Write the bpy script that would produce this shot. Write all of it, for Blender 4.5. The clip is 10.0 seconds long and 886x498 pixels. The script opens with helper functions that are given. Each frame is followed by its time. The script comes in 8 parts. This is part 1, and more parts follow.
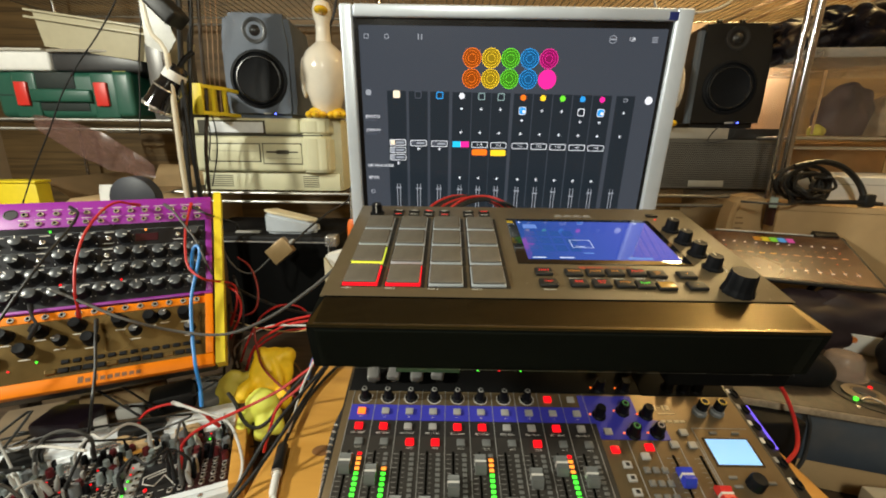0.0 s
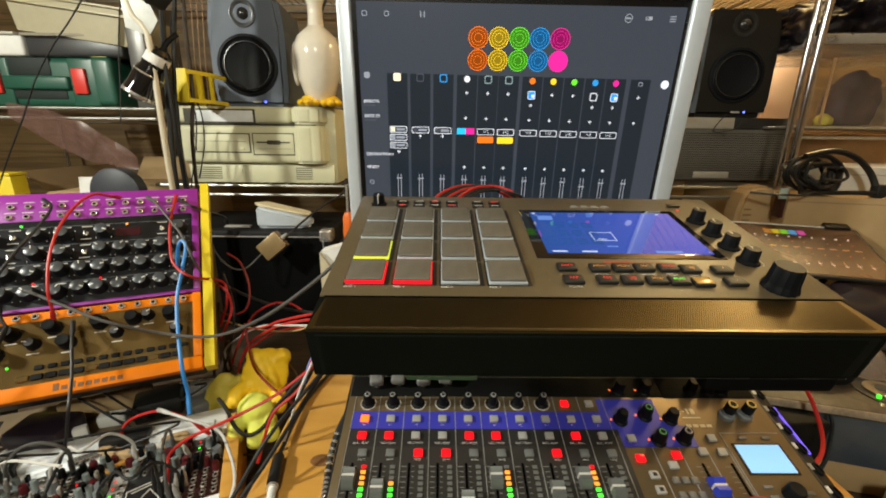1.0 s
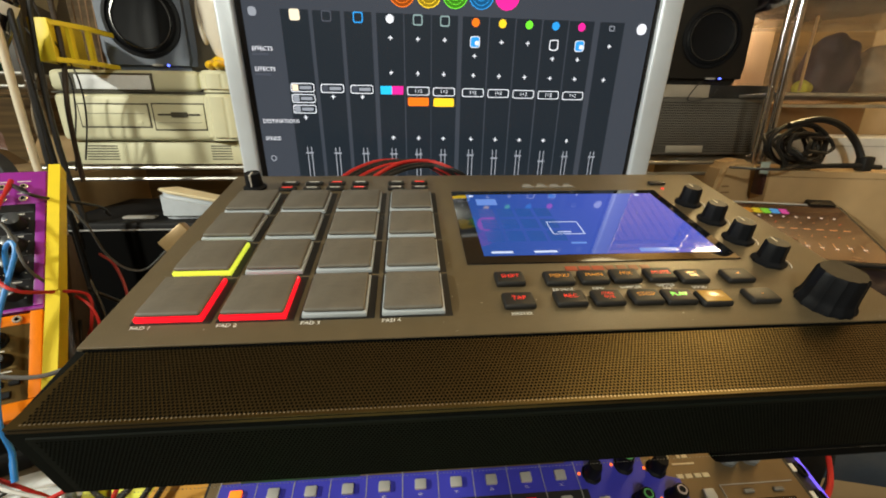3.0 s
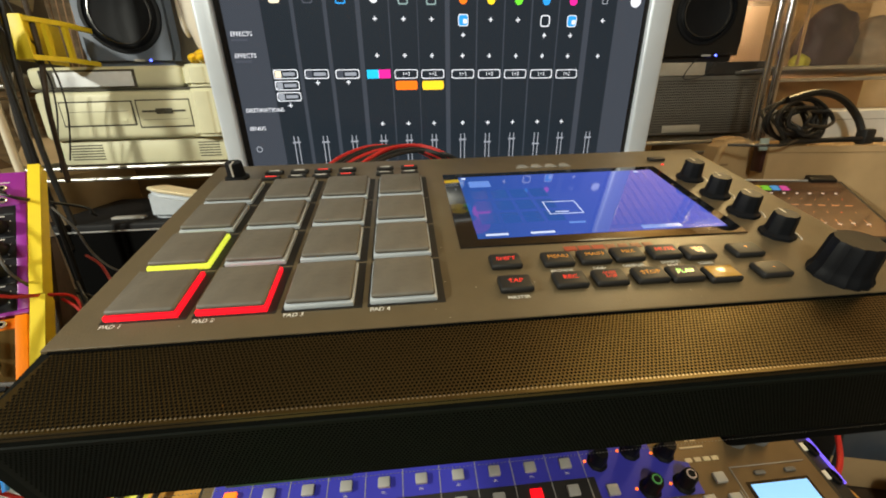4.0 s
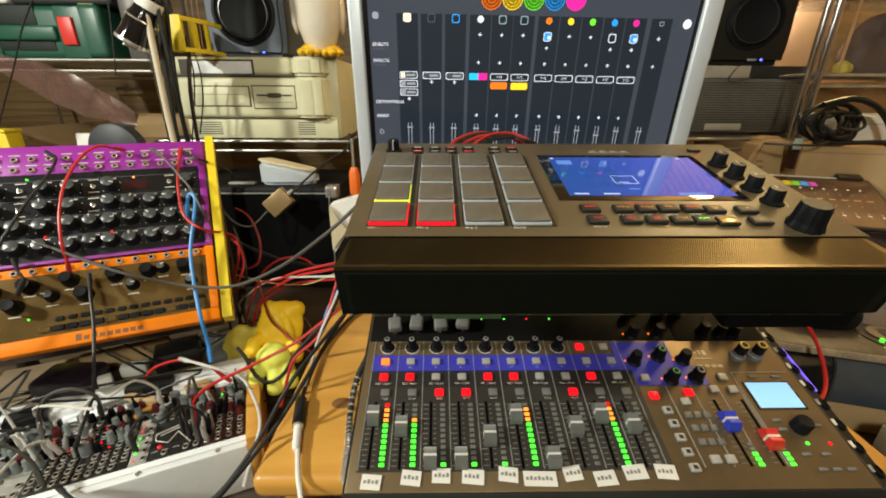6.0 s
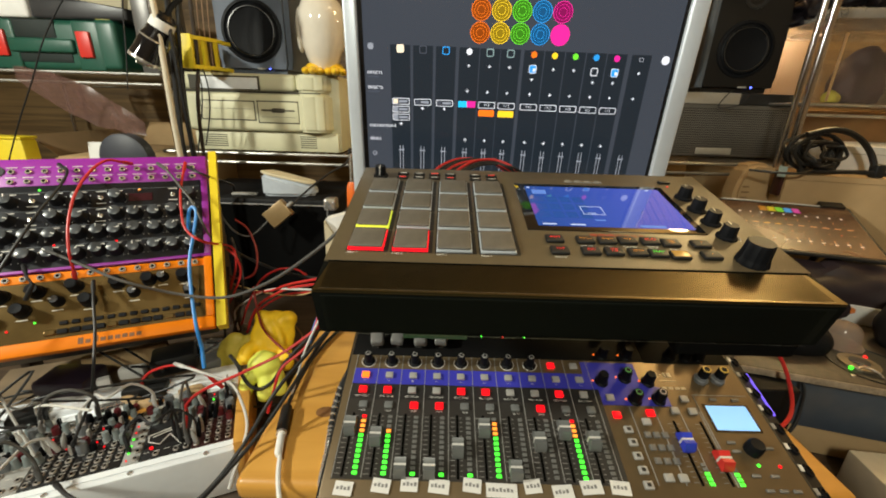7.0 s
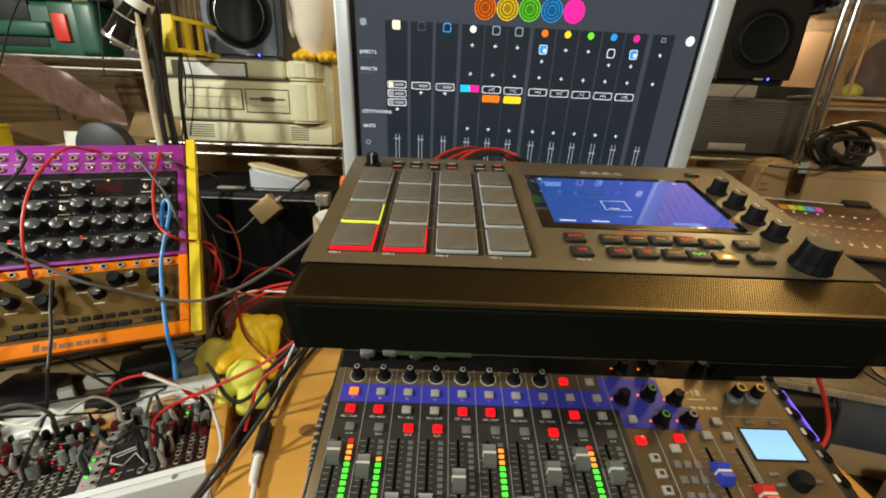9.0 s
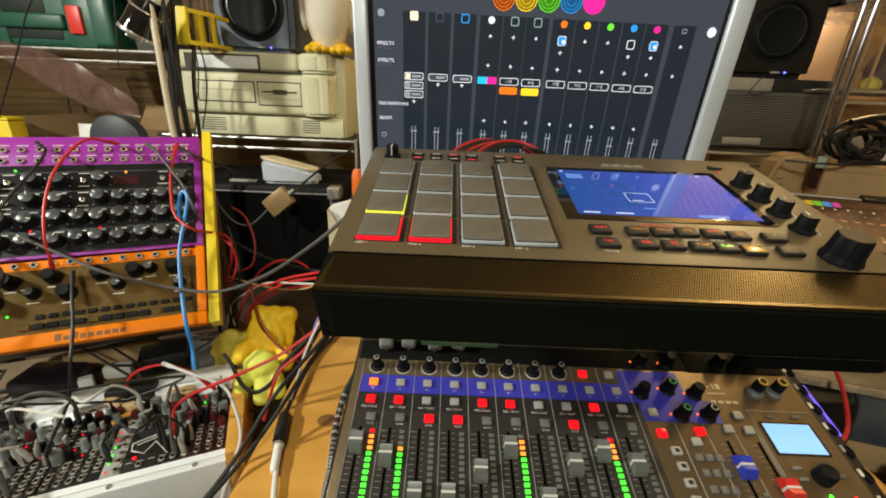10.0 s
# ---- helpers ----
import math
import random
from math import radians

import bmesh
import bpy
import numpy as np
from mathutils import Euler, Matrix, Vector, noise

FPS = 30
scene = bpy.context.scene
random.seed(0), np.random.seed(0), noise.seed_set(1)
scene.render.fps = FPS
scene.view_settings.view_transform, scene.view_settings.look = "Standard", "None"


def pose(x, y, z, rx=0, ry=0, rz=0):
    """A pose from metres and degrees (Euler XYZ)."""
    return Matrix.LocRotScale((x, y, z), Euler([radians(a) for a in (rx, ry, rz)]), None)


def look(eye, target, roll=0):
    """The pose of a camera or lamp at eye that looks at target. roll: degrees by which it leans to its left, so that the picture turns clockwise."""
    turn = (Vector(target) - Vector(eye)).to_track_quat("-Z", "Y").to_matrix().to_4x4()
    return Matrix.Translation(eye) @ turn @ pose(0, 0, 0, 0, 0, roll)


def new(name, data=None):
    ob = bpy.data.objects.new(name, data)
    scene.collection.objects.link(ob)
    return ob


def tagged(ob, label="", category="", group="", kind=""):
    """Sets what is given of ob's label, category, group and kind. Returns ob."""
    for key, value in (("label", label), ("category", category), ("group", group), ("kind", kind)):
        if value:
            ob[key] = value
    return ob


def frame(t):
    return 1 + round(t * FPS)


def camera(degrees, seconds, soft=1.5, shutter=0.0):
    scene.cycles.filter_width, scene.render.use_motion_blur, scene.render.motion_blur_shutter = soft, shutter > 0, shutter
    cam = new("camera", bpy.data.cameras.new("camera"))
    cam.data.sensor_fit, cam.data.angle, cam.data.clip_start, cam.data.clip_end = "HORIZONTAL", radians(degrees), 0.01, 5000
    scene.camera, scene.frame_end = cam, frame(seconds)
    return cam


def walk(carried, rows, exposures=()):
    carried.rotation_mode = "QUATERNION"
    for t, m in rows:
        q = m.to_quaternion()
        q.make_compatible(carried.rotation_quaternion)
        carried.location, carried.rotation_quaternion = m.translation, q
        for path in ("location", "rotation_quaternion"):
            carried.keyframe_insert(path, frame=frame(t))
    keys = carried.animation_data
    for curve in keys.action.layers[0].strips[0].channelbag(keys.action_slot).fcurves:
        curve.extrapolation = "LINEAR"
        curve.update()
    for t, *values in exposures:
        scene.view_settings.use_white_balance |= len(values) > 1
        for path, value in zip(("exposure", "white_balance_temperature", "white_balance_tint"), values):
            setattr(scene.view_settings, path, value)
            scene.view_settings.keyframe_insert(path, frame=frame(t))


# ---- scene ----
cam = camera(95.3, 10.0, 1.9)
PATH = [
    (0, (0.077, 0.103, 1.227), (0.06, 2.036, 0.713), 0.7),
    (0.5, (0.047, 0.122, 1.213), (0.04, 2.045, 0.663), 0.5),
    (1, (0.06, 0.137, 1.217), (0.081, 2.063, 0.677), 0.7),
    (1.5, (0.096, 0.161, 1.22), (0.183, 2.084, 0.677), 1.0),
    (2, (0.083, 0.186, 1.22), (0.216, 2.104, 0.669), 1.0),
    (2.5, (0.099, 0.22, 1.216), (0.272, 2.131, 0.654), 0.9),
    (2.7, (0.106, 0.242, 1.207), (0.268, 2.146, 0.614), 0.8),
    (3.8, (0.12, 0.265, 1.189), (0.292, 2.151, 0.543), -1.1),
    (4, (0.118, 0.266, 1.188), (0.281, 2.148, 0.53), -1.6),
    (4.5, (0.123, 0.268, 1.187), (0.276, 2.148, 0.522), -2.2),
    (5, (0.127, 0.266, 1.184), (0.255, 2.143, 0.505), -2.0),
    (5.5, (0.124, 0.256, 1.19), (0.212, 2.133, 0.503), -1.0),
    (5.6, (0.11, 0.239, 1.199), (0.184, 2.113, 0.505), -0.8),
    (5.7, (0.087, 0.213, 1.197), (0.155, 2.099, 0.537), -0.4),
    (5.8, (0.073, 0.191, 1.207), (0.128, 2.065, 0.510), -0.2),
    (5.9, (0.056, 0.161, 1.205), (0.097, 2.028, 0.488), -0.0),
    (6, (0.041, 0.134, 1.2), (0.068, 2.003, 0.487), 0.3),
    (6.1, (0.027, 0.112, 1.197), (0.048, 1.987, 0.502), 0.5),
    (6.2, (0.017, 0.092, 1.196), (0.013, 1.969, 0.506), 0.4),
    (7.3, (0.088, 0.124, 1.229), (0.098, 2.014, 0.575), 1.9),
    (7.5, (0.094, 0.129, 1.227), (0.105, 2.026, 0.594), 1.7),
    (8, (0.089, 0.15, 1.227), (0.101, 2.045, 0.587), 1.5),
    (8.5, (0.076, 0.172, 1.216), (0.094, 2.06, 0.555), 1.8),
    (9, (0.065, 0.165, 1.206), (0.08, 2.044, 0.522), 2.2),
    (9.5, (0.063, 0.162, 1.211), (0.098, 2.042, 0.532), 2.6),
    (10, (0.05, 0.164, 1.202), (0.044, 2.035, 0.496), 2.3),
]
walk(cam, [(t, look(eye, target, roll)) for t, eye, target, roll in PATH],
     ((0.0, 0.08), (2.5, 0.08), (4.0, 0.19), (6.0, 0.19), (7.4, 0.06), (10.0, 0.06)))

# ---- light ----
world = bpy.data.worlds.new("world")
scene.world = world
world.use_nodes = True
world.node_tree.nodes["Background"].inputs["Color"].default_value = (1.0, 0.75, 0.5, 1)
world.node_tree.nodes["Background"].inputs["Strength"].default_value = 0.01


def lamp(name, kind, at, aim, power, size, colour):
    data = bpy.data.lights.new(name, kind)
    data.energy, data.color = power, colour
    if kind == "AREA":
        data.shape, data.size = "DISK", size
    else:
        data.shadow_soft_size = size
    ob = new(name, data)
    ob.matrix_world = look(at, aim)
    return ob


lamp("key_lamp", "AREA", (-1.25, 0.05, 1.80), (0.0, 0.75, 1.0), 20.5, 0.11, (0.98, 0.98, 0.84))
# Unseen fill light, added behind the camera to lift the front faces.
lamp("front_fill", "AREA", (0.0, -0.72, 1.92), (0.0, 0.8, 0.95), 12, 0.25, (0.98, 0.97, 0.80))
lamp("rack_lamp", "POINT", (1.22, 1.24, 2.05), (0.4, 0.6, 1.0), 31, 0.09, (1.0, 0.72, 0.32))
lamp("shelf_lamp", "AREA", (0.895, 1.370, 1.535), (0.895, 1.42, 1.34), 6.0, 0.06, (1.0, 0.80, 0.58))
# Unseen overhead light, added for the golden sheen on the mixer panel.
lamp("gold_sheen_fill", "AREA", (0.86, 0.72, 2.36), (0.45, 0.6, 0.9), 3.2, 0.5, (1.0, 0.83, 0.48))

# ---- materials ----
MATS = {}


def mat(name, colour, rough=0.5, metal=0.0, vary=0.12, scale=60.0, bump=0.0, bump_scale=300.0, coat=0.0, spec=0.5, stain=0.0, alpha=1.0, trans=0.0, jitter=0.0):
    """Procedural surface: two scales of tone variation, roughness variation and fine relief."""
    if name in MATS:
        return MATS[name]
    m = bpy.data.materials.new(name)
    m.use_nodes = True
    nt = m.node_tree
    b = nt.nodes["Principled BSDF"]
    b.inputs["Roughness"].default_value, b.inputs["Metallic"].default_value = rough, metal
    b.inputs["Coat Weight"].default_value, b.inputs["Specular IOR Level"].default_value = coat, spec
    b.inputs["Coat Roughness"].default_value = 0.06
    b.inputs["Alpha"].default_value, b.inputs["Transmission Weight"].default_value = alpha, trans
    tc = nt.nodes.new("ShaderNodeTexCoord")
    n1 = nt.nodes.new("ShaderNodeTexNoise")
    n1.inputs["Scale"].default_value, n1.inputs["Detail"].default_value = scale, 6
    n2 = nt.nodes.new("ShaderNodeTexNoise")
    n2.inputs["Scale"].default_value, n2.inputs["Detail"].default_value = scale / 9, 3
    for n in (n1, n2):
        nt.links.new(tc.outputs["Object"], n.inputs["Vector"])
    add = nt.nodes.new("ShaderNodeMath")
    add.operation = "ADD"
    nt.links.new(n1.outputs["Fac"], add.inputs[0])
    nt.links.new(n2.outputs["Fac"], add.inputs[1])
    last = add.outputs[0]
    if jitter:
        oi = nt.nodes.new("ShaderNodeObjectInfo")
        ma = nt.nodes.new("ShaderNodeMath")
        ma.operation, ma.inputs[1].default_value = "MULTIPLY_ADD", jitter
        nt.links.new(oi.outputs["Random"], ma.inputs[0])
        nt.links.new(last, ma.inputs[2])
        last = ma.outputs[0]
    ramp = nt.nodes.new("ShaderNodeMapRange")
    ramp.inputs["From Min"].default_value, ramp.inputs["From Max"].default_value = 0.6, 1.4
    ramp.inputs["To Min"].default_value, ramp.inputs["To Max"].default_value = 1 - vary, 1 + vary
    nt.links.new(last, ramp.inputs["Value"])
    mul = nt.nodes.new("ShaderNodeVectorMath")
    mul.operation = "SCALE"
    mul.inputs[0].default_value = colour
    nt.links.new(ramp.outputs[0], mul.inputs["Scale"])
    out = mul.outputs[0]
    if stain:
        n3 = nt.nodes.new("ShaderNodeTexNoise")
        n3.inputs["Scale"].default_value, n3.inputs["Detail"].default_value = scale / 4, 8
        nt.links.new(tc.outputs["Object"], n3.inputs["Vector"])
        mr = nt.nodes.new("ShaderNodeMapRange")
        mr.inputs["From Min"].default_value, mr.inputs["From Max"].default_value = 0.56, 0.72
        mr.inputs["To Max"].default_value = stain
        nt.links.new(n3.outputs["Fac"], mr.inputs["Value"])
        mix = nt.nodes.new("ShaderNodeMix")
        mix.data_type = "RGBA"
        mix.inputs["B"].default_value = (0.16, 0.13, 0.09, 1)
        nt.links.new(mr.outputs[0], mix.inputs["Factor"])
        nt.links.new(out, mix.inputs["A"])
        out = mix.outputs["Result"]
    nt.links.new(out, b.inputs["Base Color"])
    rr = nt.nodes.new("ShaderNodeMapRange")
    rr.inputs["From Min"].default_value, rr.inputs["From Max"].default_value = 0.3, 0.7
    rr.inputs["To Min"].default_value, rr.inputs["To Max"].default_value = max(0.02, rough - 0.08), min(1, rough + 0.1)
    nt.links.new(n2.outputs["Fac"], rr.inputs["Value"])
    nt.links.new(rr.outputs[0], b.inputs["Roughness"])
    if bump:
        nb = nt.nodes.new("ShaderNodeTexNoise")
        nb.inputs["Scale"].default_value, nb.inputs["Detail"].default_value = bump_scale, 4
        nt.links.new(tc.outputs["Object"], nb.inputs["Vector"])
        bp = nt.nodes.new("ShaderNodeBump")
        bp.inputs["Strength"].default_value, bp.inputs["Distance"].default_value = bump, 0.001
        nt.links.new(nb.outputs["Fac"], bp.inputs["Height"])
        nt.links.new(bp.outputs[0], b.inputs["Normal"])
    MATS[name] = m
    return m


def wood(name, a, c, scale=(3.0, 40.0, 40.0), rough=0.45):
    if name in MATS:
        return MATS[name]
    m = bpy.data.materials.new(name)
    m.use_nodes = True
    nt = m.node_tree
    b = nt.nodes["Principled BSDF"]
    b.inputs["Roughness"].default_value = rough
    tc = nt.nodes.new("ShaderNodeTexCoord")
    mp = nt.nodes.new("ShaderNodeMapping")
    mp.inputs["Scale"].default_value = scale
    no = nt.nodes.new("ShaderNodeTexNoise")
    no.inputs["Scale"].default_value, no.inputs["Detail"].default_value, no.inputs["Distortion"].default_value = 2.2, 8, 0.6
    nt.links.new(tc.outputs["Object"], mp.inputs["Vector"])
    nt.links.new(mp.outputs[0], no.inputs["Vector"])
    r = nt.nodes.new("ShaderNodeValToRGB")
    r.color_ramp.elements[0].position, r.color_ramp.elements[1].position = 0.35, 0.7
    r.color_ramp.elements[0].color, r.color_ramp.elements[1].color = (*a, 1), (*c, 1)
    nt.links.new(no.outputs["Fac"], r.inputs["Fac"])
    nt.links.new(r.outputs[0], b.inputs["Base Color"])
    bp = nt.nodes.new("ShaderNodeBump")
    bp.inputs["Strength"].default_value, bp.inputs["Distance"].default_value = 0.2, 0.001
    nt.links.new(no.outputs["Fac"], bp.inputs["Height"])
    nt.links.new(bp.outputs[0], b.inputs["Normal"])
    MATS[name] = m
    return m


def glow(name, colour, strength, base=None, rough=0.2):
    """A lit thing: LED, backlit key or a display's picture behind glass."""
    if name in MATS:
        return MATS[name]
    m = bpy.data.materials.new(name)
    m.use_nodes = True
    b = m.node_tree.nodes["Principled BSDF"]
    b.inputs["Base Color"].default_value = (*(base or tuple(0.3 * k for k in colour)), 1)
    b.inputs["Roughness"].default_value = rough
    b.inputs["Emission Color"].default_value = (*colour, 1)
    b.inputs["Emission Strength"].default_value = strength
    MATS[name] = m
    return m


def s2l(r, g, b):
    """8-bit sRGB to linear."""
    return tuple((k / 255 / 12.92) if k < 10 else ((k / 255 + 0.055) / 1.055) ** 2.4 for k in (r, g, b))


# ---- mesh helpers ----
def box(bm, a, c, bevel=0.0, seg=2, m=None):
    """A box from corner a to corner c, with rounded edges, added to bm."""
    vs = [bm.verts.new((x, y, z)) for x in (a[0], c[0]) for y in (a[1], c[1]) for z in (a[2], c[2])]
    fs = [(0, 1, 3, 2), (4, 6, 7, 5), (0, 4, 5, 1), (2, 3, 7, 6), (0, 2, 6, 4), (1, 5, 7, 3)]
    faces = [bm.faces.new([vs[i] for i in f]) for f in fs]
    if bevel:
        es = list({e for f in faces for e in f.edges})
        got = bmesh.ops.bevel(bm, geom=es, offset=bevel, segments=seg, profile=0.5, affect="EDGES")
        vs = list({v for v in got["verts"]} | {v for v in vs if v.is_valid})
    if m is not None:
        bmesh.ops.transform(bm, matrix=m, verts=[v for v in vs if v.is_valid])
    return bm


def prism(bm, pts, z0, z1, m=None):
    """A polygon in x and y, drawn up from z0 to z1."""
    lo = [bm.verts.new((x, y, z0)) for x, y in pts]
    hi = [bm.verts.new((x, y, z1)) for x, y in pts]
    n = len(pts)
    bm.faces.new(lo[::-1])
    bm.faces.new(hi)
    for i in range(n):
        bm.faces.new((lo[i], lo[(i + 1) % n], hi[(i + 1) % n], hi[i]))
    if m is not None:
        bmesh.ops.transform(bm, matrix=m, verts=lo + hi)
    return bm


def lathe(bm, prof, seg=20, m=None, flute=0.0, flutes=0):
    """A profile of (radius, height) turned round z; flutes ripple the radius."""
    rings = []
    for r, z in prof:
        ring = []
        for i in range(seg):
            a = 2 * math.pi * i / seg
            k = 1 + (flute * math.cos(flutes * a) if r > 1e-6 else 0)
            ring.append(bm.verts.new((r * k * math.cos(a), r * k * math.sin(a), z)))
        rings.append(ring)
    for p, q in zip(rings, rings[1:]):
        for i in range(seg):
            bm.faces.new((p[i], p[(i + 1) % seg], q[(i + 1) % seg], q[i]))
    bm.faces.new(rings[0][::-1])
    bm.faces.new(rings[-1])
    if m is not None:
        bmesh.ops.transform(bm, matrix=m, verts=[v for r in rings for v in r])
    return bm


def tube(bm, pts, r, seg=8, steps=6, closed=False):
    """A round cord along a smooth curve through pts."""
    P = [Vector(p) for p in pts]
    line = []
    n = len(P)
    for i in range(n - 1 if not closed else n):
        a, b, c, d = (P[(i + k) % n] if closed else P[min(max(i + k, 0), n - 1)] for k in (-1, 0, 1, 2))
        for s in range(steps):
            t = s / steps
            line.append(0.5 * (2 * b + (c - a) * t + (2 * a - 5 * b + 4 * c - d) * t * t + (3 * b - a - 3 * c + d) * t ** 3))
    if not closed:
        line.append(P[-1])
    u = None
    rings = []
    for i, p in enumerate(line):
        q0 = line[i - 1] if (i or closed) else line[0]
        q1 = line[(i + 1) % len(line)] if (closed or i < len(line) - 1) else line[-1]
        d = (q1 - q0).normalized()
        if u is None:
            u = d.orthogonal()
        u = (u - d * u.dot(d)).normalized()
        w = d.cross(u)
        rings.append([bm.verts.new(p + r * (math.cos(2 * math.pi * k / seg) * u + math.sin(2 * math.pi * k / seg) * w)) for k in range(seg)])
    pairs = list(zip(rings, rings[1:])) + ([(rings[-1], rings[0])] if closed else [])
    for p, q in pairs:
        for k in range(seg):
            bm.faces.new((p[k], p[(k + 1) % seg], q[(k + 1) % seg], q[k]))
    if not closed:
        bm.faces.new(rings[0][::-1])
        bm.faces.new(rings[-1])
    return bm


def mesh_of(name, bm, material):
    me = bpy.data.meshes.new(name)
    bmesh.ops.recalc_face_normals(bm, faces=bm.faces[:])
    for f in bm.faces:
        f.smooth = True
    bm.to_mesh(me)
    bm.free()
    me.set_sharp_from_angle(angle=radians(38))
    me.materials.append(material)
    return me


def part(name, bm, material, parent=None, label="", at=None):
    me = bm if isinstance(bm, bpy.types.Mesh) else mesh_of(name, bm, material)
    ob = new(name, me)
    if parent is not None:
        ob.parent = parent
    if at is not None:
        ob.matrix_basis = at if isinstance(at, Matrix) else Matrix.Translation(at)
    return tagged(ob, label) if label else ob


def thing(name, label, category, at=None, group="", kind=""):
    ob = new(name)
    ob.empty_display_size = 0.02
    if at is not None:
        ob.matrix_basis = at
    return tagged(ob, label, category, group, kind)


def solo(name, bm, material, label, category, group="", kind="", at=None):
    return tagged(part(name, bm, material, None, "", at), label, category, group, kind)


def plane_frame(o, u, v):
    """A frame at o whose x runs along u and y along v, z out of the face."""
    u = Vector(u).normalized()
    v = Vector(v)
    v = (v - u * v.dot(u)).normalized()
    n = u.cross(v)
    m = Matrix((u, v, n)).transposed().to_4x4()
    m.translation = o
    return m


B = bmesh.new
TEXTS = {}


def text(parent, words, x, y, z, size, material, at=None, align="CENTER", name="lettering"):
    """Flat lettering in the built-in font, lying in the parent's x-y plane."""
    key = (words, size, material.name, align)
    if key not in TEXTS:
        cu = bpy.data.curves.new("lettering", "FONT")
        cu.body, cu.size, cu.align_x, cu.align_y = words, size, align, "CENTER"
        cu.resolution_u = 2
        tmp = new("lettering_source", cu)
        bpy.context.view_layer.update()
        me = bpy.data.meshes.new_from_object(tmp.evaluated_get(bpy.context.evaluated_depsgraph_get()))
        bpy.data.objects.remove(tmp)
        me.materials.clear()
        me.materials.append(material)
        TEXTS[key] = me
    return part(name, TEXTS[key], None, parent, "", at if at is not None else Matrix.Translation((x, y, z)))


# plain colours
BLACK = mat("black_plastic", (0.012, 0.012, 0.012), 0.45, vary=0.25, bump=0.08)
MPCTOP = mat("sampler_panel", (0.092, 0.069, 0.038), 0.40, vary=0.12, scale=90, bump=0.12, bump_scale=900, stain=0.12)
GRILLE = mat("grille_metal", (0.125, 0.090, 0.034), 0.35, metal=0.9, vary=0.1)
HOLE = mat("grille_hole", (0.0025, 0.0025, 0.0022), 0.9, spec=0.03)
FRONT = mat("sampler_front", (0.0028, 0.0036, 0.0027), 0.7, vary=0.3, spec=0.10)
RUBBER = mat("pad_rubber", (0.104, 0.093, 0.076), 0.58, vary=0.22, scale=120, bump=0.25, bump_scale=500, stain=0.25, jitter=0.2)
KNOB = mat("knob_black", (0.006, 0.0065, 0.008), 0.48, vary=0.2, spec=0.12)
CHROME = mat("chrome", (0.80, 0.77, 0.72), 0.22, metal=0.8, vary=0.08)
WHITE = mat("white_print", (0.62, 0.6, 0.56), 0.6)
GREYPRINT = mat("grey_print", (0.3, 0.29, 0.27), 0.6)
DARKGLASS = mat("dark_glass", (0.004, 0.004, 0.005), 0.06, vary=0.05, coat=1.0)

# ---- the room ----
WALL = wood("wall_boards", (0.085, 0.052, 0.020), (0.21, 0.132, 0.052), (1.0, 6.0, 30.0), 0.6)
CEIL = wood("ceiling_boards", (0.30, 0.20, 0.09), (0.52, 0.37, 0.18), (2.0, 30.0, 6.0), 0.6)
PLASTER = mat("old_plaster", (0.36, 0.28, 0.19), 0.8, vary=0.2, scale=12, bump=0.3, bump_scale=60, stain=0.3)
CARPET = mat("floor_carpet", (0.09, 0.07, 0.06), 0.95, vary=0.3, scale=80, bump=0.5)


def structure(name, a, c, material, label, category, bevel=0.0):
    return solo(name, box(B(), a, c, bevel), material, label, category, kind="structure")


structure("floor", (-1.7, -1.8, -0.1), (1.8, 1.85, 0.0), CARPET, "dark worn carpet floor of the studio", "floor")
structure("wall_north", (-1.8, 1.75, 0.0), (1.9, 1.85, 2.4), WALL, "dark brown boarded wall behind the shelves", "wall")
structure("wall_south", (-1.8, -1.9, 0.0), (1.9, -1.8, 2.4), PLASTER, "plain plaster wall behind the camera", "wall")
structure("wall_west", (-1.8, -1.8, 0.0), (-1.7, 1.75, 2.4), PLASTER, "plain warm plaster side wall", "wall")
structure("wall_east", (1.8, -1.8, 0.0), (1.9, 1.75, 2.4), PLASTER, "plain warm plaster side wall by the tubs", "wall")
structure("ceiling", (-1.8, -1.9, 2.4), (1.9, 1.85, 2.5), CEIL, "brown boarded ceiling", "ceiling")

# ---- desks and shelves ----
DESKTOP = wood("desk_wood", (0.54, 0.265, 0.050), (0.66, 0.345, 0.075), (2.0, 14.0, 14.0), 0.34)
DARKDESK = wood("dark_table", (0.030, 0.020, 0.013), (0.07, 0.045, 0.028), (3.0, 30.0, 30.0), 0.55)
d = thing("work_table", "long dark wooden work table under all the gear", "table")
part("tabletop", box(B(), (-1.35, 0.22, 0.72), (1.35, 1.62, 0.755), 0.006), DARKDESK, d)
for x in (-1.28, 1.22):
    for y in (0.28, 1.5):
        part("leg", box(B(), (x, y, 0.0), (x + 0.06, y + 0.06, 0.72), 0.004), DARKDESK, d)
desk_riser = d = thing("desk_riser", "honey-coloured wooden board with rounded edge under the mixer", "desk shelf")
part("board", box(B(), (-0.135, 0.41, 0.838), (0.495, 0.86, 0.864), 0.009, 4), DESKTOP, d)
for x in (-0.12, 0.43):
    part("side_support", box(B(), (x, 0.44, 0.755), (x + 0.02, 0.84, 0.838), 0.002), DESKTOP, d)


SHELFW = mat("shelf_wire", (0.42, 0.41, 0.38), 0.42, metal=0.9, vary=0.25, scale=40)
POSTC = mat("post_chrome", (0.44, 0.42, 0.42), 0.15, metal=1.0, vary=0.15)
GROOVE = mesh_of("groove_ring", lathe(B(), [(0.0061, 0), (0.0063, 0.0006), (0.0061, 0.0012)], 12), POSTC)


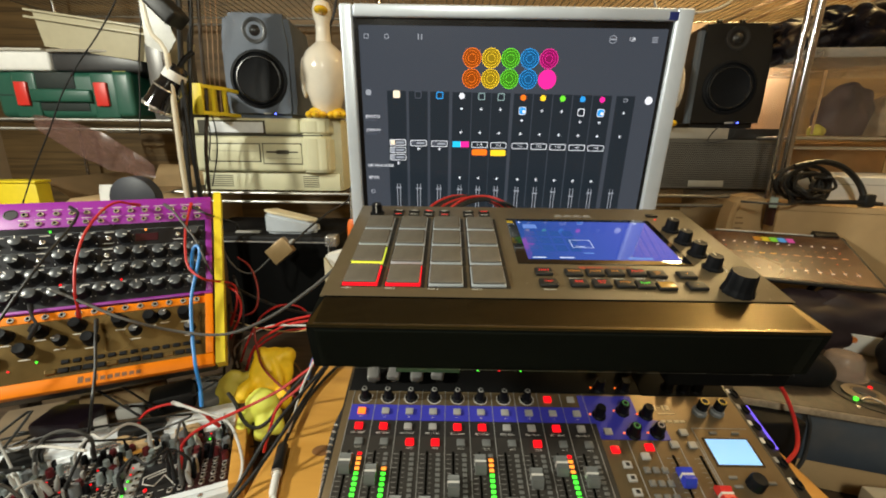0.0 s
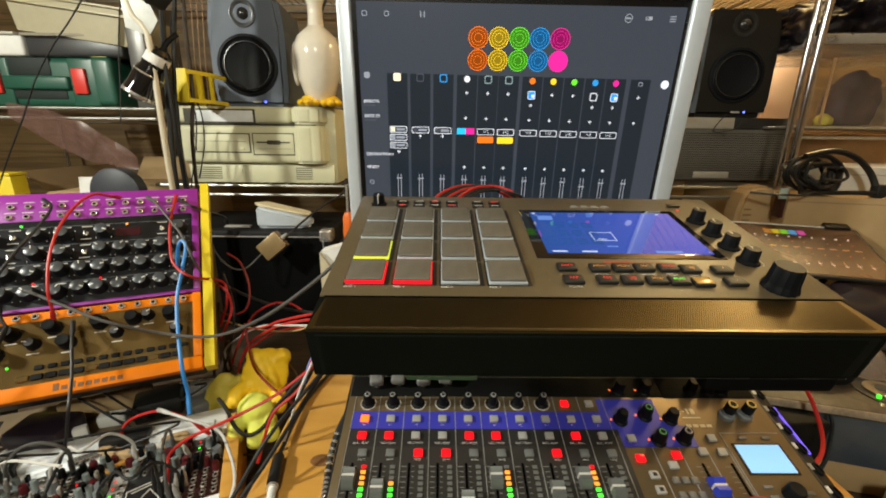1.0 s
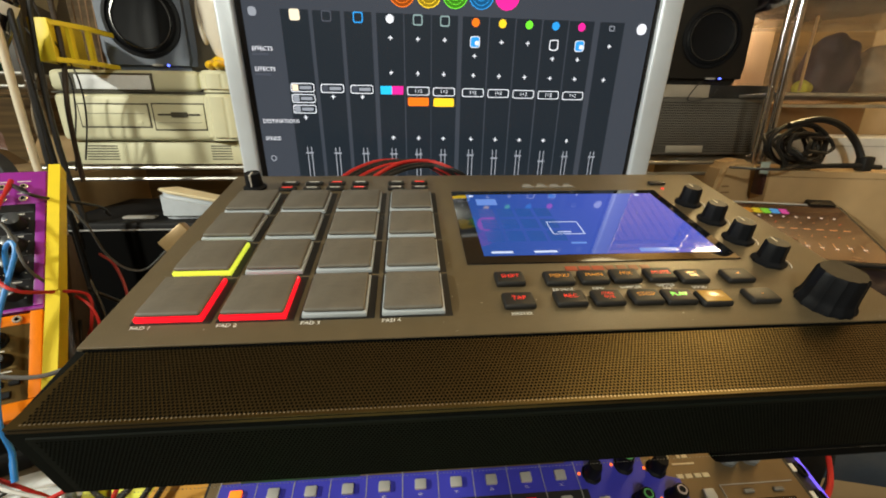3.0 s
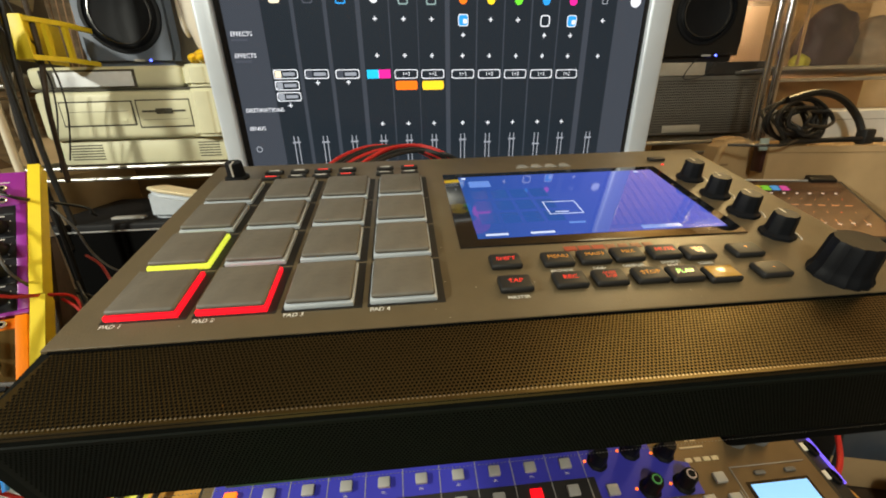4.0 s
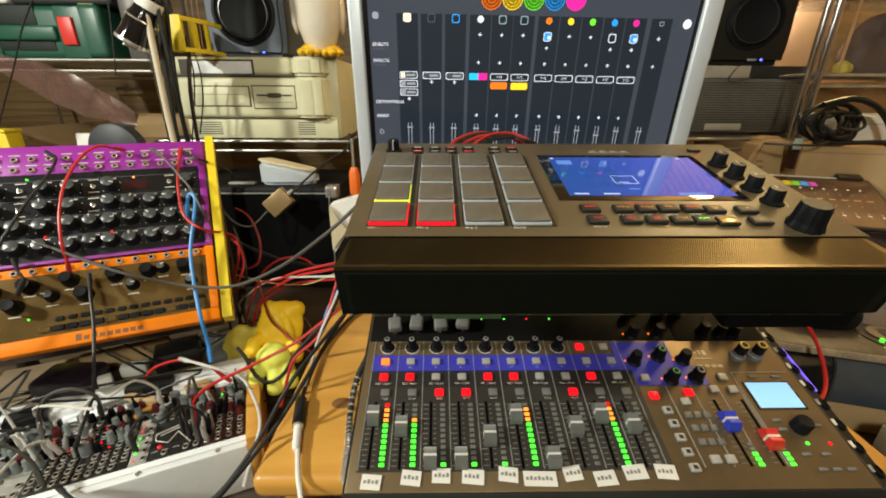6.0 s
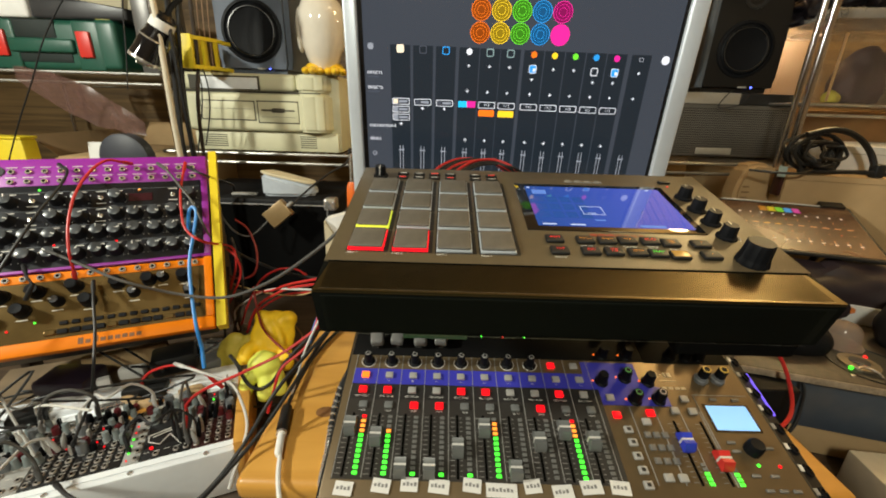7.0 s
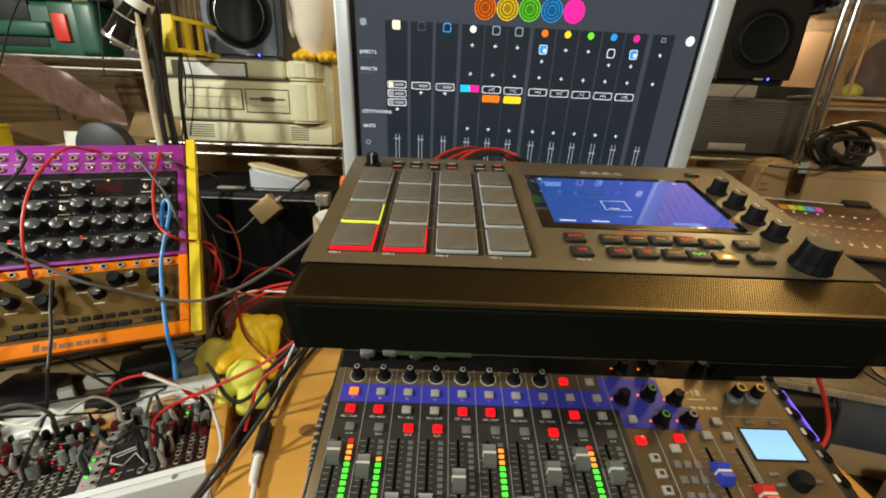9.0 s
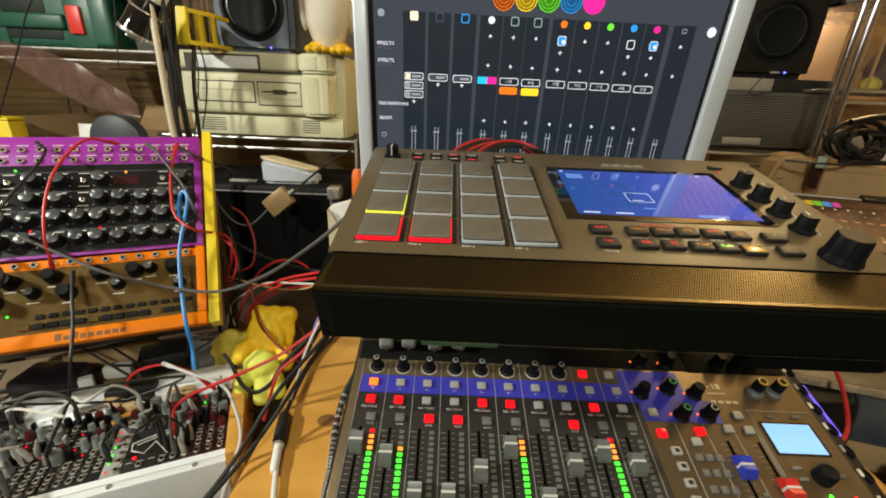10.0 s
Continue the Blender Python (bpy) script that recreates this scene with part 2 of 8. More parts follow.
def wire_shelf(name, x0, x1, y0, y1, z, label, posts=(), across=0.022):
    t = thing(name, label, "shelf")
    for y in (y0, y1):
        for dz in (0.0, -0.022):
            part("rail", tube(B(), [(x0, y, z + dz), (x1, y, z + dz)], 0.0035, 8, 1), SHELFW, t)
    for x in (x0, x1):
        part("end_rail", tube(B(), [(x, y0, z), (x, y1, z)], 0.0035, 8, 1), SHELFW, t)
    bm = B()
    k = int((x1 - x0) / across)
    for i in range(1, k):
        x = x0 + (x1 - x0) * i / k
        tube(bm, [(x, y0, z - 0.001), (x, y1, z - 0.001)], 0.0014, 6, 1)
    tagged(part("wire_grid", bm, SHELFW, t), kind="stuff")
    for x, y, lo, hi in posts:
        p = part("post", tube(B(), [(x, y, lo), (x, y, hi)], 0.0060, 16, 1), POSTC, t)
        for j in range(4, 22):
            part("groove_ring", GROOVE, None, p, "", (x, y, lo + 0.05 * j))
    return t


wire_shelf("wire_shelf", -1.15, -0.60, 1.13, 1.60, 1.268, "chrome wire shelf holding a toolbox", [(-0.585, 1.12, 0.755, 1.9), (-1.16, 1.12, 0.755, 1.9)])
wire_shelf("wire_shelf", -0.62, -0.17, 1.12, 1.60, 1.096, "chrome wire shelf holding an old computer", [(-0.16, 1.60, 0.755, 1.9)])
wire_shelf("wire_shelf", -1.3, 1.3, 0.98, 1.68, 1.64, "long chrome wire shelf overhead", [(-1.32, 1.68, 0.755, 1.9), (1.32, 1.68, 0.755, 1.9)])
wire_shelf("wire_shelf", 0.55, 1.35, 1.06, 1.62, 1.110, "chrome wire shelf below the grey amplifier", [(0.822, 1.05, 0.755, 1.9), (0.845, 1.052, 0.755, 1.9), (0.864, 1.07, 0.755, 1.9), (1.36, 1.06, 0.755, 1.9)])
wire_shelf("wire_shelf", 0.86, 1.35, 1.07, 1.62, 1.245, "chrome wire shelf below the clear tub", [])

# ---- pad sampler ----
MF = plane_frame((-0.023, 0.374, 1.0927), (1, 0, 0), (0, 1, 0.2455))
mpc = thing("pad_sampler", "dark brown-grey standalone pad sampler with lit pads on a stand", "sampler", MF)
W0, W1, DEP = -0.005, 0.388, 0.236
side = Matrix(((0, 0, 1, 0), (1, 0, 0, 0), (0, 1, 0, 0), (0, 0, 0, 1)))
bm = B()
prism(bm, [(0.0065, -0.002), (0.0056, -0.004), (0.0077, -0.0448), (0.0108, -0.0475), (DEP, -0.0475), (DEP + 0.002, -0.0445), (DEP, -0.002), (DEP - 0.002, -0.001)], W0, W1, side)
part("body", bm, FRONT, mpc, "black perforated front and case")
bm = B()
box(bm, (W0, 0.0428, -0.0025), (W1, DEP, 0.0), 0.0009)
part("top_panel", bm, MPCTOP, mpc, "dusty brown-black control panel")
gr = part("speaker_grille", prism(B(), [(W0 + 0.0005, 0.0058), (W1 - 0.0005, 0.0058), (W1 - 0.0055, 0.042), (W0 + 0.0055, 0.042)], -0.0032, -0.0006), GRILLE, mpc, "perforated bronze-coloured speaker grille")


def holes(us, vs, r, put):
    """Rows of small six-sided holes, staggered, through the function put(u, v)."""
    bm = B()
    for j, v in enumerate(vs):
        for u in us:
            bm.faces.new([bm.verts.new(put(u + (0.00078 if j % 2 else 0) + r * math.cos(k * math.pi / 3), v + r * math.sin(k * math.pi / 3))) for k in range(6)])
    return bm


us = [W0 + 0.0062 + 0.00155 * i for i in range(244)]
tagged(part("perforation", holes(us, [0.0080 + 0.00142 * j for j in range(24)], 0.00056, lambda u, v: (u, v, -0.00035)), HOLE, gr), kind="stuff")
part("grille_border", tube(B(), [(W0 + 0.004, 0.0418, -0.0004), (W1 - 0.004, 0.0418, -0.0004)], 0.0006, 6, 1), HOLE, gr)
FRONTMESH = mat("front_mesh", (0.0050, 0.0064, 0.0046), 0.6, spec=0.12)
fg = part("front_grille", prism(B(), [(W0 + 0.006, -0.0423), (W1 - 0.006, -0.0423), (W1 - 0.006, -0.0055), (W0 + 0.006, -0.0055)], -0.0002, 0.0008,
     Matrix(((1, 0, 0, 0), (0, -0.052, -1, 0.0054), (0, 1, -0.052, 0), (0, 0, 0, 1)))), FRONTMESH, mpc, "black perforated front strip")
tagged(part("perforation", holes(us[2:-3], [-0.0416 + 0.00142 * j for j in range(25)], 0.00050, lambda u, v: (u, 0.0044 - 0.052 * v, v)), HOLE, fg), kind="stuff")
part("edge_trim", tube(B(), [(W0 + 0.002, 0.0062, -0.0016), (W1 - 0.002, 0.0062, -0.0016)], 0.0005, 8, 1), FRONT, mpc)

# pads
RIM = mat("pad_rim", (0.42, 0.46, 0.5), 0.4, vary=0.08)
RIMRED = glow("pad_rim_red", (1.0, 0.006, 0.018), 1.1, (0.3, 0.008, 0.01))
RIMYEL = glow("pad_rim_yellow", (0.62, 0.75, 0.06), 0.8, (0.5, 0.5, 0.05))
bm = B()
box(bm, (0, 0, 0), (0.0300, 0.0312, 0.0026), 0.0006)
rims = {"": mesh_of("rim", bm, RIM)}
for k, m in (("r", RIMRED), ("y", RIMYEL)):
    rims[k] = rims[""].copy()
    rims[k].materials[0] = m
bm = B()
box(bm, (0.0006, 0.0008, 0.0026), (0.0292, 0.0306, 0.0050), 0.0014, 3)
for v in bm.verts:
    v.co.z += 0.0005 * (1 - ((v.co.x - 0.015) / 0.015) ** 2) * (v.co.z > 0.004)
pad_top = mesh_of("pad", bm, RUBBER)
WELL = mat("pad_well", (0.006, 0.006, 0.006), 0.6)
for j in range(4):
    for i in range(4):
        u, v = 0.0108 + 0.0371 * i, 0.0570 + 0.0361 * j
        p = part("pad", pad_top, None, mpc, "", (u, v, 0))
        lit = "r" if j == 0 and i < 2 else "y" if (i, j) == (0, 1) else ""
        part("rim", rims[lit], None, p, {"r": "rim glowing red", "y": "rim glowing yellow-green", "": ""}[lit])
        if j == 0:
            text(mpc, "PAD %d" % (i + 1), u + 0.0045, v - 0.0032, 0.0004, 0.0033, mat("bright_print", (0.85, 0.84, 0.80), 0.6))
well = mesh_of("recess", box(B(), (-0.0012, -0.001, -0.0004), (0.0336, 0.0335, 0.0003)), WELL)
for i in range(4):
    for j in range(4):
        part("recess", well, None, mpc, "", (0.0108 + 0.0371 * i, 0.0570 + 0.0361 * j, 0))

# touch display
disp = part("display", box(B(), (0.168, 0.0985, -0.001), (0.334, 0.2, 0.0009), 0.0006), DARKGLASS, mpc, "glossy black display bezel")


def display_picture(name, left, right, strength, rough):
    """A lit blue picture, paler towards one side."""
    m = glow(name, (1, 1, 1), strength, (0.01, 0.012, 0.02), rough)
    nt = m.node_tree
    tc = nt.nodes.new("ShaderNodeTexCoord")
    sp = nt.nodes.new("ShaderNodeSeparateXYZ")
    cr = nt.nodes.new("ShaderNodeValToRGB")
    cr.color_ramp.elements[0].color, cr.color_ramp.elements[1].color = (*left, 1), (*right, 1)
    nt.links.new(tc.outputs["Generated"], sp.inputs[0])
    nt.links.new(sp.outputs["X"], cr.inputs["Fac"])
    nt.links.new(cr.outputs[0], nt.nodes["Principled BSDF"].inputs["Emission Color"])
    return m


PICT = display_picture("sampler_picture", s2l(30, 74, 152), s2l(74, 90, 198), 1.0, 0.05)
PICT.node_tree.nodes["Principled BSDF"].inputs["Coat Weight"].default_value = 0.6
PICT.node_tree.nodes["Principled BSDF"].inputs["Coat IOR"].default_value = 1.6
part("picture", box(B(), (0.179, 0.1062, 0.0009), (0.3265, 0.1925, 0.0011)), PICT, disp, "lit blue touch screen picture")
PALE = glow("display_pale", s2l(190, 205, 235), 0.9)
MIDB = glow("display_mid", s2l(92, 130, 205), 0.9)
bm = B()
for a, c in (((0.228, 0.130), (0.2495, 0.1306)), ((0.228, 0.1464), (0.2495, 0.147)), ((0.228, 0.130), (0.2286, 0.147)), ((0.2489, 0.130), (0.2495, 0.147))):
    box(bm, (*a, 0.0011), (*c, 0.00125))
part("outline", bm, PALE, disp)
for a, c, m in (((0.185, 0.174), (0.2, 0.184), MIDB), ((0.184, 0.1085), (0.197, 0.1105), PALE), ((0.21, 0.1085), (0.224, 0.1105), PALE), ((0.276, 0.1075), (0.3, 0.1115), MIDB), ((0.232, 0.1325), (0.241, 0.1335), PALE),
                ((0.181, 0.1885), (0.184, 0.191), PALE), ((0.312, 0.1885), (0.3155, 0.1905), PALE), ((0.236, 0.118), (0.246, 0.120), MIDB)):
    part("icon", box(B(), (*a, 0.0011), (*c, 0.00125)), m, disp)
for i in range(4):
    for j in range(3):
        part("tile", box(B(), (0.184 + 0.0135 * i, 0.122 + 0.0165 * j, 0.0011), (0.195 + 0.0135 * i, 0.135 + 0.0165 * j, 0.0012)), glow("display_tile", s2l(36, 74, 146), 0.9), disp)

# keys
KEY = mat("key_rubber", (0.015, 0.0145, 0.014), 0.5, vary=0.15, bump=0.1, spec=0.3)
key_big = mesh_of("key", box(B(), (-0.0080, -0.0055, 0), (0.0080, 0.0055, 0.0036), 0.0014, 3), KEY)
key_small = mesh_of("key", box(B(), (-0.0066, -0.0028, 0), (0.0066, 0.0028, 0.0024), 0.0009, 2), KEY)
TR = glow("text_red", (1.0, 0.06, 0.04), 0.9)
TO = glow("text_orange", (0.85, 0.36, 0.06), 0.6)
TG = glow("text_green", (0.08, 0.95, 0.06), 1.2)
for words, u, v, m in (("SHIFT", 0.1887, 0.0819, TR), ("TAP", 0.1892, 0.0635, TR), ("MENU", 0.2155, 0.0812, TO), ("MAIN", 0.2348, 0.0814, TO), ("MIX", 0.2529, 0.0819, TO), ("MUTE", 0.2729, 0.0821, TR),
                       ("NEXT\nSEQ", 0.2903, 0.0800, TO), ("+", 0.3165, 0.0796, TO), ("REC", 0.2157, 0.0638, TR), ("OVER\nDUB", 0.2352, 0.0637, TR), ("STOP", 0.2552, 0.0636, TO), ("PLAY", 0.2724, 0.0629, TG),
                       ("", 0.2899, 0.0609, TO), ("-", 0.3167, 0.0619, TO)):
    k = part("key", key_big, None, mpc, "", (u, v, 0))
    if words:
        text(k, words, 0, 0, 0.0038, 0.0026 if "\n" in words else 0.0040, m)
    else:
        part("lit_face", box(B(), (-0.0068, -0.0043, 0.0034), (0.0068, 0.0043, 0.0039), 0.0002), glow("key_lit", (0.55, 0.30, 0.06), 0.45), k, "glowing amber key face")
for words, u, v in (("MASTER", 0.1892, 0.0555), ("BROWSE", 0.2155, 0.0733), ("GRID", 0.2348, 0.0735), ("SAMPLER", 0.2529, 0.0738), ("SAMPLE\nEDIT", 0.2729, 0.0735), ("SONG", 0.2903, 0.0722)):
    text(mpc, words, u, v, 0.0004, 0.0029, mat("bright_print", (0.85, 0.84, 0.80), 0.6))
for j, v in enumerate((0.2062, 0.2166)):
    for i, u in enumerate((0.0426, 0.061, 0.0786, 0.0969, 0.1255, 0.144)):
        k = part("key", key_small, None, mpc, "", (u, v, 0))
        part("key_print", box(B(), (-0.0038, -0.0005, 0.0024), (0.0038, 0.0005, 0.0027)), TR if (i + j) % 3 == 0 else WHITE, k)
k = part("key", key_small, None, mpc, "", (0.3434, 0.2135, 0))
part("record_led", lathe(B(), [(0.0012, 0), (0.0012, 0.0005), (0.0006, 0.001)], 10, Matrix.Translation((0.3434, 0.2035, 0))), TR, mpc)

# brand plates stand as plain shapes
for i in range(4):
    x = 0.2265 + 0.0112 * i
    part("maker_plate", prism(B(), [(x, 0.2078), (x + 0.0102, 0.2078), (x + 0.0078, 0.2142), (x + 0.0032, 0.2142)], 0.0, 0.0005), mat("maker_grey", (0.22, 0.22, 0.21), 0.4), mpc)
for i in range(7):
    w = 0.0066 if i < 3 else 0.0050
    x = 0.2235 + 0.0078 * min(i, 3) + 0.0070 * max(0, i - 3)
    part("model_plate", box(B(), (x, 0.0905, 0.0), (x + w, 0.0945, 0.0004)), mat("model_red", (0.28, 0.04, 0.015), 0.5) if i < 3 else mat("model_brown", (0.20, 0.07, 0.03), 0.5), mpc)


# knobs
def knob_mesh(r, h, flute=0.03, n=10, skirt=1.35):
    bm = B()
    lathe(bm, [(r * skirt, 0), (r * skirt, h * 0.12), (r * 1.04, h * 0.22), (r, h * 0.35), (r * 0.93, h * 0.93), (r * 0.86, h), (0.0002, h * 0.985)], 40, None, flute, n)
    return mesh_of("knob", bm, KNOB)


qk = knob_mesh(0.0066, 0.0135, 0.035, 8)
mark = mesh_of("pointer", box(B(), (-0.0004, 0.001, 0.0), (0.0004, 0.0062, 0.0004)), WHITE)
arc = mesh_of("knob_scale", tube(B(), [(0.0115 * math.cos(a), 0.0115 * math.sin(a), 0.0002) for a in [-0.7 + 0.26 * i for i in range(8)]], 0.00035, 5, 2), WHITE)
for u, v in ((0.3482, 0.1758), (0.3482, 0.1478), (0.3485, 0.1215), (0.3490, 0.0955)):
    k = part("knob", qk, None, mpc, "black ribbed control knob", (u, v, 0))
    part("pointer", mark, None, k, "", (0, 0, 0.0131))
    part("knob_scale", arc, None, mpc, "", (u, v, 0))
k = part("data_wheel", knob_mesh(0.0111, 0.0200, 0.04, 14, 1.14), None, mpc, "large black ribbed data wheel", (0.3480, 0.0565, 0))
k = part("volume_knob", knob_mesh(0.0062, 0.0125, 0.02, 10), None, mpc, "small black volume knob with white pointer", (0.0170, 0.2110, 0))
part("pointer", box(B(), (-0.0005, -0.0068, 0.004), (0.0005, 0.001, 0.0128)), WHITE, k)

# bright bead line where the metal folds, and dust on the panel
tagged(part("fold_bead", holes(us, [0.0066], 0.00042, lambda u, v: (u, v, 0.0004)), mat("bead_metal", (0.42, 0.37, 0.27), 0.3, metal=0.8), gr), kind="stuff")
tagged(part("fold_bead", holes(us, [-0.0443], 0.00040, lambda u, v: (u, 0.0036 - 0.052 * v, v)), mat("bead_dark", (0.30, 0.30, 0.28), 0.3, metal=0.8), fg), kind="stuff")
rnd = random.Random(8)
bm = B()
for k in range(150):
    u, v, r = rnd.uniform(W0 + 0.004, W1 - 0.004), rnd.uniform(0.045, 0.228), rnd.uniform(0.00012, 0.00042)
    bm.faces.new([bm.verts.new((u + r * math.cos(a) * rnd.uniform(0.6, 1.3), v + r * math.sin(a), 0.00035)) for a in (0, 1.3, 2.5, 3.8, 5.0)])
tagged(part("dust_speck", bm, mat("dust", (0.36, 0.34, 0.30), 0.9), mpc), kind="stuff")
part("rating_label", box(B(), (0.060, 0.012, -0.0545), (0.112, 0.020, -0.0480), 0.0006), mat("plate_green", (0.02, 0.07, 0.035), 0.3), mpc, "dark green plate under the case")

# stand under the sampler
STEEL = mat("black_steel", (0.015, 0.015, 0.016), 0.4, metal=0.6)
st = thing("sampler_stand", "black steel desk stand carrying the tilted sampler", "stand")
for x in (0.045, 0.315):
    q = [MF @ Vector((x + 0.005, v, -0.0520)) for v in (0.03, 0.12, 0.21)]
    part("cradle_arm", tube(B(), q, 0.0042, 8, 3), STEEL, st)
    part("leg", tube(B(), [q[2], (x - 0.018, 0.66, 1.02), (x - 0.018, 0.70, 0.868)], 0.0042, 8, 4), STEEL, st)
    part("foot", tube(B(), [(x - 0.018, 0.70, 0.8685), (x - 0.018, 0.80, 0.8685)], 0.0042, 8, 1), STEEL, st)
# Black block added to darken the zone under the sampler's right end.
part("rest_block", box(B(), (0.286, 0.014, -0.0685), (0.387, 0.070, -0.0480), 0.004, 3, MF), mat("fill_block_black", (0.004, 0.004, 0.004), 0.9, spec=0.05), st, "black block added for the dark zone below the sampler")
part("cross_bar", tube(B(), [(0.027, 0.66, 1.02), (0.297, 0.66, 1.02)], 0.0042, 8, 1), STEEL, st)

# ---- mixer ----
LF = plane_frame((-0.035, 0.362, 0.78926 + 0.3162 * 0.362), (1, 0, 0.0022), (0, 1, 0.3162))
mix = thing("mixer", "grey-brown digital mixer with lit keys, faders and tape labels", "mixer", LF)
MIXTOP = mat("mixer_panel", (0.17, 0.122, 0.066), 0.36, metal=0.5, vary=0.12, scale=70, bump=0.08, bump_scale=900)
MIXDARK = mat("mixer_dark", (0.022, 0.02, 0.019), 0.45)
MIXBLUE = mat("mixer_blue", (0.045, 0.045, 0.42), 0.4, vary=0.08)
MU, MV = 0.438, 0.25
bm = B()
prism(bm, [(-0.004, -0.006), (0.002, -0.001), (MV, -0.001), (MV + 0.006, -0.01), (MV + 0.006, -0.036 - 0.28 * MV), (0.03, -0.043), (-0.004, -0.033), (-0.007, -0.018)], 0.0, MU, side)
part("body", bm, BLACK, mix, "black rounded case")
part("panel", box(B(), (0.002, 0.003, -0.002), (MU - 0.003, MV, 0.0), 0.0006), MIXTOP, mix, "bronze-grey control panel")
part("channel_field", box(B(), (0.009, 0.0185, -0.001), (0.2735, 0.0995, 0.0004)), mat("mixer_field", (0.035, 0.031, 0.027), 0.42), mix)
part("select_band", box(B(), (0.0095, 0.1155, -0.001), (0.2735, 0.1345, 0.0006)), MIXBLUE, mix, "blue select strip")
part("input_panel", box(B(), (0.003, 0.1530, -0.001), (0.3360, MV - 0.001, 0.0010), 0.0004), mat("input_black", (0.004, 0.004, 0.004), 0.6, spec=0.12), mix, "black input panel")
part("input_panel", box(B(), (0.3363, 0.1520, -0.001), (MU - 0.004, MV - 0.001, 0.0010), 0.0004), MATS["input_black"], mix)
part("record_band", box(B(), (0.0095, 0.0975, -0.001), (0.2735, 0.1152, 0.0005)), MIXDARK, mix)
bm = B()
prism(bm, [(0.2735, 0.1345), (0.2735, 0.0975), (0.345, 0.0975), (0.345, 0.118), (0.322, 0.1245), (0.322, 0.15), (0.262, 0.15), (0.262, 0.1345)], -0.001, 0.0007)
part("effects_field", bm, MIXBLUE, mix, "blue effects field")
PITCH = 0.02585
bm = B()
for i in range(11):
    u = 0.0098 + PITCH * i
    box(bm, (u - 0.0003, 0.02, 0.0), (u + 0.0003, 0.115, 0.0008))
    box(bm, (u - 0.0003, 0.1155, 0.0), (u + 0.0003, 0.16, 0.0008))
for u in (0.300, 0.325, 0.3505, 0.3705):
    box(bm, (u - 0.0003, 0.02, 0.0), (u + 0.0003, 0.097, 0.0006))
box(bm, (0.3725, 0.02, 0.0), (0.3731, 0.112, 0.0006))
box(bm, (0.3725, 0.1115, 0.0), (0.430, 0.1121, 0.0006))
part("panel_print", bm, GREYPRINT, mix)
CAPG = mat("key_cap_grey", (0.36, 0.35, 0.33), 0.4, vary=0.06)
LITR = glow("key_red", (1.0, 0.006, 0.012), 1.25, (0.25, 0.006, 0.006))
LITO = glow("key_orange", (1.0, 0.14, 0.01), 1.6, (0.5, 0.15, 0.02))
cap = mesh_of("key", box(B(), (-0.0042, -0.0036, 0), (0.0042, 0.0036, 0.0032), 0.0010, 2), CAPG)
caps = {"": cap}
for k, m in (("r", LITR), ("o", LITO), ("d", mat("key_cap_dim", (0.16, 0.165, 0.16), 0.4))):
    caps[k] = cap.copy()
    caps[k].materials[0] = m
slot = mesh_of("fader_slot", box(B(), (-0.0011, 0.0205, 0.0), (0.0011, 0.0815, 0.0009), 0.0003), HOLE)
bm = B()
prism(bm, [(-0.009, 0.0), (0.009, 0.0), (0.009, 0.004), (0.0055, 0.0105), (0.0015, 0.0085), (-0.0015, 0.0085), (-0.0055, 0.0105), (-0.009, 0.004)], -0.0052, 0.0052, side)
FADER = mat("fader_grey", (0.14, 0.145, 0.14), 0.4)
fader = mesh_of("fader_cap", bm, FADER)
bm = B()
box(bm, (-0.0053, -0.0009, 0.0084), (0.0053, 0.0009, 0.0090))
box(bm, (-0.0056, -0.0009, 0.001), (-0.0052, 0.0009, 0.0088))
fline = mesh_of("fader_line", bm, WHITE)
tick = B()
for j in range(13):
    box(tick, (-0.0062 if j % 3 else -0.0072, 0.023 + 0.0046 * j, 0.0003), (-0.0024, 0.0234 + 0.0046 * j, 0.0007))
    box(tick, (0.0024, 0.023 + 0.0046 * j, 0.0003), (0.0046, 0.0234 + 0.0046 * j, 0.0007))
tick = mesh_of("fader_scale", tick, GREYPRINT)
led = mesh_of("meter_led", box(B(), (-0.0022, -0.0015, 0.0), (0.0022, 0.0015, 0.0011), 0.0003, 1), mat("led_off", (0.16, 0.16, 0.15), 0.35))
leds = {"": led}
LG = glow("led_green", (0.06, 1.0, 0.03), 1.8, (0.05, 0.3, 0.05))
LO = glow("led_orange", (1.0, 0.28, 0.03), 1.8, (0.4, 0.15, 0.03))
for k, m in (("g", LG), ("o", LO), ("r", LITR)):
    leds[k] = led.copy()
    leds[k].materials[0] = m
MK = [(0.0066, 0), (0.0066, 0.001), (0.0046, 0.0022), (0.0040, 0.013), (0.0034, 0.0145), (0.0002, 0.0142)]
mknob = mesh_of("gain_knob", lathe(B(), MK, 24, None, 0.03, 8), KNOB)
kring = mesh_of("knob_ring", tube(B(), [(0.0078 * math.cos(a), 0.0078 * math.sin(a), 0.0004) for a in [-0.5 + 0.35 * i + math.pi for i in range(13)]], 0.0004, 5, 2), WHITE)
kcap = mesh_of("knob_tip", lathe(B(), [(0.0027, 0.0144), (0.0027, 0.0150), (0.0014, 0.0152), (0.0013, 0.0149)], 16), CAPG)
khole = mesh_of("tip_hole", lathe(B(), [(0.0017, 0.0150), (0.0017, 0.0154), (0.0004, 0.0155)], 12), KNOB)
TAPE = mat("paper_tape", (0.72, 0.70, 0.66), 0.75, vary=0.08, bump=0.2)
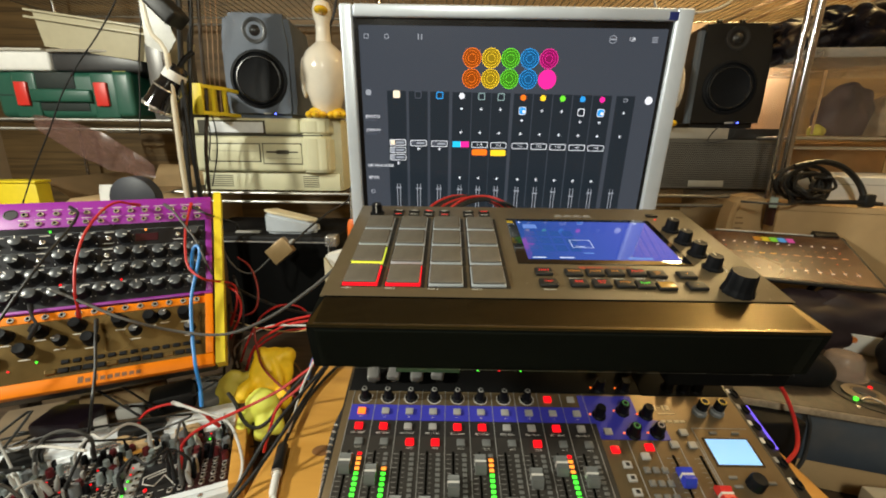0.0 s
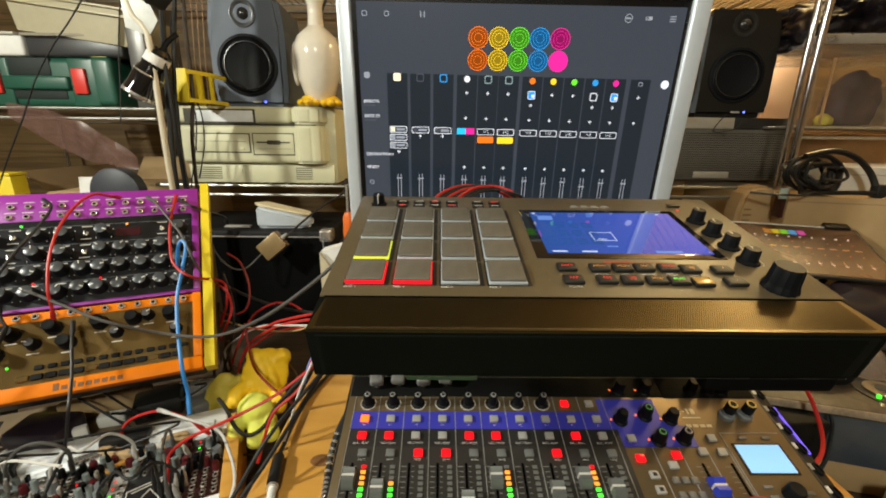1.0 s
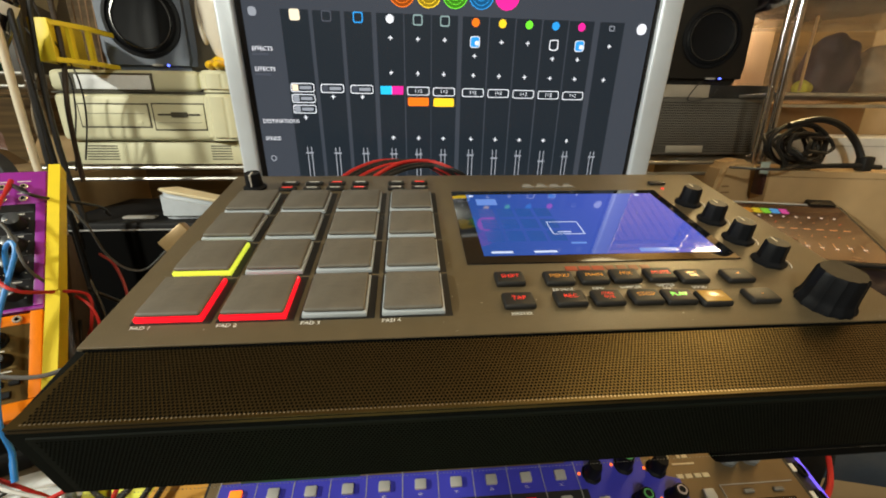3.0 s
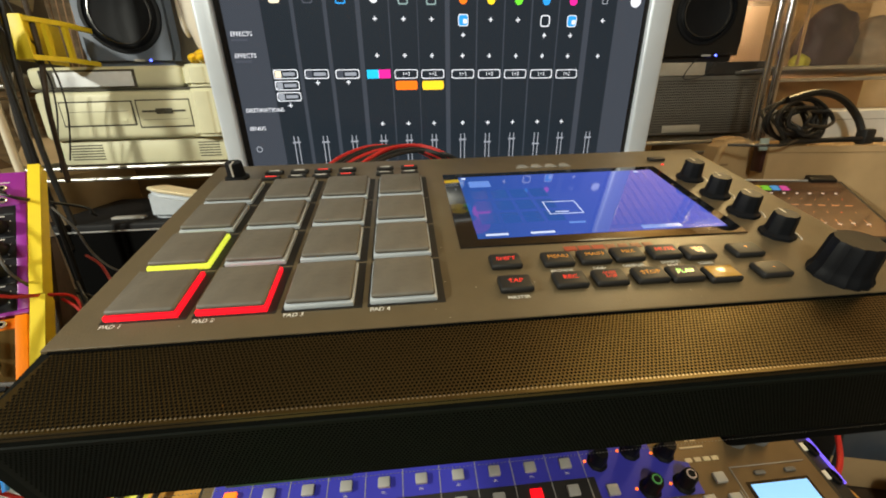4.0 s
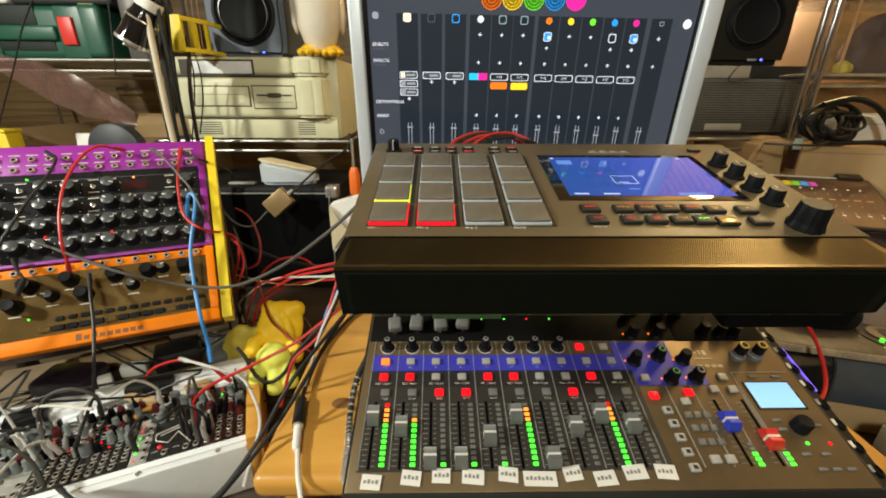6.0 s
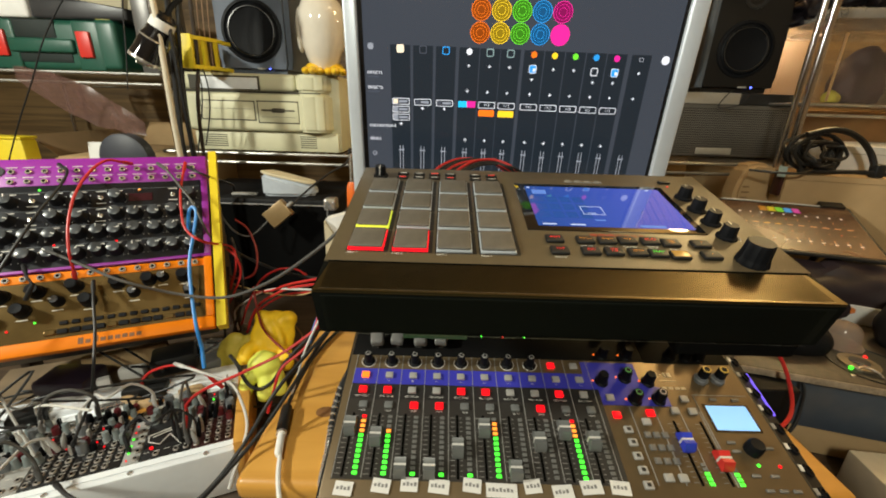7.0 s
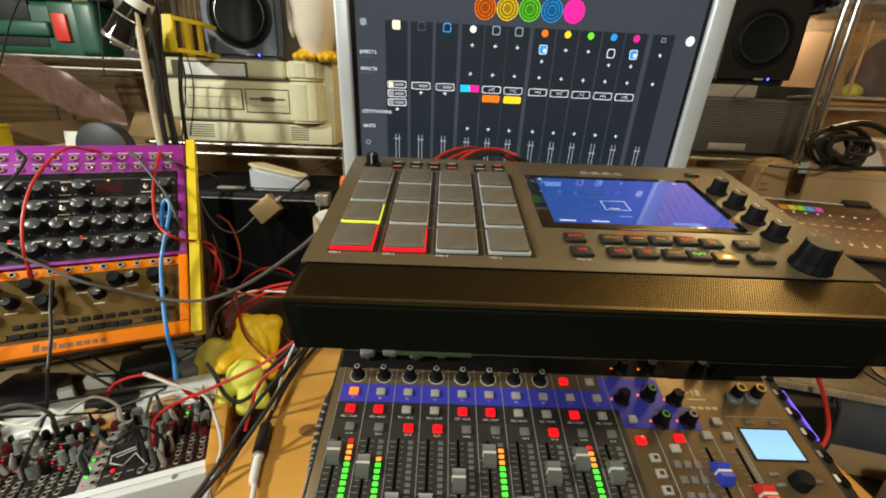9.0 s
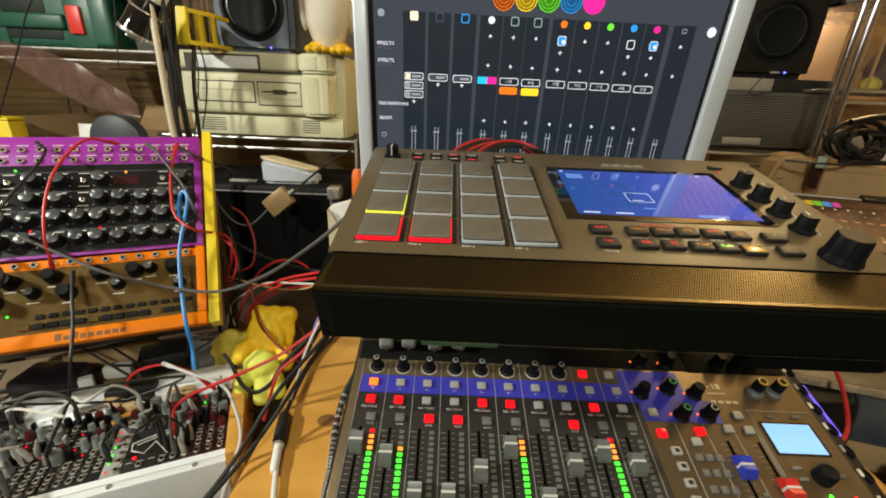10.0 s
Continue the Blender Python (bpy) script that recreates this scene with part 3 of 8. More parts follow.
SCRIB = mat("pen_marks", (0.22, 0.21, 0.2), 0.7)
sel, rec, mute = "o", "r", "r"
fpos = (0.066, 0.056, 0.028, 0.028, 0.047, 0.067, 0.028, 0.055, 0.067, 0.057)
meters = (12, 9, 1, 1, 1, 11, 0, 0, 12, 0)
rnd = random.Random(4)
for i in range(10):
    u = 0.0228 + PITCH * i
    part("select_key", caps["o" if i == 0 else ""], None, mix, "", (u, 0.1255, 0.0006))
    part("record_key", caps["r" if i in (0, 1, 4, 5, 8) else ""], None, mix, "", (u, 0.1075, 0.0005))
    part("mute_key", caps["r" if i in (2, 3, 7) else "d"], None, mix, "", (u + 0.0032, 0.0902, 0.0004))
    text(mix, "SEL.", u, 0.1194, 0.0010, 0.0022, WHITE)
    text(mix, "REC / PLAY", u, 0.1005, 0.0010, 0.0030, WHITE)
    text(mix, "MUTE", u + 0.0032, 0.0843, 0.0010, 0.0024, WHITE)
    f = u - 0.0045
    part("fader_slot", slot, None, mix, "", (f, 0, 0.0))
    part("fader_scale", tick, None, mix, "", (f, 0, 0.0))
    c = part("fader_cap", fader, None, mix, "grey fader cap with white line", (f, fpos[i], 0.0016))
    part("fader_line", fline, None, c)
    for j in range(12):
        on = "" if j >= meters[i] else "g" if j < 8 else "o" if j < 11 else "r"
        part("meter_led", leds[on], None, mix, "", (u + 0.0064, 0.0240 + 0.0049 * j, 0.0004))
    if i < 8:
        part("gain_knob", mknob, None, mix, "", (u + 0.0006, 0.1445, 0.0))
        part("knob_tip", kcap, None, mix, "", (u + 0.0006, 0.1445, 0.0))
        part("tip_hole", khole, None, mix, "", (u + 0.0006, 0.1445, 0.0))
        part("knob_ring", kring, None, mix, "", (u + 0.0006, 0.1445, 0.0))
        part("clip_led", lathe(B(), [(0.0011, 0), (0.0011, 0.0006), (0.0004, 0.001)], 8, Matrix.Translation((u, 0.1835, 0.001))), (LITR if i in (0, 6) else LG), mix)
        part("input_jack", lathe(B(), [(0.011, 0), (0.011, 0.0015), (0.0085, 0.002), (0.0085, 0.0008)], 24, Matrix.Translation((u, 0.203, 0))), mat("jack_black", (0.01, 0.01, 0.01), 0.35), mix)
    else:
        part("hi_z_key", caps["r" if i == 8 else ""], None, mix, "", (0.2277 + 0.0254 * (i - 8), 0.1437, 0.0))
PLUGC = mat("smoky_plug", (0.26, 0.26, 0.25), 0.25, vary=0.25, coat=0.3)
for n_, (u, v, a) in enumerate(((0.030, 0.1660, 8), (0.053, 0.1680, -6), (0.080, 0.1670, 4), (0.104, 0.1690, -10))):
    k = part("input_plug", box(B(), (-0.0075, -0.0055, 0.004), (0.0075, 0.0110, 0.0135), 0.0028, 3), PLUGC, mix, "smoky grey plug", pose(u, v, 0.001, 0, 0, a))
    part("plug_pin", lathe(B(), [(0.0030, 0), (0.0030, 0.004), (0.0016, 0.0046)], 12), CHROME, k)
    part("plug_cord", tube(B(), [(0, 0.010, 0.010), (0.002, 0.020, 0.015), (0.004, 0.034, 0.018), (0.004, 0.052, 0.012)], 0.0019, 6, 4), GREYPRINT, k)
# paper tape labels over the front edge
for n, (u, w, v) in enumerate(((0.0223, 0.016, 0.0105), (0.0545, 0.016, 0.0135), (0.079, 0.015, 0.0150), (0.105, 0.018, 0.0140), (0.134, 0.016, 0.0155), (0.1595, 0.027, 0.0120), (0.187, 0.015, 0.016), (0.213, 0.018, 0.012), (0.239, 0.019, 0.0165), (0.2645, 0.017, 0.0165))):
    a = rnd.uniform(-8, 8)
    t = part("tape_label", box(B(), (-w / 2, -0.0058, 0), (w / 2, 0.0058, 0.0004)), TAPE, mix, "white paper tape with pen marks", pose(u, v, 0.0012, 0, 0, a))
    bm = B()
    for j in range(4 if w < 0.02 else 7):
        x = -w / 2 + 0.002 + j * 0.0032
        box(bm, (x, -0.0012, 0.0004), (x + 0.0022, 0.0012 + 0.0008 * (j % 2), 0.0005))
    part("pen_bars", bm, SCRIB, t)
# effects section, master section
big = mesh_of("effects_knob", lathe(B(), [(0.0072, 0), (0.0072, 0.001), (0.0056, 0.0025), (0.0050, 0.0135), (0.0044, 0.015), (0.0002, 0.0148)], 24, None, 0.03, 8), KNOB)
gring = mesh_of("tip_ring", lathe(B(), [(0.0032, 0.0148), (0.0032, 0.0155), (0.0022, 0.0155), (0.0022, 0.0150)], 20), mat("tip_green", (0.10, 0.42, 0.12), 0.4))
wring = mesh_of("tip_ring", lathe(B(), [(0.0032, 0.0148), (0.0032, 0.0155), (0.0022, 0.0155), (0.0022, 0.0150)], 20), mat("tip_pale", (0.5, 0.42, 0.42), 0.4))
tcap = mesh_of("tip_cap", lathe(B(), [(0.0023, 0.0150), (0.0023, 0.0157), (0.0004, 0.0158)], 14), KNOB)
yring = mesh_of("tip_ring", lathe(B(), [(0.0042, 0.0186), (0.0042, 0.0196), (0.0030, 0.0197), (0.0029, 0.0190)], 20), mat("tip_yellow", (0.62, 0.42, 0.06), 0.35))
ycap = mesh_of("tip_cap", lathe(B(), [(0.0030, 0.0192), (0.0030, 0.0199), (0.0004, 0.0200)], 14), KNOB)
for u, v, g in ((0.2795, 0.125, None), (0.3065, 0.130, gring), (0.3305, 0.126, None), (0.3085, 0.1035, gring), (0.3335, 0.1045, wring), (0.290, 0.160, None), (0.318, 0.160, None)):
    k = part("effects_knob", big, None, mix, "", (u, v, 0.0007))
    if g:
        part("tip_ring", g, None, k)
        part("tip_cap", tcap, None, k)
    part("level_led", lathe(B(), [(0.001, 0), (0.001, 0.0008), (0.0004, 0.001)], 8, Matrix.Translation((u - 0.009, v + 0.001, 0.0007))), LITO, mix)
for u, v in ((0.3693, 0.1620), (0.3868, 0.1600), (0.4017, 0.1600), (0.330, 0.186), (0.352, 0.190), (0.300, 0.192)):
    part("input_knob", big, None, mix, "black input knob", (u, v, 0.0010))
GREYK = mat("knob_grey", (0.16, 0.17, 0.18), 0.4)
for u in (0.3905, 0.409):
    k = part("phones_knob", lathe(B(), [(0.0072, 0), (0.0072, 0.004), (0.0058, 0.005), (0.0054, 0.008)], 24, Matrix.Translation((u, 0.131, 0)), 0.03, 8), GREYK, mix, "grey and black phones knob")
    part("knob_tip", lathe(B(), [(0.0052, 0.008), (0.0048, 0.018), (0.004, 0.019), (0.0002, 0.0188)], 24, Matrix.Translation((u, 0.131, 0)), 0.03, 8), KNOB, k)
    part("tip_ring", yring, None, k, "yellow ring", (u, 0.131, 0))
    part("tip_cap", ycap, None, k, "", (u, 0.131, 0))
for u, v, k in ((0.2835, 0.0855, "r"), (0.3185, 0.0885, "r"), (0.2825, 0.105, ""), (0.3605, 0.1055, ""), (0.345, 0.092, ""), (0.363, 0.0915, ""), (0.311, 0.079, "")):
    part("key", caps[k], None, mix, "", (u, v, 0.0006))
PADK = mat("key_cap_dark", (0.15, 0.145, 0.135), 0.4)
small = mesh_of("key", box(B(), (-0.0031, -0.003, 0), (0.0031, 0.003, 0.0024), 0.0008, 2), PADK)
for j in range(5):
    part("scene_key", cap, None, mix, "", (0.290 + 0.0015 * (j == 9), 0.0705 - 0.0128 * j, 0.0))
    part("key_window", box(B(), (-0.0018, -0.0016, 0.0032), (0.0018, 0.0016, 0.0034)), MIXDARK, mix, "", (0.290, 0.0705 - 0.0128 * j, 0.0))
for j in range(3):
    for i in range(3):
        part("transport_key", small, None, mix, "", (0.3075 + 0.0085 * i, 0.066 - 0.0125 * j, 0.0))
for i in range(2):
    part("transport_key", cap, None, mix, "", (0.311 + 0.013 * i, 0.026, 0.0))
BLUEC = mat("fader_blue", (0.03, 0.05, 0.5), 0.4)
REDC = mat("fader_red", (0.6, 0.03, 0.025), 0.4)
for u, v, m, lab in ((0.3395, 0.058, BLUEC, "blue fader cap with white line"), (0.3665, 0.0415, REDC, "red fader cap with white line")):
    me = fader.copy()
    me.materials[0] = m
    part("fader_slot", slot, None, mix, "", (u, 0, 0.0))
    part("fader_scale", tick, None, mix, "", (u, 0, 0.0))
    c = part("fader_cap", me, None, mix, lab, (u, v, 0.0016))
    part("fader_line", fline, None, c)
    for j in range(5):
        part("meter_led", leds["g" if j < 3 else ""], None, mix, "", (u + 0.0085, 0.0220 + 0.0042 * j, 0.0004))
LCD = glow("mixer_lcd", s2l(128, 194, 250), 0.95, (0.2, 0.3, 0.35), 0.15)
part("lcd_frame", box(B(), (0.3775, 0.0712, -0.001), (0.4240, 0.1012, 0.0007)), DARKGLASS, mix)
part("lcd", box(B(), (0.3797, 0.0728, 0.0), (0.4218, 0.0993, 0.0011)), LCD, mix, "pale blue lit display")
part("encoder", lathe(B(), [(0.0075, 0), (0.007, 0.011), (0.006, 0.0125), (0.0002, 0.012)], 28, Matrix.Translation((0.402, 0.0535, 0)), 0.03, 14), KNOB, mix, "black encoder knob")
for u, v in ((0.386, 0.0605), (0.4195, 0.0555), (0.3865, 0.052), (0.415, 0.1065), (0.392, 0.1065), (0.392, 0.030), (0.409, 0.030), (0.397, 0.0175), (0.409, 0.0175), (0.421, 0.0175)):
    part("menu_key", box(B(), (u - 0.004, v - 0.0015, 0), (u + 0.004, v + 0.0015, 0.0018), 0.0006, 1), PADK, mix)
for u, v, m in ((0.400, 0.0395, LG), (0.4195, 0.039, LITR)):
    part("status_led", lathe(B(), [(0.0016, 0), (0.0016, 0.0008), (0.0006, 0.0014)], 10, Matrix.Translation((u, v, 0))), m, mix)
# maker's and model's plates as plain bars
for j, (u, w, v, h) in enumerate(((0.343, 0.0022, 0.136, 0.006), (0.347, 0.003, 0.136, 0.001), (0.352, 0.0022, 0.136, 0.006), (0.356, 0.004, 0.136, 0.006), (0.345, 0.018, 0.1285, 0.0012), (0.344, 0.005, 0.1195, 0.003), (0.351, 0.005, 0.1195, 0.003), (0.358, 0.005, 0.1195, 0.003), (0.3645, 0.005, 0.1195, 0.003))):
    part("plate_bar", box(B(), (u, v - h / 2, 0.0), (u + w, v + h / 2, 0.0006)), mat("print_gold", (0.55, 0.46, 0.3), 0.5), mix)
# sloping flank with jacks and a violet light strip
SEC = Matrix(((1, 0, 0, 0), (0, 0, 1, 0), (0, 1, 0, 0), (0, 0, 0, 1)))
flank = part("side_flank", prism(B(), [(MU - 0.001, -0.003), (MU + 0.022, -0.014), (MU + 0.022, -0.032), (MU - 0.001, -0.032)], 0.002, 0.185, SEC), BLACK, mix, "black sloping side")
for j in range(8):
    v = 0.020 + 0.0205 * j
    jm = Matrix.Translation((MU + 0.013, v, -0.0095)) @ pose(0, 0, 0, 0, 25, 0)
    k = part("side_jack", lathe(B(), [(0.0058, 0), (0.0058, 0.0022), (0.0040, 0.0026), (0.0038, 0.0008), (0.0004, 0.0008)], 16, jm), KNOB, flank)
    part("jack_mark", box(B(), (MU + 0.0025, v - 0.003, -0.0048), (MU + 0.0062, v + 0.003, -0.0036), 0.0003, 1), (TAPE if j % 3 else GREYPRINT), flank)
part("light_strip", tube(B(), [(MU + 0.021, 0.098, -0.0125), (MU + 0.021, 0.150, -0.0125)], 0.0011, 6, 1), glow("violet_strip", (0.2, 0.12, 1.0), 1.2), flank, "violet light strip")

# ---- big monitor ----
SF = plane_frame((-0.1, 0.847 - 0.0158 * 0.1 - 0.098 * 1.2, 1.2), (1, 0.0158, 0), (0, -0.098, 1))
mon = thing("monitor", "large monitor in a pale aluminium frame showing a dark mixer app", "monitor", SF)
ALU = mat("frame_aluminium", (0.68, 0.74, 0.82), 0.38, metal=0.35, vary=0.05)
A0, A1, C0, C1 = 0.028, 0.506, -0.16, 0.205
for nm, a, c in (("frame_side", (A0, C0, -0.03), (0.046, C1, 0.006)), ("frame_side", (A1 - 0.024, C0, -0.03), (A1, C1, 0.006)), ("frame_top", (0.046, C1 - 0.016, -0.03), (A1 - 0.024, C1, 0.0055)), ("frame_bottom", (0.046, C0, -0.03), (A1 - 0.024, C0 + 0.018, 0.0055))):
    part(nm, box(B(), a, c, 0.003, 3), ALU, mon, "pale aluminium frame")
part("back_shell", box(B(), (0.035, C0 + 0.01, -0.045), (A1 - 0.01, C1 - 0.01, -0.028), 0.006), ALU, mon)
part("bezel", box(B(), (0.046, C0 + 0.018, -0.01), (A1 - 0.024, C1 - 0.016, 0.0)), mat("bezel_black", (0.006, 0.006, 0.007), 0.25), mon)
part("badge", box(B(), (0.472, 0.190, 0.0054), (0.484, 0.200, 0.0062)), mat("badge_blue", (0.02, 0.03, 0.16), 0.3), mon, "small dark blue sticker")
part("stand_leg", box(B(), (0.17, C0 - 0.165, -0.09), (0.37, C0 + 0.03, -0.04), 0.006), ALU, mon)
part("stand_base", box(B(), (0.13, C0 - 0.175, -0.13), (0.41, C0 - 0.165, 0.05), 0.003), ALU, mon)
SCR = glow("screen_dark", s2l(62, 68, 77), 1.0, (0.01, 0.01, 0.012), 0.18)
SCR.node_tree.nodes["Principled BSDF"].inputs["Coat Weight"].default_value = 0.25
scr = part("screen", box(B(), (0.0525, C0 + 0.024, -0.004), (0.4765, 0.1800, 0.0008)), SCR, mon, "lit dark screen")
G = {k: glow("ui_" + k, s2l(*c), s) for k, c, s in (("strip", (33, 40, 47), 1.0), ("gap", (72, 78, 88), 1.0), ("white", (235, 238, 245), 1.0), ("grey", (150, 155, 165), 0.9), ("dim", (70, 74, 84), 1.0), ("orange", (250, 120, 30), 1.1), ("yellow", (252, 210, 45), 1.1),
     ("green", (110, 225, 55), 1.1), ("blue", (45, 150, 225), 1.1), ("pink", (235, 40, 150), 1.1), ("cyan", (40, 190, 240), 1.1), ("cream", (250, 235, 205), 1.0), ("teal", (140, 165, 165), 0.9), ("ring_orange", (150, 85, 35), 0.9), ("ring_yellow", (150, 135, 45), 0.9), ("ring_green", (85, 140, 50), 0.9), ("ring_blue", (40, 95, 145), 0.9), ("ring_pink", (150, 35, 105), 0.9))}


def flat(name, u0, v0, u1, v1, z, m):
    return part(name, box(B(), (u0, v0, z - 0.0002), (u1, v1, z)), G[m], scr)


def rounded(bm, u, v, w, h, r, z, ring=0.0):
    pts = []
    for cx, cy, a0 in ((u + w / 2 - r, v + h / 2 - r, 0), (u - w / 2 + r, v + h / 2 - r, 90), (u - w / 2 + r, v - h / 2 + r, 180), (u + w / 2 - r, v - h / 2 + r, 270)):
        for k in range(5):
            a = radians(a0 + 22.5 * k)
            pts.append((cx + r * math.cos(a), cy + r * math.sin(a)))
    if not ring:
        bm.faces.new([bm.verts.new((x, y, z)) for x, y in pts])
        return bm
    inner = [(u + (x - u) * (1 - 2 * ring / w), v + (y - v) * (1 - 2 * ring / h)) for x, y in pts]
    o = [bm.verts.new((x, y, z)) for x, y in pts]
    n = [bm.verts.new((x, y, z)) for x, y in inner]
    for k in range(len(pts)):
        q = (k + 1) % len(pts)
        bm.faces.new((o[k], o[q], n[q], n[k]))
    return bm


def plus(bm, u, v, s, z):
    box(bm, (u - s, v - s * 0.22, z), (u + s, v + s * 0.22, z + 0.0001))
    box(bm, (u - s * 0.22, v - s, z), (u + s * 0.22, v + s, z + 0.0001))


cols = (0.1021, 0.1330, 0.1641, 0.1960, 0.2244, 0.2524, 0.2845, 0.3130, 0.3415, 0.3703, 0.3988, 0.4325)
dots = ("cream", "dim", "blue", "white", "teal", "teal", "orange", "yellow", "green", "blue", "pink", "grey")
for i, u in enumerate(cols):
    flat("channel_strip", u - 0.0136, C0 + 0.026, u + 0.0136, 0.0972 - 0.0003 * i, 0.0011, "strip")
    top = 0.0925 - 0.0004 * i
    bm = B()
    if dots[i] in ("orange", "yellow", "green", "pink", "white", "blue") and i != 2:
        rounded(bm, u, top, 0.0082, 0.0082, 0.0041, 0.0014)
    elif i == 11:
        rounded(bm, u, top, 0.006, 0.005, 0.001, 0.0014, 0.0008)
    else:
        rounded(bm, u, top, 0.0100, 0.0100, 0.002, 0.0014, 0.0 if i == 0 else 0.0012)
    part("channel_icon", bm, G[dots[i]], scr)
    bm = B()
    f = -0.043 - 0.0005 * i - (0.006 if i in (9,) else 0.003 if i == 7 else 0)
    for du in (-0.0022, 0.0022):
        box(bm, (u + du - 0.0005, -0.11, 0.0013), (u + du + 0.0005, -0.0365 - 0.0005 * i, 0.0014))
    box(bm, (u - 0.0042, f - 0.0008, 0.0014), (u + 0.0042, f + 0.0008, 0.0016))
    part("fader_mark", bm, G["grey"], scr)
    marks = [(u, 0.0165 if i else -0.005)]
    if i >= 3:
        marks = [(u - 0.0004, 0.0412 - 0.0005 * (i - 3)), (u, (0.0600 if i in (6, 9, 10) else 0.0740) - 0.0004 * (i - 3))]
        if i < 11:
            marks.append((u, -0.0262 - 0.0005 * (i - 3)))
    for x, y in marks:
        bm = B()
        plus(bm, x, y, 0.0022, 0.0013)
        part("plus_sign", bm, G["white"], scr)
    lv = 0.0252 - 0.0005 * i
    if i == 3:
        flat("output_tag", u - 0.0122, lv - 0.0042, u, lv + 0.0042, 0.0014, "cyan")
        flat("output_tag", u, lv - 0.0042, u + 0.0122, lv + 0.0042, 0.0014, "pink")
    elif i < 11:
        part("output_tag", rounded(B(), u, lv, 0.0242, 0.0088, 0.0022, 0.0014, 0.0008), G["white"], scr)
        if i >= 4:
            text(scr, "1+2", u, lv, 0.0015, 0.0052, G["white"])
        else:
            flat("tag_bar", u - 0.003, lv - 0.0016, u + 0.009, lv + 0.0016, 0.0014, "grey")
            flat("tag_icon", u - 0.0105, lv - 0.003, u - 0.0045, lv + 0.003, 0.0014, "cream" if i == 0 else "dim")
    if i == 0:
        for dv in (0.0108, 0.0216):
            part("output_tag", rounded(B(), u, lv - dv, 0.0242, 0.0088, 0.0022, 0.0014, 0.0008), G["white"], scr)
            flat("tag_bar", u - 0.003, lv - dv - 0.0016, u + 0.009, lv - dv + 0.0016, 0.0014, "grey")
            flat("tag_icon", u - 0.0105, lv - dv - 0.003, u - 0.0045, lv - dv + 0.003, 0.0014, "grey")
    if i in (4, 5):
        part("output_tag", rounded(B(), u, lv - 0.0110, 0.0228, 0.0088, 0.0018, 0.0014), G["orange" if i == 4 else "yellow"], scr)
    if i in (6, 9, 10):
        part("effect_icon", rounded(B(), u, 0.0745 - 0.0004 * i, 0.0100, 0.0105, 0.0025, 0.0014, 0.0 if i != 9 else 0.001), G["blue" if i != 9 else "white"], scr)
        if i != 9:
            part("effect_icon", rounded(B(), u + 0.002, 0.0735 - 0.0004 * i, 0.004, 0.004, 0.001, 0.0016), G["white"], scr)
            part("effect_outline", rounded(B(), u, 0.0745 - 0.0004 * i, 0.0104, 0.0109, 0.0025, 0.0017, 0.0007), G["white"], scr)
for j, v in enumerate((0.1412, 0.1146)):
    for i, (u, k) in enumerate(zip((0.2088, 0.2356, 0.2625, 0.2893, 0.3162), ("orange", "yellow", "green", "blue", "pink"))):
        r = 0.0131
        if (i, j) == (4, 1):
            part("sound_circle", rounded(B(), u, v, 2 * r, 2 * r, r, 0.0012), G["pink"], scr)
        else:
            part("sound_circle", rounded(B(), u, v, 2 * r, 2 * r, r, 0.0012), glow("ui_fill_" + k, tuple(0.28 * c for c in G[k].node_tree.nodes["Principled BSDF"].inputs["Emission Color"].default_value[:3]), 1.0), scr)
        for q, wd in ((r, 0.0009), (r * 0.72, 0.0006), (r * 0.42, 0.0006)):
            part("ring", rounded(B(), u, v, 2 * q, 2 * q, q, 0.0014, wd), G[k], scr)
for words, v, s in (("EFFECTS", 0.0615, 0.0056), ("EFFECTS", 0.0424, 0.0056), ("DESTINATIONS", -0.0091, 0.0056), ("SENDS", -0.0274, 0.0056)):
    text(scr, words, 0.0562, v, 0.0013, s, G["white"], align="LEFT")
for v in (0.0565, 0.0374):
    flat("tag_bar", 0.0562, v - 0.001, 0.072, v + 0.001, 0.0013, "dim")
part("effect_icon", rounded(B(), 0.062, 0.0945, 0.008, 0.008, 0.003, 0.0013), G["grey"], scr)
part("effect_icon", rounded(B(), 0.062, -0.049, 0.0065, 0.0065, 0.0032, 0.0013, 0.001), G["grey"], scr)
part("white_button", rounded(B(), 0.4660, 0.0880, 0.0112, 0.0112, 0.0056, 0.0013), G["white"], scr)
for u, w in ((0.0625, 0.007), (0.0905, 0.006)):
    part("toolbar_icon", rounded(B(), u, 0.1665, w, 0.006, 0.0015, 0.0013, 0.0009), G["grey"], scr)
for u in (0.134, 0.1385):
    flat("toolbar_icon", u - 0.0007, 0.1630, u + 0.0007, 0.1700, 0.0013, "grey")
part("toolbar_icon", rounded(B(), 0.402, 0.1665, 0.0105, 0.0105, 0.0052, 0.0013, 0.0009), G["grey"], scr)
flat("toolbar_icon", 0.3985, 0.1655, 0.4055, 0.1675, 0.0013, "grey")
text(scr, "120", 0.4285, 0.1665, 0.0013, 0.0062, G["white"])
for v in (0.1638, 0.1665, 0.1692):
    flat("toolbar_icon", 0.456, v - 0.0006, 0.464, v + 0.0006, 0.0013, "grey")

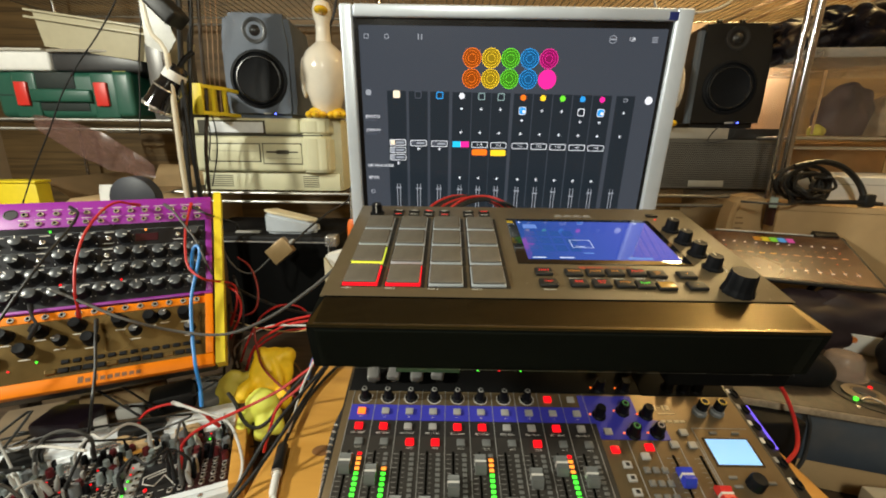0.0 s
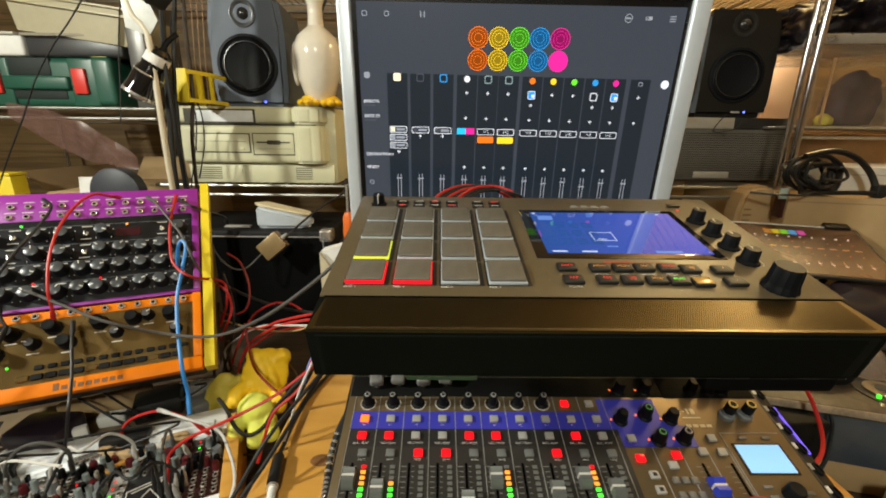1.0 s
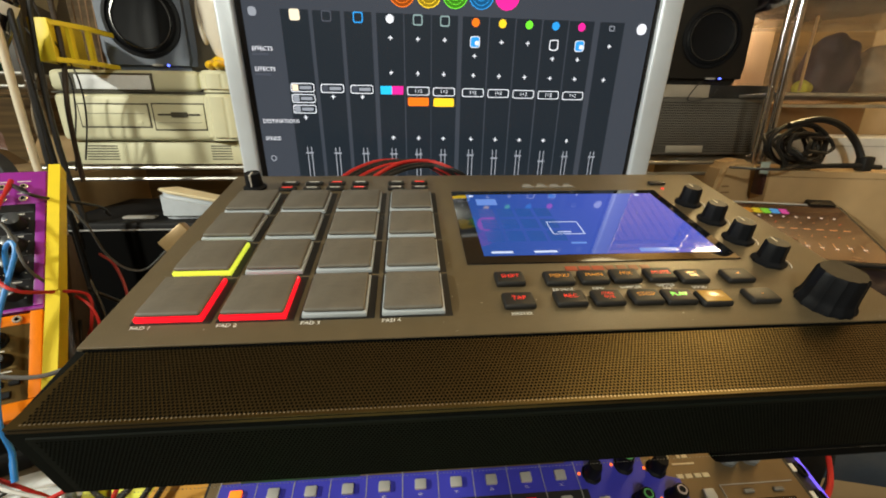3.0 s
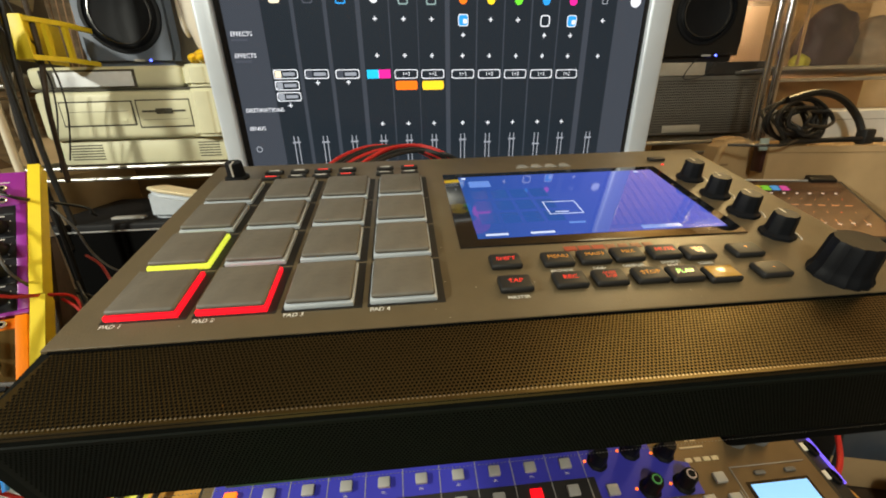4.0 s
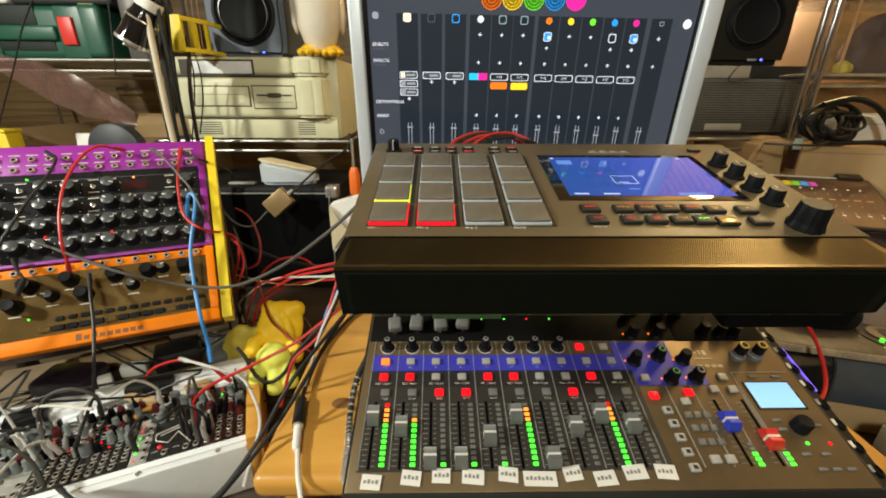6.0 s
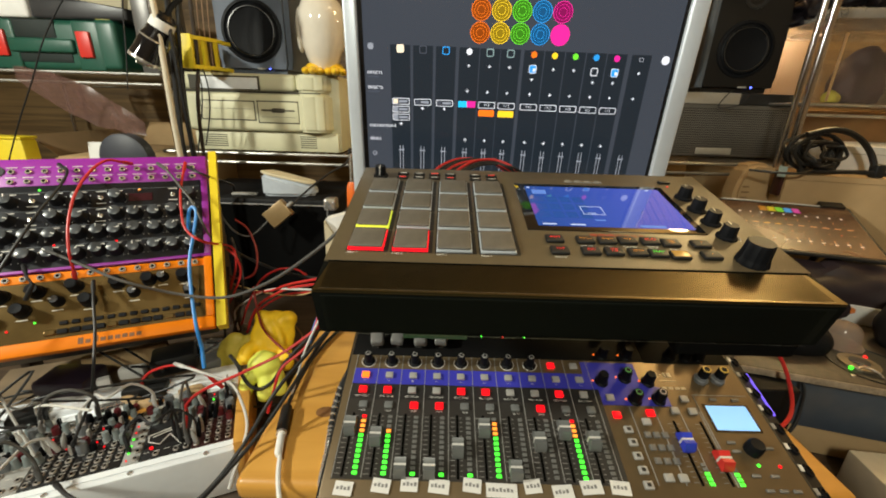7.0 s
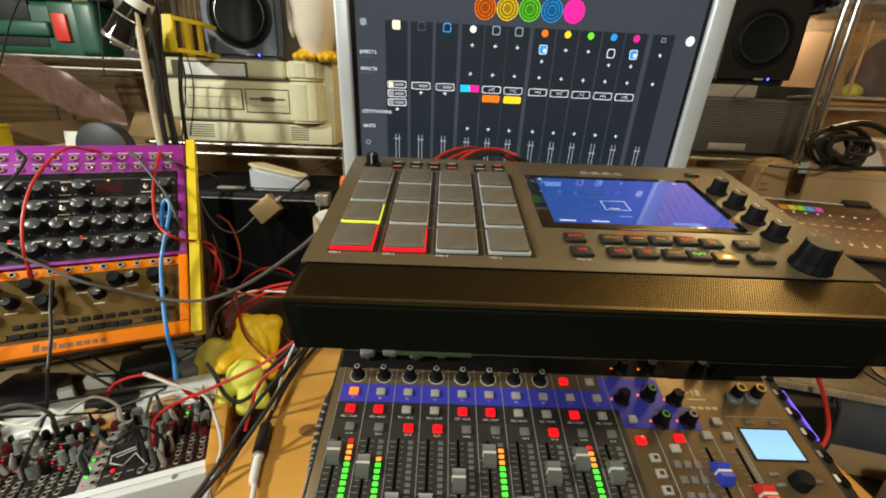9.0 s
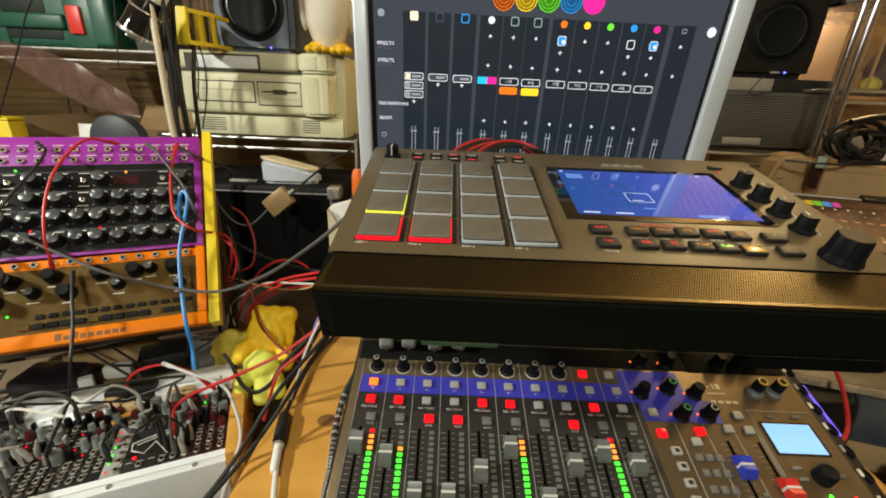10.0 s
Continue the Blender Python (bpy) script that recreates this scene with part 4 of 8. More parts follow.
# ---- synthesizers on yellow rack ends ----
YB, YT = Vector((-0.25, 0.617, 0.911)), Vector((-0.326, 0.794, 1.128))
YF = plane_frame(YB, (0.9187, 0.395, 0), YT - YB)
YELLOW = mat("yellow_print", (0.78, 0.60, 0.02), 0.45, vary=0.08, bump=0.1)
PURPLE = mat("purple_metal", (0.27, 0.022, 0.31), 0.38, vary=0.08, stain=0.08)
ORANGE = mat("orange_metal", (0.76, 0.195, 0.001), 0.5, spec=0.15, vary=0.08, stain=0.03)
SYPANEL = mat("synth_panel", (0.006, 0.007, 0.011), 0.3, vary=0.2)
BRPANEL = mat("synth_panel_brown", (0.20, 0.130, 0.045), 0.20, metal=0.7, vary=0.25, stain=0.1)
rk = thing("rack_end", "bright yellow printed rack end holding two synthesizers", "rack stand", YF)
part("upper_arm", prism(B(), [(0.1285, -0.010), (0.2950, -0.008), (0.2955, 0.010), (0.1285, 0.014)], 0.001, 0.012, side), YELLOW, rk)
part("lower_arm", prism(B(), [(0.0, -0.006), (0.1280, -0.010), (0.1280, 0.012), (0.0, 0.020)], 0.001, 0.013, side), YELLOW, rk)

JACK = lathe(B(), [(0.0042, 0), (0.0042, 0.0016), (0.0034, 0.0024), (0.0020, 0.0024), (0.0019, 0.0004)], 14)
jack = mesh_of("jack", JACK, CHROME)


def bored(me, r=0.0022):
    """Turns the faces inside radius r into a dark hole."""
    me.materials.append(HOLE)
    for f in me.polygons:
        if all(math.hypot(*me.vertices[i].co[:2]) < r for i in f.vertices):
            f.material_index = 1
    return me


bored(jack)
sk_a = mesh_of("knob", lathe(B(), [(0.0092, 0), (0.0092, 0.003), (0.0080, 0.0042), (0.0072, 0.0170), (0.0064, 0.0180), (0.0002, 0.0176)], 22, None, 0.03, 9), KNOB)
sk_b = mesh_of("knob", lathe(B(), [(0.0076, 0), (0.0076, 0.002), (0.0066, 0.0035), (0.0058, 0.0125), (0.0052, 0.0135), (0.0002, 0.0132)], 20, None, 0.03, 8), KNOB)
scapb = mesh_of("knob_cap", lathe(B(), [(0.0046, 0.0132), (0.0046, 0.0142), (0.0002, 0.0145)], 16), mat("cap_grey", (0.26, 0.28, 0.32), 0.2, metal=0.8))
switch = mesh_of("switch", lathe(B(), [(0.0032, 0), (0.0032, 0.002), (0.0014, 0.0025), (0.0012, 0.0075), (0.0002, 0.008)], 12), CHROME)
kpoint = mesh_of("pointer", box(B(), (-0.0005, 0.0012, 0.0146), (0.0005, 0.0056, 0.0156)), WHITE)
pbar = mesh_of("print_bar", box(B(), (-0.006, -0.0006, 0), (0.006, 0.0006, 0.0003)), WHITE)
PR = -0.0035
ps = thing("synthesizer", "purple patchable synthesizer with black panel and many knobs", "synthesizer", YF)
part("case", box(B(), (-0.304, 0.1150, -0.052), (PR - 0.001, 0.2940, -0.0045), 0.004), BLACK, ps, "black metal underside")
part("top_edge", box(B(), (-0.306, 0.2485, -0.030), (PR, 0.2950, -0.0022), 0.002), PURPLE, ps, "purple metal case top")
part("jack_strip", box(B(), (-0.304, 0.2480, -0.002), (PR - 0.001, 0.2935, 0.0), 0.001), PURPLE, ps)
part("panel", box(B(), (-0.300, 0.1190, -0.002), (PR - 0.010, 0.2475, 0.0004)), SYPANEL, ps, "black front panel")
for a, c in (((-0.306, 0.1140, -0.004), (PR, 0.1184, 0.003)), ((PR - 0.009, 0.1186, -0.002), (PR, 0.2475, 0.003)), ((-0.306, 0.1186, -0.002), (-0.3005, 0.2475, 0.003))):
    part("rim", box(B(), a, c, 0.001), PURPLE, ps)
for i in range(13):
    for j in range(2):
        u = -0.246 + 0.0185 * i
        part("jack", jack, None, ps, "", (u, 0.2715 - 0.0165 * j, 0.0002))
        part("print_bar", pbar, None, ps, "", (u, 0.2790 - 0.0165 * j, 0.0002))
for i in range(2):
    part("midi_socket", lathe(B(), [(0.0085, 0), (0.0085, 0.001), (0.0072, 0.0012), (0.0072, 0.0004)], 24, Matrix.Translation((-0.286 + 0.024 * i, 0.273, 0))), mat("socket_grey", (0.07, 0.07, 0.075), 0.4, metal=0.4), ps)
PKNOB = mesh_of("knob", lathe(B(), [(0.0092, 0), (0.0092, 0.002), (0.0084, 0.0032), (0.0078, 0.0135), (0.0070, 0.0145), (0.0002, 0.0142)], 22, None, 0.03, 9), mat("knob_matt", (0.007, 0.007, 0.009), 0.55, spec=0.3, vary=0.15))
PCAP = mesh_of("knob_cap", lathe(B(), [(0.0074, 0.0143), (0.0074, 0.0150), (0.0070, 0.0153), (0.0002, 0.0153)], 22), mat("cap_dusk", (0.055, 0.062, 0.070), 0.34, vary=0.15, coat=0.2))
PMARK = mesh_of("pointer", box(B(), (-0.0005, 0.0026, 0.0152), (0.0005, 0.0072, 0.0157)), mat("bright_print", (0.85, 0.84, 0.80), 0.6))
tickdot = mesh_of("scale_dot", lathe(B(), [(0.0007, 0), (0.0006, 0.0003), (0.0002, 0.0003)], 6), WHITE)
for j, v in enumerate((0.2223, 0.1930, 0.1665, 0.1370)):
    part("print_line", box(B(), (-0.299, v + 0.0140, 0.0004), (PR - 0.012, v + 0.0147, 0.0007)), mat("line_grey", (0.10, 0.11, 0.12), 0.5), ps)
    for i, u in enumerate((-0.0285, -0.0512, -0.0739, -0.0986, -0.1215, -0.1415, -0.1650, -0.1930, -0.2190, -0.2440, -0.2700, -0.2900)):
        if j == 0 and i in (2, 3):
            continue
        part("print_bar", pbar, None, ps, "", (u, v + 0.0118, 0.0004))
        if (j < 2 and i in (5, 8, 10)) or (j == 0 and i == 1):
            part("switch", switch, None, ps, "", (u, v, 0.0004))
            part("print_bar", pbar, None, ps, "", (u, v - 0.0080, 0.0004))
            continue
        k = part("knob", PKNOB, None, ps, "", (u, v + 0.0012 * ((i * 7 + j) % 3 - 1), 0.0004))
        part("knob_cap", PCAP, None, k)
        part("pointer", PMARK, None, k).rotation_euler = (0, 0, 2.2 - 0.7 * ((i * 5 + j * 3) % 7))
        for a in (-0.7, 0.5, 1.57, 2.64, 3.84):
            part("scale_dot", tickdot, None, ps, "", (u + 0.0118 * math.cos(a), v + 0.0112 * math.sin(a), 0.0004))
part("number_display", box(B(), (-0.108, 0.2150, 0.0), (-0.078, 0.2280, 0.0012)), mat("display_red", (0.035, 0.006, 0.012), 0.15), ps, "dark red number display")
for u, v, m in ((-0.095, 0.2345, LO), (-0.1215, 0.1515, LITR), (-0.192, 0.1520, LITR), (-0.213, 0.240, LG)):
    part("led", lathe(B(), [(0.0015, 0), (0.0015, 0.001), (0.0006, 0.0016)], 10, Matrix.Translation((u, v, 0.0004))), m, ps)
sw = thing("synthesizer", "orange desktop synthesizer with brown panel and black knobs", "synthesizer", YF)
part("case", box(B(), (-0.308, 0.006, -0.05), (-0.0045, 0.1115, -0.0030), 0.004), BLACK, sw, "black metal underside")
part("panel", box(B(), (-0.308, 0.0205, -0.002), (-0.014, 0.1000, 0.0004)), BRPANEL, sw, "shiny dark brown panel")
part("jack_strip", box(B(), (-0.302, 0.1004, -0.002), (-0.006, 0.1118, 0.0006), 0.0006), ORANGE, sw)
part("front_lip", box(B(), (-0.31, 0.003, -0.010), (-0.0035, 0.0200, 0.006), 0.002), ORANGE, sw, "orange front lip")
part("side_rim", box(B(), (-0.0135, 0.0202, -0.002), (-0.0035, 0.1120, 0.006), 0.001), ORANGE, sw)
for i in range(9):
    part("maker_bar", box(B(), (-0.158 + 0.0078 * i, 0.0075, 0.0058), (-0.1525 + 0.0078 * i, 0.0125 + (0.003 if i in (0, 2) else 0), 0.0063)), mat("print_dark", (0.16, 0.06, 0.01), 0.5), sw)
for i in range(16):
    part("jack", jack, None, sw, "", (-0.292 + 0.0178 * i, 0.1062, 0.0006))
for i, (u, v, b) in enumerate(((-0.285, 0.082, 1), (-0.262, 0.060, 1), (-0.240, 0.084, 1), (-0.218, 0.062, 1), (-0.205, 0.086, 1), (-0.183, 0.070, 0), (-0.165, 0.088, 1), (-0.150, 0.066, 1), (-0.118, 0.086, 1), (-0.100, 0.070, 0), (-0.082, 0.086, 1), (-0.066, 0.088, 0), (-0.040, 0.086, 1), (-0.034, 0.064, 0))):
    k = part("knob", sk_a if b else sk_b, None, sw, "", (u, v, 0.0004))
    part("knob_cap", scapb, None, k)
    part("pointer", kpoint, None, k).rotation_euler = (0, 0, 2.0 - 0.6 * ((i * 3) % 7))
    part("print_bar", pbar, None, sw, "", (u, v - 0.0115, 0.0004))
for i in range(13):
    part("step_key", box(B(), (-0.195 + 0.013 * i, 0.0255, 0.0), (-0.1835 + 0.013 * i, 0.0325, 0.003), 0.0008, 1), (KNOB if i % 5 else BRPANEL), sw)
    part("step_key", box(B(), (-0.18 + 0.0125 * i, 0.0375, 0.0), (-0.171 + 0.0125 * i, 0.0430, 0.0025), 0.0008, 1), KNOB, sw)
for u, v, m in ((-0.232, 0.038, LITR), (-0.205, 0.045, LG)):
    part("led", lathe(B(), [(0.0013, 0), (0.0013, 0.001), (0.0006, 0.0014)], 8, Matrix.Translation((u, v, 0.0004))), m, sw)
# riser that carries both
rb = thing("synth_riser", "dark wooden riser box below the synthesizers", "riser")
RF = plane_frame((YB.x, YB.y, 0.755), (0.9187, 0.395, 0), (-0.395, 0.9187, 0))
rb.matrix_basis = RF
part("riser_rail", box(B(), (-0.31, 0.158, 0.118), (0.02, 0.19, 0.130), 0.002), DARKDESK, rb)
for x in (-0.30, 0.0):
    part("riser_leg", box(B(), (x, 0.155, 0.0), (x + 0.012, 0.19, 0.118), 0.002), DARKDESK, rb)
part("riser_back", prism(B(), [(0.05, 0.13), (0.17, 0.13), (0.165, 0.30), (0.15, 0.30)], -0.30, 0.01, side), DARKDESK, rb)

# ---- modular case ----
EF = plane_frame((-0.181, 0.496, 0.820), (0.9187, 0.395, 0), (-0.395, 0.9187, 0))
eu = thing("modular_case", "white modular synthesizer case packed with patched modules", "modular synth", EF)
CASEW = mat("case_white", (0.80, 0.84, 0.88), 0.5, vary=0.06, stain=0.1)
EL = -0.44
part("front_wall", box(B(), (EL, -0.006, -0.064), (0.0, 0.004, 0.002), 0.002), CASEW, eu, "white front panel")
part("back_wall", box(B(), (EL, 0.132, -0.064), (0.0, 0.166, 0.012), 0.003), CASEW, eu)
part("floor_plate", box(B(), (EL, 0.004, -0.064), (0.0, 0.132, -0.058)), CASEW, eu)
part("end_wall", box(B(), (0.0, -0.006, -0.064), (0.017, 0.146, 0.012), 0.002), DESKTOP, eu, "wooden end cheek")
part("end_wall", box(B(), (EL - 0.010, -0.006, -0.064), (EL, 0.142, 0.006), 0.002), DESKTOP, eu)
part("rail", box(B(), (EL, 0.0045, -0.003), (-0.001, 0.013, 0.0015)), CASEW, eu)
part("rail", box(B(), (EL, 0.118, -0.003), (-0.001, 0.1318, 0.0030)), CASEW, eu)
for k in range(6):
    part("screw", lathe(B(), [(0.003, 0), (0.0028, 0.0012), (0.0002, 0.0014)], 10, Matrix.Translation((-0.03 - 0.075 * k, -0.001, 0.002))), CHROME, eu)
MODS = [("panel_black", (0.012, 0.012, 0.013)), ("panel_silver", (0.32, 0.32, 0.31)), ("panel_dark_red", (0.035, 0.010, 0.010)), ("panel_black", (0.012, 0.012, 0.013)), ("panel_wine", (0.05, 0.012, 0.016)), ("panel_black", (0.012, 0.012, 0.013))]
RKNOB = mesh_of("knob", lathe(B(), [(0.0045, 0), (0.0040, 0.009), (0.0034, 0.010), (0.0002, 0.0098)], 14), mat("knob_red", (0.10, 0.012, 0.015), 0.35))
GKNOB = mesh_of("knob", lathe(B(), [(0.0060, 0), (0.0056, 0.012), (0.0046, 0.0135), (0.0002, 0.013)], 18, None, 0.03, 8), mat("knob_pale", (0.15, 0.16, 0.17), 0.35))
SKNOB = mesh_of("knob", lathe(B(), [(0.0038, 0), (0.0034, 0.009), (0.0028, 0.010), (0.0002, 0.0098)], 12), KNOB)
mjack = mesh_of("jack", lathe(B(), [(0.0034, 0), (0.0034, 0.0014), (0.0028, 0.0020), (0.0018, 0.0020), (0.0017, 0.0004)], 12), mat("jack_dull", (0.34, 0.31, 0.28), 0.35, metal=0.7))
bored(mjack, 0.0020)
TINYK = mesh_of("knob", lathe(B(), [(0.0030, 0), (0.0026, 0.010), (0.0020, 0.011), (0.0002, 0.0108)], 10), KNOB)
PALEK = mesh_of("knob", lathe(B(), [(0.0046, 0), (0.0046, 0.002), (0.0038, 0.0035), (0.0034, 0.0120), (0.0028, 0.0128), (0.0002, 0.0125)], 14, None, 0.04, 6), mat("knob_slate", (0.19, 0.22, 0.22), 0.4, vary=0.15))
PRINTG = mat("module_print", (0.48, 0.47, 0.44), 0.6)
mprint = mesh_of("print_bar", box(B(), (-0.0030, -0.0004, 0), (0.0030, 0.0004, 0.0003)), PRINTG)
mled = mesh_of("led", lathe(B(), [(0.0011, 0), (0.0011, 0.0010), (0.0005, 0.0014)], 8), LITR)
mledg = mesh_of("led", lathe(B(), [(0.0013, 0), (0.0013, 0.0010), (0.0005, 0.0015)], 8), LG)
rnd = random.Random(11)
x = -0.002
n = 0
# printed module, narrow lamp module and densely filled ones in turn
while x > EL + 0.03:
    w = (0.046, 0.052, 0.018)[n] if n < 3 else rnd.choice((0.030, 0.040, 0.050, 0.060))
    nm, c = MODS[0] if n == 1 else MODS[1] if n == 2 else MODS[(n + 2) % len(MODS)]
    md = part("module", box(B(), (x - w + 0.0006, 0.0132, 0.0), (x - 0.0006, 0.1178, 0.0026), 0.0004), mat(nm, c, 0.35, vary=0.15), eu, nm.replace("_", " ").replace("panel ", "") + " module panel with jacks and knobs")
    cols_ = max(2, int(w / 0.0100))
    for i in range(cols_):
        u = x - w + (i + 0.5) * w / cols_
        for j in range(9):
            v = 0.0190 + 0.0114 * j
            kind = rnd.random()
            if n == 1 and 0 < j < 5:
                continue
            if n == 2 and j < 6:
                part("jack" if i else "led", mjack if i else (mledg if j in (1, 2, 3) else mled), None, md, "", (u, v, 0.0026))
                continue
            if j < 3 or kind < 0.22:
                if kind < 0.85:
                    part("jack", mjack, None, md, "", (u, v, 0.0026))
            elif kind < 0.44:
                part("knob", PALEK, None, md, "", (u, v, 0.0026))
            elif kind < 0.50:
                part("knob", GKNOB, None, md, "", (u, v, 0.0026))
            elif kind < 0.60:
                part("knob", RKNOB, None, md, "", (u, v, 0.0026))
            elif kind < 0.74:
                part("knob", SKNOB, None, md, "", (u, v, 0.0026))
            elif kind < 0.84:
                part("knob", TINYK, None, md, "", (u, v, 0.0026))
            elif kind < 0.93:
                part("slider_post", box(B(), (u - 0.0016, v - 0.003, 0.0026), (u + 0.0016, v + 0.003, 0.015), 0.0006, 1), (CAPG if kind < 0.88 else KNOB), md)
            else:
                part("led", mled if kind < 0.97 else mledg, None, md, "", (u, v, 0.0026))
            part("print_bar", mprint, None, md, "", (u, v + 0.0055, 0.0026))
    x -= w
    n += 1
for u, v, m in ((-0.0905, 0.0293, LITR), (-0.33, 0.06, glow("led_blue", (0.05, 0.2, 1.0), 2.0)), (-0.345, 0.05, LITR), (-0.318, 0.085, LITO)):
    part("led", lathe(B(), [(0.0020, 0), (0.0020, 0.0016), (0.001, 0.0024)], 10, Matrix.Translation((u, v, 0.003))), m, eu)
bm = B()
for a, c in (((-0.0971, 0.0526), (-0.0606, 0.0641)), ((-0.0606, 0.0641), (-0.0557, 0.0460)), ((-0.0557, 0.0460), (-0.0600, 0.0270)), ((-0.0600, 0.0270), (-0.0745, 0.0490)), ((-0.0745, 0.0490), (-0.0830, 0.0340)), ((-0.0830, 0.0340), (-0.0960, 0.0420)), ((-0.0960, 0.0420), (-0.0971, 0.0526)), ((-0.0925, 0.0490), (-0.0640, 0.0590)), ((-0.0640, 0.0590), (-0.0660, 0.0470))):
    tube(bm, [(*a, 0.0030), (*c, 0.0030)], 0.0007, 6, 1)
part("zigzag_print", bm, WHITE, eu)
rnd = random.Random(31)
for k in range(26):
    u, v = (rnd.uniform(-0.046, -0.008), rnd.uniform(0.02, 0.11)) if k < 10 else (rnd.uniform(-0.40, -0.12), rnd.uniform(0.05, 0.112))
    tip = pose(u, v, 0.003, rnd.uniform(-14, 14), rnd.uniform(-14, 14), 0)
    part("patch_plug", lathe(B(), [(0.0026, 0), (0.0028, 0.013), (0.0022, 0.019), (0.0014, 0.021), (0.0012, 0.026)], 12, tip), (CAPG, KNOB, WHITE, KNOB)[k % 4], eu)

# ---- old computer and what stands on it ----
BEIGE = mat("beige_plastic", (0.62, 0.60, 0.41), 0.5, vary=0.07, scale=30, stain=0.08)
BEIGED = mat("beige_shadow_gap", (0.05, 0.045, 0.03), 0.6)
pc = thing("desktop_computer", "beige vintage desktop computer with floppy drive on a wire shelf", "computer")
part("chassis", box(B(), (-0.545, 1.150, 1.100), (-0.190, 1.52, 1.2775), 0.004), BEIGE, pc)
part("upper_bezel", box(B(), (-0.558, 1.128, 1.2385), (-0.287, 1.152, 1.2775), 0.011, 5), BEIGE, pc)
part("drive_bezel", box(B(), (-0.556, 1.124, 1.1480), (-0.236, 1.152, 1.2355), 0.011, 5), BEIGE, pc)
for z0, z1 in ((1.149, 1.2360), (1.2385, 1.2775)):
    bm = B()
    prism(bm, [(-0.287, 1.152), (-0.287, 1.128), (-0.272, 1.113), (-0.238, 1.110), (-0.216, 1.122), (-0.206, 1.152)], z0, z1)
    bmesh.ops.bevel(bm, geom=bm.edges[:], offset=0.006, segments=4, affect="EDGES")
    part("rounded_column", bm, BEIGE, pc)
part("foot_bezel", box(B(), (-0.548, 1.140, 1.1005), (-0.196, 1.152, 1.1460), 0.003), BEIGE, pc)
part("bezel_line", box(B(), (-0.556, 1.1272, 1.2355), (-0.236, 1.150, 1.2388)), BEIGED, pc)
part("drive_gap", box(B(), (-0.5145, 1.1232, 1.1725), (-0.3855, 1.1245, 1.2175)), BEIGED, pc)
part("drive_gap", box(B(), (-0.3805, 1.1232, 1.1675), (-0.2815, 1.1245, 1.2185)), BEIGED, pc)
dr = part("cd_drive", box(B(), (-0.512, 1.1215, 1.1750), (-0.388, 1.126, 1.2150), 0.001), BEIGE, pc)
part("tray_line", box(B(), (-0.505, 1.1208, 1.1985), (-0.395, 1.122, 1.1992)), BEIGED, dr)
part("eject_key", box(B(), (-0.410, 1.1195, 1.1800), (-0.400, 1.122, 1.1845), 0.0006, 1), BEIGE, dr)
dr = part("floppy_drive", box(B(), (-0.378, 1.1215, 1.1700), (-0.284, 1.126, 1.2160), 0.001), BEIGE, pc)
part("disk_slot", box(B(), (-0.370, 1.1205, 1.1955), (-0.292, 1.1222, 1.1990)), BEIGED, dr)
part("slot_lever", box(B(), (-0.345, 1.1185, 1.1925), (-0.315, 1.1220, 1.2020), 0.001, 1), BEIGED, dr)
part("slot_edge", box(B(), (-0.372, 1.1212, 1.1820), (-0.290, 1.1220, 1.1826)), BEIGED, dr)
part("cover_recess", box(B(), (-0.535, 1.1272, 1.2405), (-0.370, 1.1285, 1.2715)), BEIGED, pc)
part("drive_cover", box(B(), (-0.510, 1.1265, 1.2425), (-0.375, 1.1300, 1.2680), 0.001), mat("white_cover", (0.70, 0.72, 0.74), 0.5), pc, "pale drive cover plate")
for k in range(6):
    for a, c in ((-0.53, -0.47), (-0.29, -0.25)):
        part("vent_slot", box(B(), (a, 1.1392, 1.1100 + 0.0052 * k), (c, 1.1405, 1.1120 + 0.0052 * k)), BEIGED, pc)

SPKG = mat("speaker_grey", (0.085, 0.105, 0.145), 0.5, vary=0.06)
CONE = mat("woofer_cone", (0.060, 0.063, 0.068), 0.30, vary=0.1, coat=0.5)


